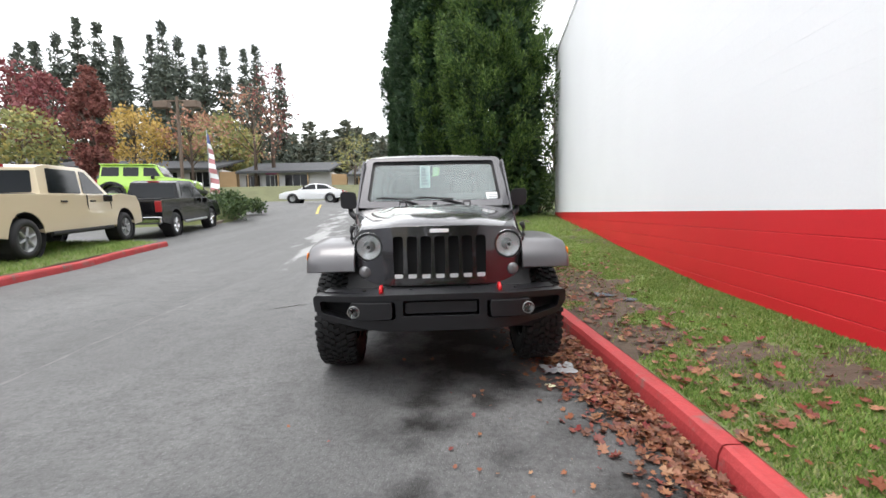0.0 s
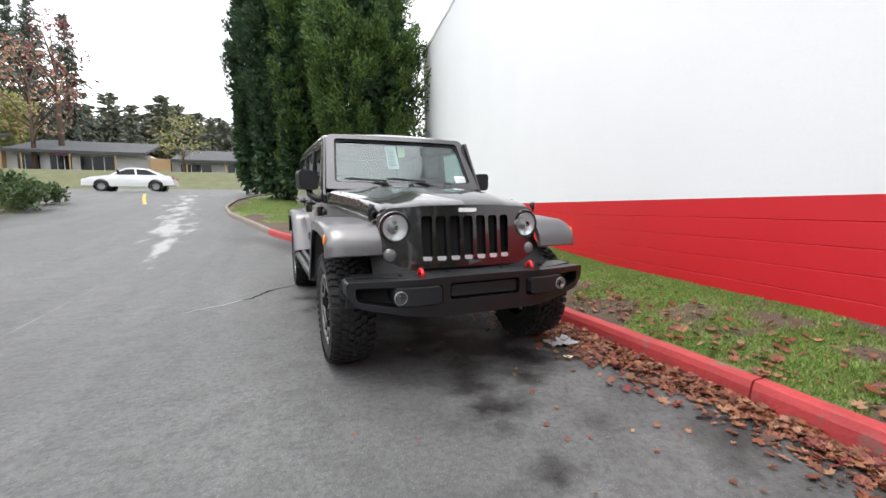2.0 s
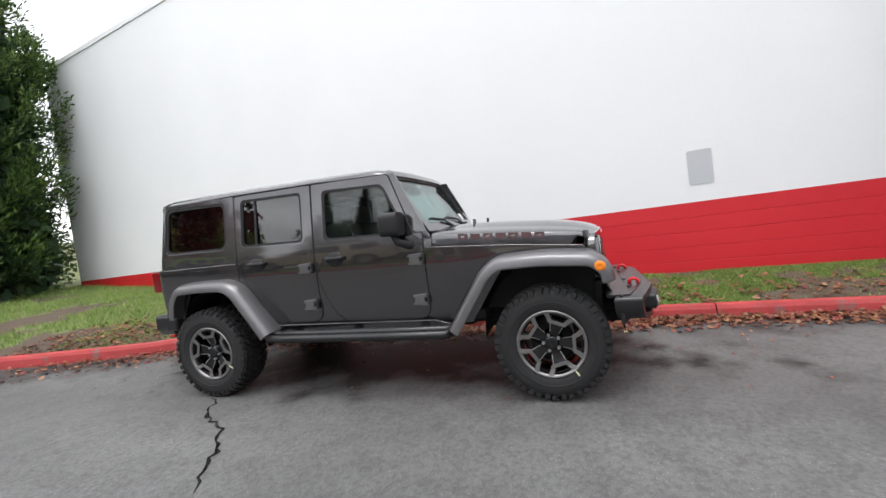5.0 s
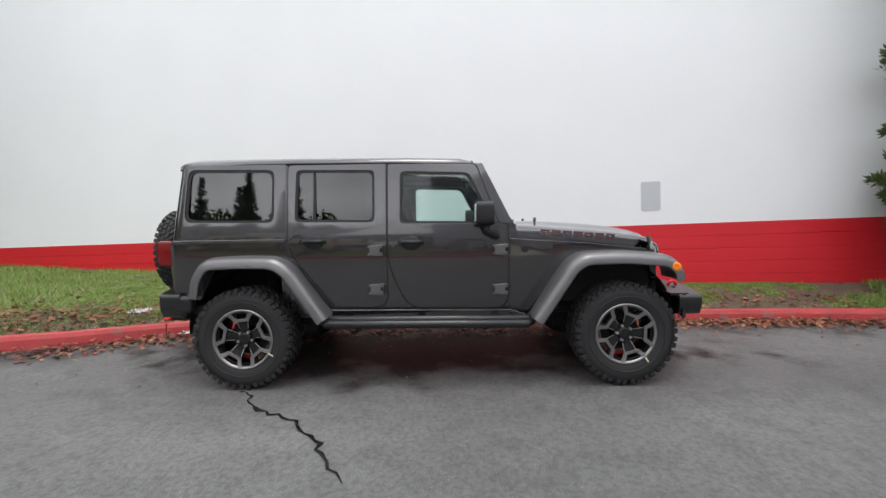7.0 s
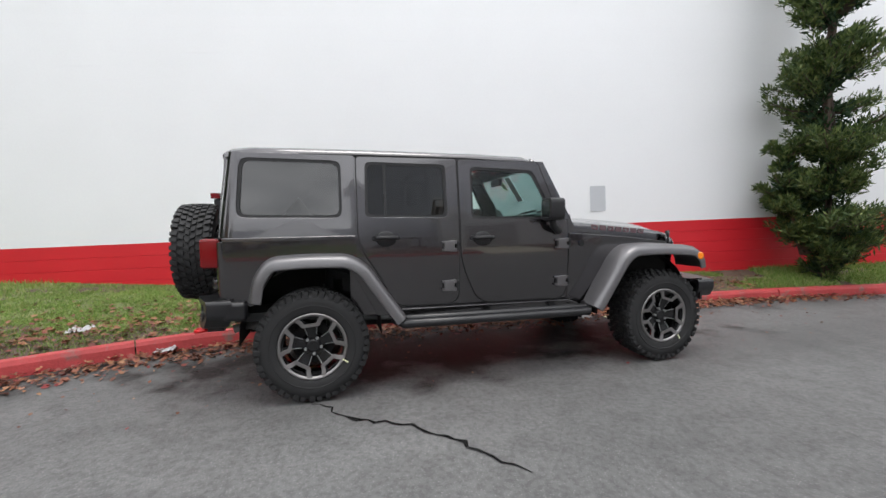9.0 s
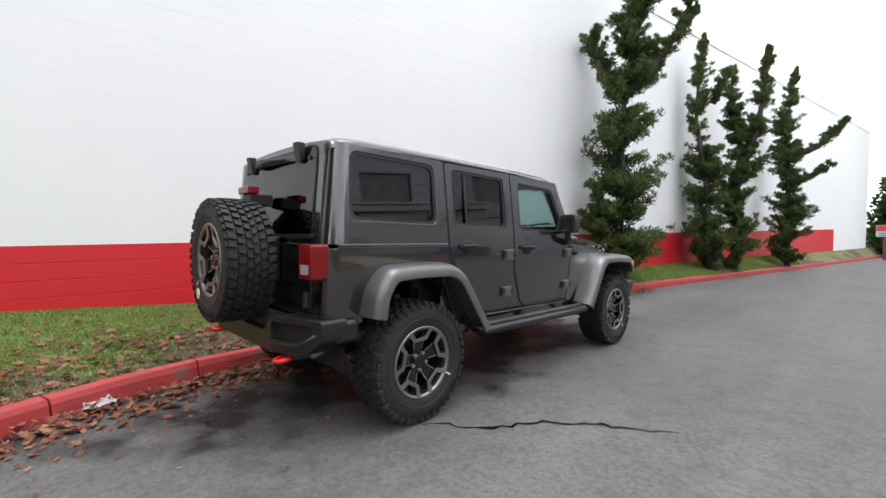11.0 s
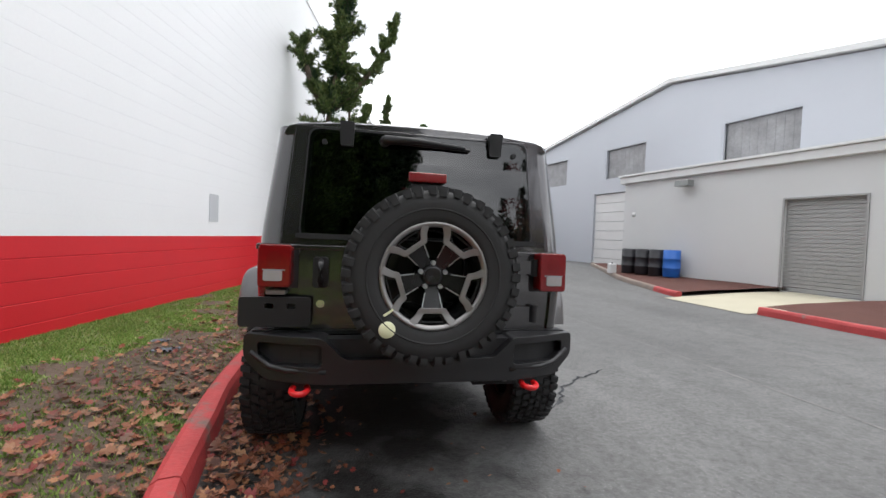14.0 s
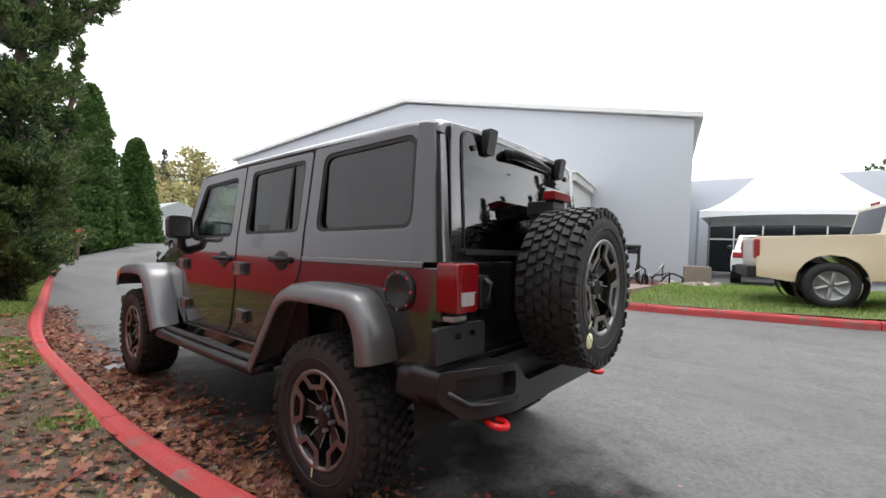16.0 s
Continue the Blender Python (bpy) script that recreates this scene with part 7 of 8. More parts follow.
def litter():
    """Dry maple leaves: drifts along the kerb's foot, scattered over lawn and asphalt."""
    rng = random.Random(8)
    lobes = [(0, -0.5), (0.3, -0.42), (0.2, -0.12), (0.55, 0.0), (0.3, 0.16), (0.34, 0.42), (0.1, 0.3), (0, 0.62), (-0.1, 0.3), (-0.34, 0.42), (-0.3, 0.16), (-0.55, 0.0), (-0.2, -0.12), (-0.3, -0.42)]

    def build(name, spots, label):
        verts, faces = [], []
        for x, y, z, s in spots:
            turn = Euler((rng.uniform(-0.5, 0.5), rng.uniform(-0.5, 0.5), rng.uniform(0, 6.28))).to_matrix()
            bend = rng.uniform(0.1, 0.7)
            start = len(verts)
            for u, v in lobes:
                p = turn @ Vector((u * s, v * s, bend * s * (u * u * 1.2 + 0.4 * v * v)))
                verts.append((x + p.x, y + p.y, z + p.z + 0.012))
            verts.append((x, y, z + 0.012))
            count = len(lobes)
            faces += [(start + i, start + (i + 1) % count, start + count) for i in range(count)]
        tagged(soup(name, verts, faces, FALLEN), label, "fallen leaves", kind="stuff")

    gutter = []
    while len(gutter) < 7000:
        y = rng.triangular(-7.5, 6.0, -1.6)
        k = line_smooth(KERB_EAST, y)
        d = abs(rng.gauss(0, 0.17 + 0.1 * ease(-3, -1, y)))
        heap = 0.05 * max(0, 1 - d / 0.25) * rng.random()
        x = k - 0.02 - d
        if d < 0.75:
            gutter.append((x, y, ground(x, y) + heap, rng.choice((rng.uniform(0.016, 0.04), rng.uniform(0.03, 0.072)))))
    build("leaf_litter", gutter, "drift of brown and red maple leaves along the kerb")
    lawn_spots = []
    while len(lawn_spots) < 3600:
        y = rng.uniform(-6, 6.0)
        k = line_smooth(KERB_EAST, y) + KERB_W
        x = k + abs(rng.gauss(0, 0.55 + 0.35 * ease(0, 3, y)))
        dense = 0.5 + 0.5 * ease(-0.2, 0.4, noise.noise((x * 1.3, y * 1.3, 6))) if y < 0.5 else 1.0
        if x < wall_x(y) - 0.1 and rng.random() < dense * (0.55 + 0.45 * ease(0, 2.5, y)):
            lawn_spots.append((x, y, lawn_height(x, y) + 0.012, rng.choice((rng.uniform(0.016, 0.04), rng.uniform(0.03, 0.078)))))
    build("leaf_litter", lawn_spots, "brown maple leaves scattered over the lawn")
    loose = []
    while len(loose) < 260:
        y = rng.uniform(-5, 5.5)
        x = line_smooth(KERB_EAST, y) - 0.3 - abs(rng.gauss(0, 0.7))
        loose.append((x, y, ground(x, y), rng.uniform(0.015, 0.035)))
    build("leaf_litter", loose, "single fallen leaves on the damp asphalt")


litter()

# ---- vehicles round about ----
def plain_wheel(parent, x, y, z, r, s, rim):
    w = part("wheel", lathe([(-0.11, r * 0.62), (-0.12, r * 0.8), (-0.1, r * 0.96), (-0.05, r), (0.05, r), (0.1, r * 0.96), (0.12, r * 0.8), (0.11, r * 0.62)], "x", 32, centre=(x, y, z)), RUBBER, parent, "black tyre", smooth=True)
    part("rim", lathe([(0.1 * s, r * 0.62), (0.085 * s, r * 0.56), (0.03 * s, r * 0.5), (0.05 * s, r * 0.16), (0.07 * s, 0.002)], "x", 28, closed=False, centre=(x, y, z)), rim, w, smooth=True)
    for k in range(6):
        a = math.pi * k / 3 + 0.3
        c, d = math.cos(a), math.sin(a)
        part("spoke", pipe([(x + s * 0.075, y + c * r * 0.12, z + d * r * 0.12), (x + s * 0.085, y + c * r * 0.56, z + d * r * 0.56)], r * 0.075, sides=6), rim, w)


def arch(y, z, r, n=9):
    return [(y + r * math.cos(a), z + r * math.sin(a)) for a in np.linspace(0, math.pi, n)]


def vehicle(name, m, label, paint, width, lower, upper, windows, wheels, r, glass_mat=None, rim=None, rear="pickup", group="", cab=None):
    """A car from its side view: lower body and cabin outlines (y forward, z up), side windows, wheels."""
    car = thing(name, m, label, "car", group)
    rim = rim or METAL_GREY
    h = width / 2

    def low(u, v, w):
        x = (w / width - 0.5) * 2
        return (x * (h - 0.05 * ease(0.75, 1.2, v) - 0.03 * ease(0.6, 0.3, v)), u, v)

    def high(u, v, w, inset=0.0):
        x = (w / width - 0.5) * 2
        return (x * (h - 0.07 - 0.22 * max(0, v - 1.0) + inset), u, v)

    part("body", plate(lower, (), width, low, [("v", 0.6), ("v", 0.9), ("v", 1.1)]), paint, car, bevel=0.035, segments=3)
    part("cabin", plate(upper, (), width, high, [("v", 1.3), ("v", 1.6)]), cab or paint, car, bevel=0.04, segments=3)
    for s in (-1, 1):
        for k, win in enumerate(windows):
            part("side_window", plate(rounded(win, 0.04, 3), (), 0.012, lambda u, v, w: (s * (h - 0.07 - 0.22 * max(0, v - 1.0) + w), u, v)), glass_mat or DARK_GLASS, car, "dark side window")
        part("mirror", block(s * h - 0.02 if s > 0 else s * h - 0.16, s * h + 0.16 if s > 0 else s * h + 0.02, windows[0][0][0] - 0.32 if windows else 0.6, (windows[0][0][0] if windows else 0.6) - 0.2, 1.12, 1.3), BLACK_PAINT, car, "door mirror", bevel=0.03)
        for y in wheels:
            plain_wheel(car, s * (h - 0.13), y, r, r, s, rim)
            part("arch", lathe([(s * (h - 0.32), r * 1.2), (s * (h - 0.012), r * 1.22)], "x", 24, closed=False, centre=(0, y, r + 0.02)), UNDER, car)
    return car


DARK_GLASS = material("dark_car_glass", (0.012, 0.014, 0.016), 0.06, 0, 0.05, 3.0, spec=0.35)


def pickup(name, m, label, paint, wheelbase, hoodz, bright, group="parked pickups"):
    r, half = 0.41, wheelbase / 2
    rear, front = -half - 1.06, half + 0.95
    lower = [(rear, 0.55), (rear, 1.28), (-half + 0.75, 1.3), (half - 0.55, 1.3), (half + 0.0, hoodz), (front - 0.15, hoodz - 0.06), (front, hoodz - 0.25), (front, 0.5)]
    lower += arch(half, 0.45, 0.5)[0:] + [(half - 0.52, 0.5), (-half + 0.52, 0.5)] + arch(-half, 0.45, 0.5)
    upper = [(-half + 0.68, 1.25), (-half + 0.82, 1.86), (-half + 1.1, 1.94), (half - 1.45, 1.95), (half - 1.2, 1.9), (half - 0.45, 1.25)]
    wins = [[(half - 0.72, 1.32), (half - 1.3, 1.84), (half - 1.5, 1.86), (half - 1.62, 1.32)], [(half - 1.72, 1.32), (half - 1.62, 1.86), (-half + 1.12, 1.86), (-half + 0.95, 1.32)]]
    car = vehicle(name, m, label, paint, 2.0, lower, upper, wins, (half, -half), r, None, CHROME if bright else METAL_GREY, group=group)
    part("rear_window", plate(rounded([(-0.72, 1.33), (0.72, 1.33), (0.66, 1.8), (-0.66, 1.8)], 0.05), (), 0.012, lambda u, v, w: (u, -half + 0.69 + 0.23 * (v - 1.25) - w, v)), DARK_GLASS, car, "dark rear window")
    part("windscreen", plate(rounded([(-0.78, 1.3), (0.78, 1.3), (0.68, 1.84), (-0.68, 1.84)], 0.05), (), 0.012, lambda u, v, w: (u, half - 0.445 - 1.16 * (v - 1.25) + w, v)), DARK_GLASS, car, "windscreen")
    part("bed_floor", block(-0.82, 0.82, rear + 0.08, -half + 0.62, 1.302, 1.312), UNDER, car, "dark load bed")
    part("rear_bumper", block(-0.98, 0.98, rear - 0.14, rear + 0.04, 0.52, 0.74), CHROME if bright else UNDER, car, "bumper", bevel=0.03)
    part("front_bumper", block(-0.98, 0.98, front - 0.04, front + 0.12, 0.48, 0.8), CHROME if bright else UNDER, car, "bumper", bevel=0.03)
    part("tailgate", block(-0.76, 0.76, rear - 0.02, rear + 0.01, 0.78, 1.25), paint, car, bevel=0.02)
    part("grille", block(-0.6, 0.6, front - 0.01, front + 0.03, 0.82, 1.08), UNDER, car, "dark grille")
    part("brake_light", block(-0.18, 0.18, -half + 0.83, -half + 0.86, 1.87, 1.92), LAMP_RED, car, "high brake light")
    for s in (-1, 1):
        part("tail_light", block(min(s * 0.8, s * 0.985), max(s * 0.8, s * 0.985), rear - 0.03, rear + 0.06, 0.88, 1.24), LAMP_RED, car, "upright red tail light", bevel=0.02)
        part("headlight", block(min(s * 0.62, s * 0.95), max(s * 0.62, s * 0.95), front - 0.06, front + 0.02, 0.86, 1.06), REFLECTOR, car, "headlight", bevel=0.02)
        part("sill_bar", rod((s * 0.98, -half + 0.7, 0.46), (s * 0.98, half - 0.7, 0.46), 0.05), METAL_GREY if bright else UNDER, car)
        for y in (half - 1.45, -half + 1.25):
            part("handle", block(s * 0.97 - 0.02, s * 0.97 + 0.02, y - 0.1, y + 0.1, 1.12, 1.16), UNDER, car, "door handle", bevel=0.01)
        part("door_seam", block(s * 0.972 - 0.012, s * 0.972 + 0.012, half - 1.69, half - 1.68, 0.6, 1.28), UNDER, car)
        part("door_seam", block(s * 0.972 - 0.012, s * 0.972 + 0.012, half - 0.66, half - 0.65, 0.6, 1.2), UNDER, car)
    return car


def on_ground(x, y, yaw, lift=0.0, base=1.9, nose=None):
    """Stands a vehicle on the slope: heading yaw (0 is +y), wheels at +-base."""
    dx, dy = -math.sin(radians(yaw)), math.cos(radians(yaw))
    z0, z1 = ground(x - dx * base, y - dy * base) + lift, ground(x + dx * base, y + dy * base) + lift
    return pose(x, y, (z0 + z1) / 2, math.degrees(math.atan2(z1 - z0, 2 * base)), 0, yaw)


# rows of parked vehicles beyond the drive
turn = on_ground(-9.3, 5.65, 10.5, 0.125, 1.9)
turn.translation = (-9.22, 5.36, 0.53)
pickup("pickup_truck", turn, "tan crew-cab pickup parked on the grass verge", TAN_PAINT, 3.8, 1.34, False)
pickup("pickup_truck", on_ground(-10.05, 11.85, 8.5, 0.0, 1.78), "black crew-cab pickup with bright bumper on the drive", BLACK_PAINT, 3.57, 1.2, True)


def boxy(name, m, label, paint, top_mat, group=""):
    r, half = 0.39, 1.47
    lower = [(-2.05, 0.55), (-2.05, 1.16), (0.62, 1.2), (0.72, 1.24), (1.8, 1.1), (1.88, 1.0), (1.9, 0.6)] + arch(half, 0.45, 0.48) + [(half - 0.5, 0.5), (-half + 0.5, 0.5)] + arch(-half, 0.45, 0.48)
    upper = [(-2.03, 1.15), (-1.97, 1.82), (0.3, 1.82), (0.66, 1.22)]
    wins = [[(0.5, 1.28), (0.25, 1.68), (-0.22, 1.7), (-0.22, 1.28)], [(-0.42, 1.28), (-0.42, 1.7), (-1.05, 1.7), (-1.05, 1.28)], [(-1.22, 1.28), (-1.22, 1.7), (-1.9, 1.7), (-1.94, 1.28)]]
    car = vehicle(name, m, label, paint, 1.6, lower, upper, wins, (half, -half), r, None, METAL_GREY, group=group, cab=top_mat)
    part("hardtop", block(-0.69, 0.69, -1.98, 0.28, 1.8, 1.85), top_mat, car, bevel=0.03)
    part("windscreen", plate(rounded([(-0.62, 1.3), (0.62, 1.3), (0.58, 1.76), (-0.58, 1.76)], 0.04), (), 0.012, lambda u, v, w: (u, 0.675 - 0.6 * (v - 1.22) + w, v)), DARK_GLASS, car, "windscreen")
    part("rear_window", plate(rounded([(-0.6, 1.25), (0.6, 1.25), (0.56, 1.74), (-0.56, 1.74)], 0.05), (), 0.012, lambda u, v, w: (u, -2.035 + 0.085 * (v - 1.15) - w, v)), DARK_GLASS, car, "dark rear window")
    part("spare_wheel", lathe([(-0.1, 0.22), (-0.12, 0.3), (-0.1, 0.37), (0.1, 0.37), (0.12, 0.3), (0.1, 0.22)], "y", 28, centre=(0, -2.2, 1.02)), RUBBER, car, "black spare wheel", smooth=True)
    part("spare_rim", lathe([(-0.1, 0.22), (-0.06, 0.2), (-0.08, 0.002)], "y", 24, closed=False, centre=(0, -2.2, 1.02)), METAL_GREY, car, smooth=True)
    for s in (-1, 1):
        part("flare", plate([(p[0], p[1]) for p in arch(half, 0.45, 0.58)] + [(p[0], p[1]) for p in arch(half, 0.45, 0.48)][::-1], (), 0.14, lambda u, v, w: (s * (0.76 + w), u, v)), TRIM, car, "black flare")
        part("flare", plate([(p[0], p[1]) for p in arch(-half, 0.45, 0.58)] + [(p[0], p[1]) for p in arch(-half, 0.45, 0.48)][::-1], (), 0.14, lambda u, v, w: (s * (0.76 + w), u, v)), TRIM, car, "black flare")
        part("tail_light", block(min(s * 0.6, s * 0.75), max(s * 0.6, s * 0.75), -2.13, -2.04, 0.93, 1.12), LAMP_RED, car, "red tail light")
        part("headlight", rod((s * 0.48, 1.86, 0.95), (s * 0.48, 1.93, 0.95), 0.09, sides=20), REFLECTOR, car, "round headlight")
    part("front_bumper", block(-0.8, 0.8, 1.9, 2.1, 0.5, 0.68), STEEL_BLACK, car, "black bumper", bevel=0.03)
    part("rear_bumper", block(-0.8, 0.8, -2.22, -2.04, 0.5, 0.68), STEEL_BLACK, car, "black bumper", bevel=0.03)
    return car


def display_bank(x, y, top, half_u, half_v, slope, yaw):
    """A turfed bank with a flat top that carries a show car."""
    verts, faces, n = [], [], 48
    c, d = math.cos(radians(yaw)), math.sin(radians(yaw))
    for r in range(7):
        f = r / 6
        for k in range(n):
            a = 2 * math.pi * k / n
            q = (abs(math.cos(a)) ** 4 + abs(math.sin(a)) ** 4) ** -0.25
            u, v = q * math.cos(a) * (half_u + slope * f), q * math.sin(a) * (half_v + slope * f)
            px, py = x + u * c - v * d, y + u * d + v * c
            low = ground(px, py) - 0.05
            verts.append((px, py, top + (low - top) * ease(0, 1, f) + 0.05 * noise.noise((px * 1.5, py * 1.5, 0)) * (0 < r < 6)))
    for r in range(6):
        faces += [(r * n + k, r * n + (k + 1) % n, (r + 1) * n + (k + 1) % n, (r + 1) * n + k) for k in range(n)]
    faces.append(tuple(range(n)))
    tagged(soup("bank", verts, faces, TURF, None, False), "low turfed bank behind the pickups", "bank", kind="structure")


display_bank(-13.3, 16.4, 1.98, 2.4, 1.05, 1.3, 12)
lime = boxy("off_road_car", pose(-13.3, 16.4, 1.98, 0, 0, -78), "lime green off-roader parked on a bank behind the pickups", LIME_PAINT, LIME_PAINT)
white = boxy("off_road_car", on_ground(-7.95, -20.2, 186, 0.0, 1.4), "white off-roader with a black hardtop parked by the shed", WHITE_PAINT, TRIM)
part("number_plate", block(0.45, 0.62, -2.16, -2.14, 0.8, 0.88), DOT, white, "small yellow plate")


def saloon(name, m, label, paint, group="", tall=0.0):
    r, half = 0.33, 1.4
    lower = [(-2.35, 0.4), (-2.38, 0.75 + tall * 0.4), (-2.2, 0.98 + tall * 0.5), (-1.6, 1.0 + tall * 0.5), (0.9, 0.98 + tall * 0.4), (1.9, 0.86 + tall * 0.3), (2.35, 0.68 + tall * 0.3), (2.4, 0.35)] + arch(half, 0.35, 0.4) + [(half - 0.42, 0.3), (-half + 0.42, 0.3)] + arch(-half, 0.35, 0.4)
    upper = [(-2.0 - tall, 0.96 + tall * 0.5), (-1.1 - 1.7 * tall, 1.38 + tall), (-0.4, 1.45 + tall), (0.15, 1.42 + tall), (1.05, 0.96 + tall * 0.4)]
    b = 1.02 + tall * 0.5
    wins = [[(0.75, b), (0.12, 1.36 + tall), (-0.3, 1.38 + tall), (-0.35, b)], [(-0.45, b), (-0.4, 1.38 + tall), (-1.0 - tall, 1.33 + tall), (-1.55 - tall, b)]]
    car = vehicle(name, m, label, paint, 1.82, lower, upper, wins, (half, -half), r, None, METAL_GREY, group=group)
    part("windscreen", plate(rounded([(-0.68, 0.0), (0.68, 0.0), (0.58, 1.0), (-0.58, 1.0)], 0.05), (), 0.012, lambda u, v, w: (u, 1.03 - 0.85 * v + w, b - 0.02 + (0.38 + tall * 0.5) * v + 0.8 * w)), DARK_GLASS, car, "windscreen")
    part("rear_window", plate(rounded([(-0.68, 0.0), (0.68, 0.0), (0.6, 1.0), (-0.6, 1.0)], 0.05), (), 0.012, lambda u, v, w: (u, -1.95 - tall + (0.75 - 0.6 * tall) * v - w, b - 0.02 + (0.34 + tall * 0.5) * v + 0.8 * w)), DARK_GLASS, car, "rear window")
    for s in (-1, 1):
        part("tail_light", block(min(s * 0.55, s * 0.86), max(s * 0.55, s * 0.86), -2.4, -2.28, 0.74 + tall * 0.4, 0.9 + tall * 0.5), LAMP_RED, car, "red tail light", bevel=0.02)
        part("headlight", block(min(s * 0.55, s * 0.86), max(s * 0.55, s * 0.86), 2.22, 2.36, 0.6, 0.74), REFLECTOR, car, "headlight", bevel=0.02)
    part("rear_bumper", block(-0.86, 0.86, -2.42, -2.3, 0.38, 0.6), UNDER if tall else paint, car, "bumper", bevel=0.03)
    return car


saloon("sedan", on_ground(-8.75, 28.3, 90, 0.0, 1.4), "white saloon on the street beyond the drive", WHITE_PAINT)
saloon("sedan", on_ground(-8.6, -26.3, 186, 0.0, 1.4), "dark saloon parked beyond the white off-roader", BLACK_PAINT)
saloon("suv", on_ground(-17.2, 2.2, 95, 0.12, 1.4), "white estate car parked nose-in on the verge", WHITE_PAINT, "", 0.22)


# ---- by the shed ----
def drum(x, y, mat, label):
    t = thing("drum", pose(x, y, ground(x, y) + 0.1), label, "barrel", "drums by the shed")
    part("barrel", lathe([(0.0, 0.001), (0.0, 0.22), (0.02, 0.235), (0.25, 0.24), (0.26, 0.25), (0.275, 0.25), (0.285, 0.24), (0.53, 0.24), (0.54, 0.25), (0.555, 0.25), (0.565, 0.24), (0.78, 0.235), (0.81, 0.22), (0.8, 0.2), (0.78, 0.19), (0.78, 0.001)], "z", 28, closed=False), mat, t, smooth=True)
    part("bung", rod((0.1, 0, 0.77), (0.1, 0, 0.8), 0.03), TRIM, t)


drum(-8.85, -6.95, BARREL_BLUE, "blue plastic drum standing against the shed wall")
drum(-8.74, -7.46, BARREL_BLACK, "black plastic drum standing against the shed wall")
drum(-8.63, -7.97, BARREL_BLACK, "black plastic drum standing against the shed wall")
drum(-8.5, -8.5, BARREL_BLACK, "black plastic drum standing against the shed wall")
box = thing("canister", pose(-8.0, -8.7, ground(-8.0, -8.7) + 0.1), "small white canister among the drums", "canister")
part("body", block(-0.12, 0.12, -0.1, 0.1, 0, 0.32), CLAD_TRIM, box, bevel=0.03)
part("cap", rod((0, 0, 0.32), (0, 0, 0.36), 0.03), TRIM, box)


def cooling_unit():
    x, y = -8.95, -0.3
    z = ground(x, y) + 0.135
    base = thing("plinth", pose(x - 0.1, y + 0.1, z), "low concrete slab under the cooling unit", "plinth")
    part("slab", block(-0.9, 0.85, -0.8, 0.5, -0.02, 0.07), KERB_GREY, base, bevel=0.015)
    t = thing("cooling_unit", pose(x, y, z + 0.07, 0, 0, 6), "beige outdoor cooling unit with grey fins on a slab", "air conditioner")
    part("casing", block(-0.45, 0.62, -0.47, 0.1, 0.0, 0.8), BEIGE_METAL, t, bevel=0.015)
    part("top_lid", block(-0.48, 0.65, -0.5, 0.13, 0.8, 0.85), BEIGE_METAL, t, bevel=0.012)
    for k in range(14):
        part("fin", block(0.632, 0.645, -0.42 + 0.036 * k, -0.405 + 0.036 * k, 0.06, 0.74), METAL_GREY, t)
    part("coil", block(0.621, 0.631, -0.44, 0.07, 0.05, 0.75), LOUVRE, t, "dark coil behind the fins")
    part("panel", block(0.28, 0.56, 0.101, 0.16, 0.02, 0.46), DARK, t, "black service box", bevel=0.01)
    rack = thing("pipe_rack", pose(-10.84, -0.9, z), "black pipe beam on legs with bent grey pipes beside the unit", "pipe rack")
    part("beam", rod((0.56, -0.48, 1.08), (-0.56, 0.48, 1.1), 0.05), TRIM, rack)
    part("beam", rod((0.5, -0.54, 1.0), (-0.5, 0.4, 1.02), 0.03), TRIM, rack)
    part("junction_box", block(-0.55, -0.3, 0.2, 0.42, 0.88, 1.02), TRIM, rack, "black junction box")
    part("leg", rod((-0.52, 0.46, 0), (-0.52, 0.46, 1.06), 0.045), TRIM, rack)
    part("leg", rod((0.5, -0.46, 0), (0.5, -0.46, 1.06), 0.04), TRIM, rack)
    bends = random.Random(12)
    for k in range(9):
        a = Vector((0.75 - 0.16 * k + bends.uniform(-0.1, 0.1), 0.5 + 0.07 * k, 0.06 + 0.06 * (k % 4)))
        b = a + Vector((bends.uniform(-0.5, 0.1), bends.uniform(0.0, 0.35), bends.uniform(0.1, 0.5)))
        c = b + Vector((bends.uniform(-0.4, -0.1), bends.uniform(-0.1, 0.25), bends.uniform(-0.3, 0.1)))
        part("pipe", pipe([a, a.lerp(b, 0.5) + Vector((0, 0, 0.08)), b, c, (c.x - 0.04, c.y, 0.02)], 0.026, sides=8), METAL_GREY if k % 2 else TRIM, rack, "bent conduit", smooth=True)
    for k, (dx, dy) in enumerate(((0.12, 0.05), (0.12, 0.28))):
        meter = thing("meter_pipe", pose(-10.1 + dx, -1.85 + dy, ground(-10, -1.8) + 0.1), "grey conduit and box at the annex corner", "conduit", "conduits")
        part("pipe", rod((0, 0, 0), (0, 0, 1.15), 0.03), METAL_GREY, meter)
        part("box", block(-0.07, 0.07, -0.07, 0.07, 0.75, 1.1), METAL_GREY, meter, bevel=0.01)


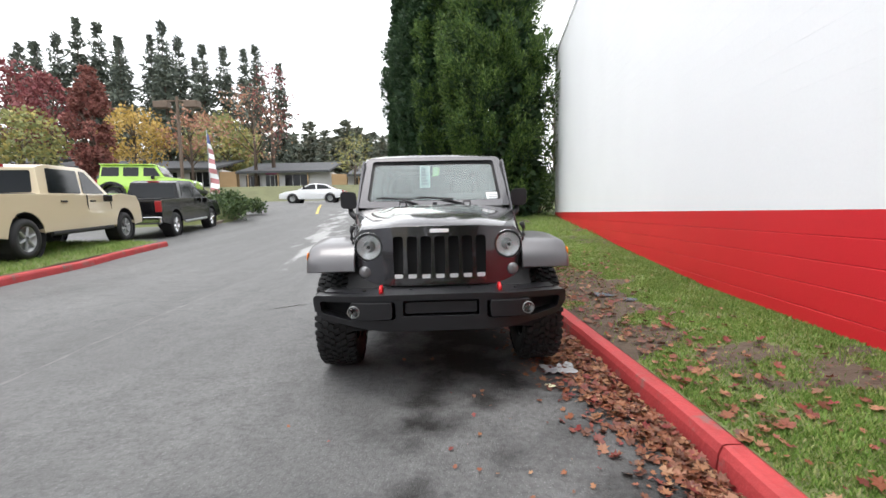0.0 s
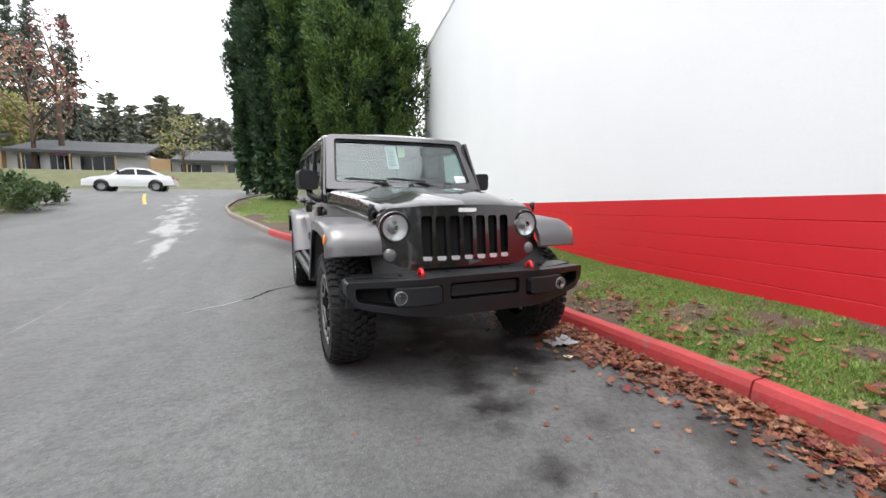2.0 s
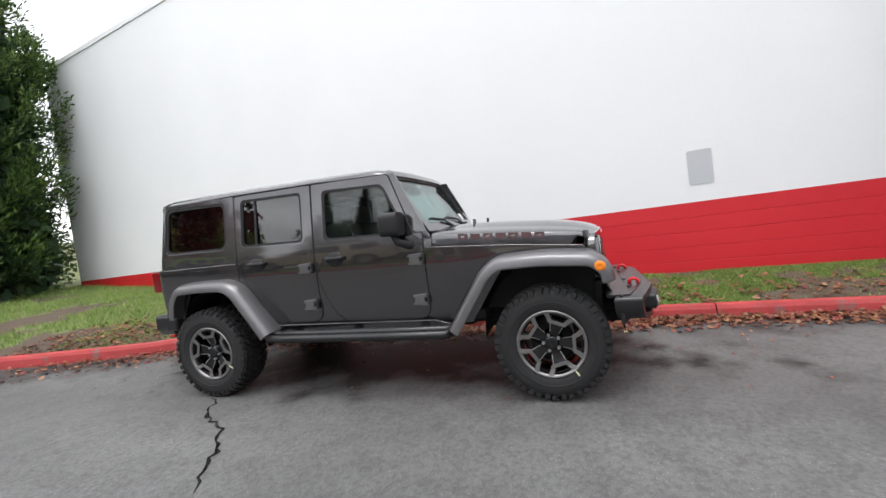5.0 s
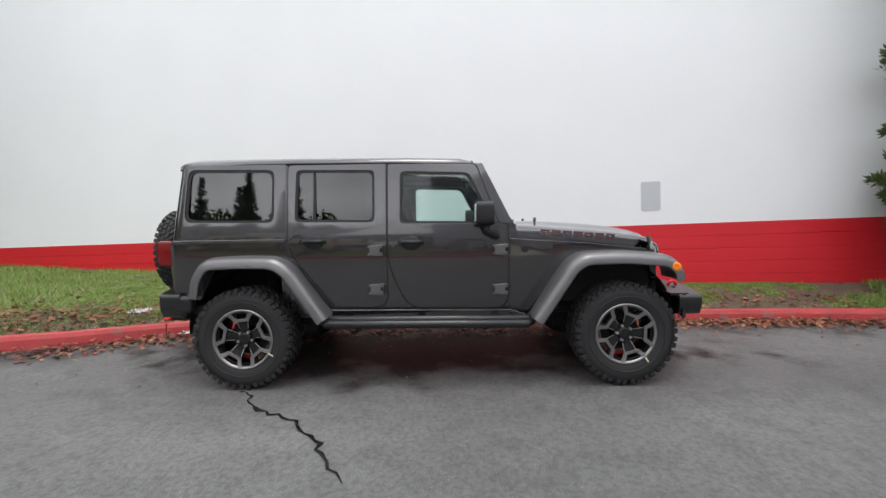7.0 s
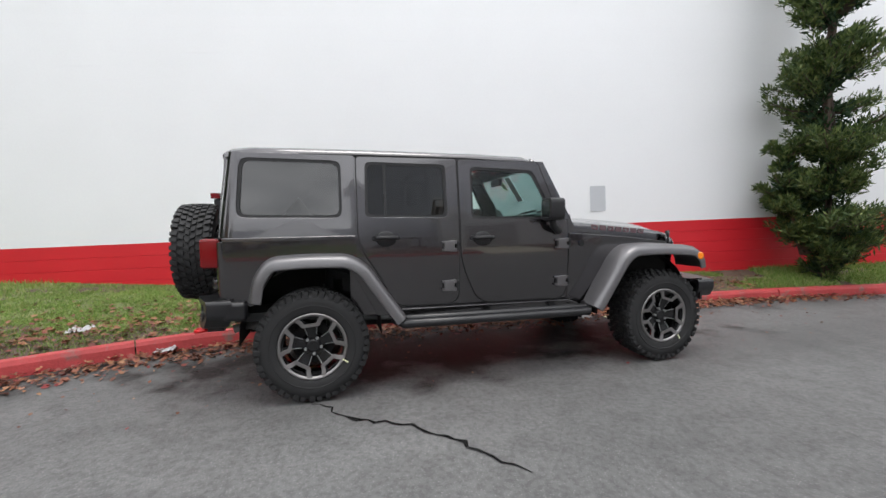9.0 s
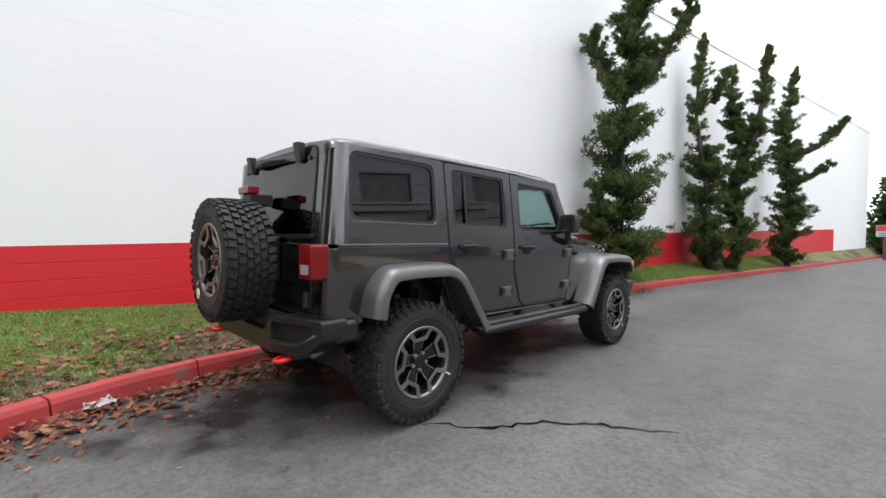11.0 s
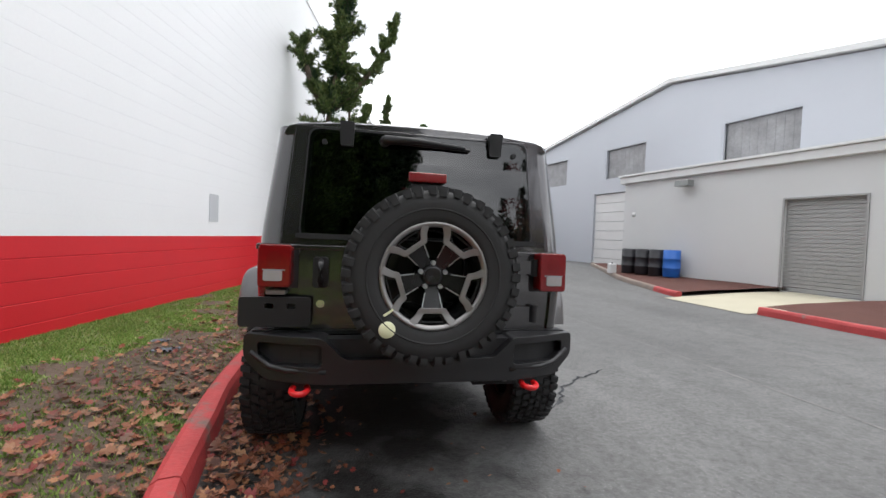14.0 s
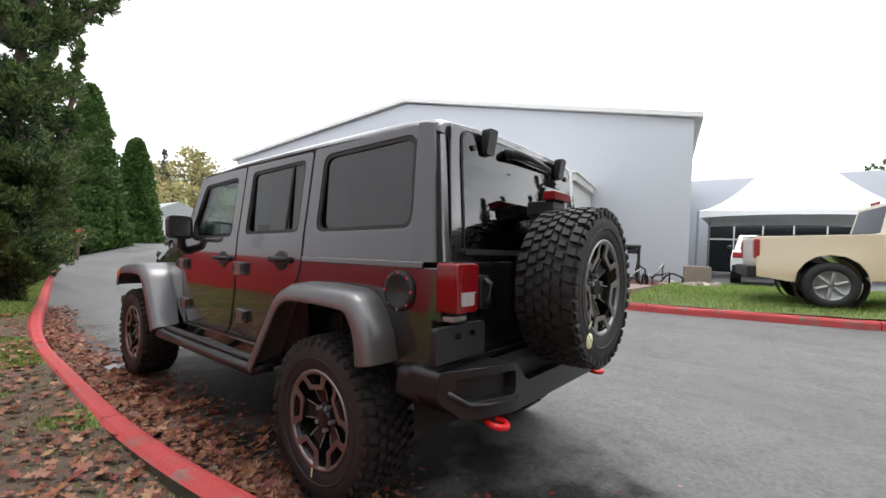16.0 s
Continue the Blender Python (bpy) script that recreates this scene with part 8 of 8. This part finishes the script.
cooling_unit()
tub = thing("planter", pose(-12.85, 0.85, ground(-12.9, 0.9) + 0.12, 0, 0, 12), "rough square concrete planter on the verge", "planter")
part("tub", plate([(-0.4, -0.35), (0.4, -0.35), (0.4, 0.35), (-0.4, 0.35)], [[(-0.32, -0.27), (0.32, -0.27), (0.32, 0.27), (-0.32, 0.27)]], 0.55), KERB_GREY, tub, bevel=0.015)
part("soil", block(-0.33, 0.33, -0.28, 0.28, 0.0, 0.48), SOIL, tub)
debris = random.Random(4)
for k in range(14):
    px, py = -11.0 - debris.random() * 2.2, 0.2 + debris.random() * 1.4
    stone = thing("stone", pose(px, py, ground(px, py) + 0.14, debris.uniform(0, 30), 0, debris.uniform(0, 360)), "loose pale stone by the shed corner", "stone", "loose stones")
    bm = bmesh.new()
    bmesh.ops.create_icosphere(bm, subdivisions=2, radius=0.1 + 0.09 * debris.random())
    for v in bm.verts:
        v.co *= 1 + 0.25 * noise.noise(v.co * 9 + Vector((k, 0, 0)))
        v.co.z *= 0.6
    part("rock", bm, CONCRETE if k % 3 == 0 else KERB_GREY, stone)


def tent():
    t = thing("tent", pose(-24.6, 2.9, 0.4, 0, 0, 4), "white peaked party tent with open sides", "tent")
    s, eave, peak = 3.6, 3.0, 6.9
    bm = bmesh.new()
    n = 12
    rings = []
    for i in range(n + 1):
        f = i / n
        w = s * (1 - f) + 0.04 * f
        z = eave + (peak - eave) * f ** 1.55
        rings.append([bm.verts.new((w * a, w * b, z)) for a, b in ((-1, -1), (0, -1), (1, -1), (1, 0), (1, 1), (0, 1), (-1, 1), (-1, 0))])
    for i in range(n):
        for k in range(8):
            bm.faces.new((rings[i][k], rings[i][(k + 1) % 8], rings[i + 1][(k + 1) % 8], rings[i + 1][k]))
    part("canopy", bm, TENT, t, smooth=True)
    for a, b in ((-1, -1), (1, -1), (1, 1), (-1, 1)):
        part("pole", rod((s * a, s * b, 0), (s * a, s * b, eave), 0.05), METAL_GREY, t)
    for k in range(4):
        bm = bmesh.new()
        cols = 13
        top, low = [], []
        for i in range(cols):
            f = -1 + 2 * i / (cols - 1)
            p = {0: (f, -1), 1: (1, f), 2: (f, 1), 3: (-1, f)}[k]
            top.append(bm.verts.new((s * p[0], s * p[1], eave)))
            low.append(bm.verts.new((s * 1.005 * p[0], s * 1.005 * p[1], eave - 0.34 + 0.14 * (1 - f * f))))
        for i in range(cols - 1):
            bm.faces.new((top[i], top[i + 1], low[i + 1], low[i]))
        part("valance", bm, TENT, t, "scalloped white tent edge")


tent()
back = part("back_building", plate([(-30, 0), (16, 0), (16, 6.2), (-30, 6.2)], [[(-1.5, 0.1), (9, 0.1), (9, 3.3), (-1.5, 3.3)]], 0.3, lambda u, v, w: (-31.0 - w, u, v + 0.2)), CLADDING)
tagged(back, "grey low building behind the tent", "building", kind="structure")
front = thing("window_4", pose(-31.2, 0, 0.2), "dark glazed front with pale mullions behind the tent", "window", kind="structure")
part("pane", block(0, 0.04, -1.5, 9, 0.1, 3.3), DARK_GLASS, front)
for k in range(8):
    part("mullion", block(0.05, 0.1, -1.5 + 1.5 * k - 0.04, -1.5 + 1.5 * k + 0.04, 0.1, 3.3), CLAD_TRIM, front)
part("transom", block(0.05, 0.1, -1.5, 9, 2.2, 2.3), CLAD_TRIM, front)


# ---- shops, pole, flag, sign ----
def shops():
    cuts = [-56, -46, -36, -24.6, -22.6, -11.4, -9.6, 3.0]
    mats = [SHOP_PALE, SHOP_PALE, SHOP_PALE, SHOP_WALL, SHOP_PALE, SHOP_WALL, SHOP_PALE]
    rng = random.Random(2)
    for k, mat in enumerate(mats):
        a, b = cuts[k], cuts[k + 1]
        z = 6.27 + 0.0395 * (-(a + b) / 2 - 10.55) - 2.2
        t = thing("shop_building", pose(0, 47.5 - 0.8 * (mat is SHOP_WALL), z), "long low shop with a dark roof and glazed front" if mat is SHOP_PALE else "tan end wall between low shops", "building", "row of shops", "structure")
        top = 3.0 if mat is SHOP_PALE else 2.9
        part("wall", block(a, b, 0, 6.5, -1.5, top - 0.75), mat, t)
        if mat is SHOP_PALE:
            part("roof", plate([(-1.4, 2.1), (7, 4.1), (7, 4.3), (-1.4, 2.36)], (), b - a - 0.3, lambda u, v, w: (a + 0.15 + w, u, v)), ROOF_DARK, t, "dark shingle roof")
            u = a + 0.8
            while u < b - 2.2:
                w = rng.choice((1.6, 2.2, 2.8))
                kind = rng.random()
                fr = part("window", block(u, u + w, -0.06, -0.02, 0.25, 2.0), DARK_GLASS, t, "dark shop window")
                part("frame", block(u - 0.06, u + w + 0.06, -0.04, -0.01, 2.0, 2.1), CLAD_TRIM, fr)
                for q in range(1, 3):
                    part("mullion", block(u + w * q / 3 - 0.03, u + w * q / 3 + 0.03, -0.09, -0.065, 0.25, 2.0), CLAD_TRIM, fr)
                if kind < 0.25:
                    part("sign_panel", block(u, u + w, -0.14, -0.07, 2.05, 2.35), PINK, t, "pink shop sign")
                u += w + rng.uniform(0.5, 1.6)
            for q in range(int((b - a) / 3.5)):
                part("post", rod((a + 1.5 + 3.5 * q, -1.2, -1), (a + 1.5 + 3.5 * q, -1.2, 2.4), 0.07), SHOP_WALL, t)


PINK = material("pink_shop_sign", (0.55, 0.16, 0.36), 0.6, 0, 0.1)
shops()

lamp = thing("street_lamp", pose(-17.6, 26.5, ground(-17.6, 26.5)), "tall brown lamp post with two box heads", "street lamp")
part("pole", rod((0, 0, -0.2), (0, 0, 7.75), 0.13, sides=10, r2=0.1), POLE_BROWN, lamp)
part("arm", block(-1.2, 1.2, -0.05, 0.05, 7.4, 7.5), POLE_BROWN, lamp)
for s in (-1, 1):
    part("lamp_head", block(s * 1.05 - 0.5, s * 1.05 + 0.5, -0.3, 0.3, 6.95, 7.4), POLE_BROWN, lamp, "brown box lamp head", bevel=0.04)

flag = thing("feather_flag", pose(-13.4, 21.9, ground(-13.4, 21.9)), "tall feather flag striped red and white", "flag")
part("pole", rod((0, 0, 0), (0, 0, 5.0), 0.03), METAL_GREY, flag)
FLAG_RED = material("flag_red", (0.46, 0.19, 0.2), 0.7, 0, 0.1)
FLAG_BLUE = material("flag_blue", (0.08, 0.1, 0.25), 0.7, 0, 0.1)
for k in range(13):
    z0, z1 = 0.9 + 0.3 * k, 0.9 + 0.3 * (k + 1)
    wide = lambda z: 0.54 * (1 - ((z - 0.9) / 4.1) ** 1.6) + 0.06
    part("stripe", plate([(0.02, z0), (wide(z0), z0 - 0.12), (wide(z1), z1 - 0.12), (0.02, z1)], (), 0.01, lambda u, v, w: (u, w + 0.06 * math.sin(4 * v), v)), FLAG_BLUE if k > 10 else (FLAG_RED if k % 2 else TENT), flag)

sign = thing("sign_post", pose(-3.5, -31.0, ground(-3.5, -31.0) + 0.1), "small red and white sign on a wooden post", "sign")
part("post", block(-0.08, 0.08, -0.06, 0.06, 0, 1.7), POLE_BROWN, sign)
part("board", block(-0.38, 0.38, 0.065, 0.1, 1.3, 1.95), CLAD_TRIM, sign)
part("band", block(-0.36, 0.36, 0.102, 0.106, 1.62, 1.92), SIGN_RED, sign, "red sign panel")
for k in range(2):
    part("print", block(-0.26, 0.26, 0.102, 0.106, 1.36 + 0.1 * k, 1.41 + 0.1 * k), INK, sign, "unreadable printed line")
far_shed = part("far_building", block(-21, -13.2, -62, -56, -1.4, 3.4), CLAD_TRIM)
tagged(far_shed, "pale low building beyond the parked cars", "building", kind="structure")
far_roof = part("far_roof", plate([(-21.4, 3.4), (-12.8, 3.4), (-17.1, 5.3)], (), 6.6, lambda u, v, w: (u, -62.3 + w, v)), METAL_GREY)
tagged(far_roof, "grey pitched roof of the pale building", "roof", kind="structure")


# ---- marks on the asphalt ----
def ribbon(name, points, width, mat, label, category, seed, jag=0.03, lift=0.005, taper=True, soft=False):
    """A thin uneven strip that lies on the ground along a line."""
    rng = random.Random(seed)
    pts = [Vector((*p, 0)) for p in points]
    fine = []
    for a, b in zip(pts, pts[1:]):
        n = max(2, int((b - a).length / 0.05))
        fine += [a.lerp(b, i / n) for i in range(n)]
    fine.append(pts[-1])
    verts, faces = [], []
    for k, p in enumerate(fine):
        d = (fine[min(k + 1, len(fine) - 1)] - fine[max(0, k - 1)]).normalized()
        side = Vector((-d.y, d.x, 0))
        wave = (noise.noise((k * 0.12, seed, 0)), noise.noise((k * 0.21, seed, 4)) + 0.5 * noise.noise((k * 0.7, seed, 8)))
        p = p + side * (wave[0] * jag if soft else rng.uniform(-jag, jag))
        w = width * (max(0.15, 0.8 + 1.1 * wave[1]) if soft else rng.uniform(0.35, 1.4)) * (1 if not taper else min(1, 0.25 + 3 * min(k, len(fine) - 1 - k) / len(fine)))
        for s in (-1, 1):
            q = p + side * w * s / 2
            verts.append((q.x, q.y, ground(q.x, q.y) + lift))
    for k in range(len(fine) - 1):
        faces.append((2 * k, 2 * k + 1, 2 * k + 3, 2 * k + 2))
    return tagged(soup(name, verts, faces, mat), label, category)


CRACK = material("tar_filled_crack", (0.014, 0.014, 0.014), 0.09, 0, 0.3)
SEAM = material("dusty_paving_seam", (0.19, 0.188, 0.185), 0.85, 0, 0.55, 7.0, 0.003, 60.0)
ROAD_YELLOW = material("worn_yellow_road_paint", (0.5, 0.38, 0.08), 0.7, 0, 0.3, 5.0)
ribbon("crack", [(-0.92, 1.49), (-1.03, 1.36), (-1.16, 1.33), (-1.3, 1.15), (-1.43, 0.88), (-1.55, 0.81), (-1.74, 0.65), (-1.88, 0.59), (-2.03, 0.48), (-2.1, 0.4)], 0.03, CRACK, "dark jagged crack in the asphalt", "crack", 1, 0.02)

ribbon("seam", [(-3.1, 5.6), (-3.35, 2.3), (-3.38, 0.0), (-3.32, -1.6), (-3.33, -3.7), (-3.4, -7.9), (-3.9, -14.0)], 0.022, SEAM, "thin pale paving seam along the drive", "paving seam", 21, 0.02, 0.004, True, True)
ribbon("road_line", [(-6.3, 19.3), (-7.0, 22.5), (-7.5, 25.2)], 0.16, ROAD_YELLOW, "short yellow road line", "road line", 6, 0.0, 0.006, False)


# ---- litter ----
def rag(x, y, z, size, label, seed, mat=None):
    """Crumpled thin sheet."""
    rng = random.Random(seed)
    n, verts, faces = 9, [], []
    for j in range(n):
        for i in range(n):
            u, v = i / (n - 1) - 0.5, j / (n - 1) - 0.5
            q = Vector((u, v, 0)) * size * (1 + 0.25 * noise.noise((u * 3 + seed, v * 3, 0)))
            verts.append((x + q.x, y + q.y * 0.7, z + 0.012 + 0.22 * size * abs(noise.noise((u * 4 + seed, v * 4, 5)))))
    for j in range(n - 1):
        for i in range(n - 1):
            faces.append((j * n + i, j * n + i + 1, (j + 1) * n + i + 1, (j + 1) * n + i))
    tagged(soup("plastic_scrap", verts, faces, mat or PLASTIC, None, True), label, "litter", "litter")


PLASTIC = material("white_plastic_film", (0.4, 0.4, 0.41), 0.3, 0, 0.1, 20.0)
FOIL = material("dark_glossy_scrap", (0.12, 0.13, 0.15), 0.25, 0.3, 0.3, 20.0)
rag(0.89, -1.82, ground(0.89, -1.82), 0.24, "crumpled clear plastic in the gutter", 1)
rag(0.85, 2.95, ground(0.83, 2.96) + 0.03, 0.25, "crumpled white paper in the gutter", 2)
rag(1.32, 3.9, lawn_height(1.32, 3.9), 0.26, "crumpled white paper on the lawn", 3)
rag(2.02, 0.05, lawn_height(2.02, 0.05), 0.2, "dark glossy scrap on the lawn", 4, FOIL)
rag(2.2, -0.28, lawn_height(2.2, -0.28), 0.14, "dark glossy scrap on the lawn", 5, FOIL)
rag(0.75, -2.1, ground(0.75, -2.1), 0.07, "yellow paper scrap on the asphalt", 6, DOT)
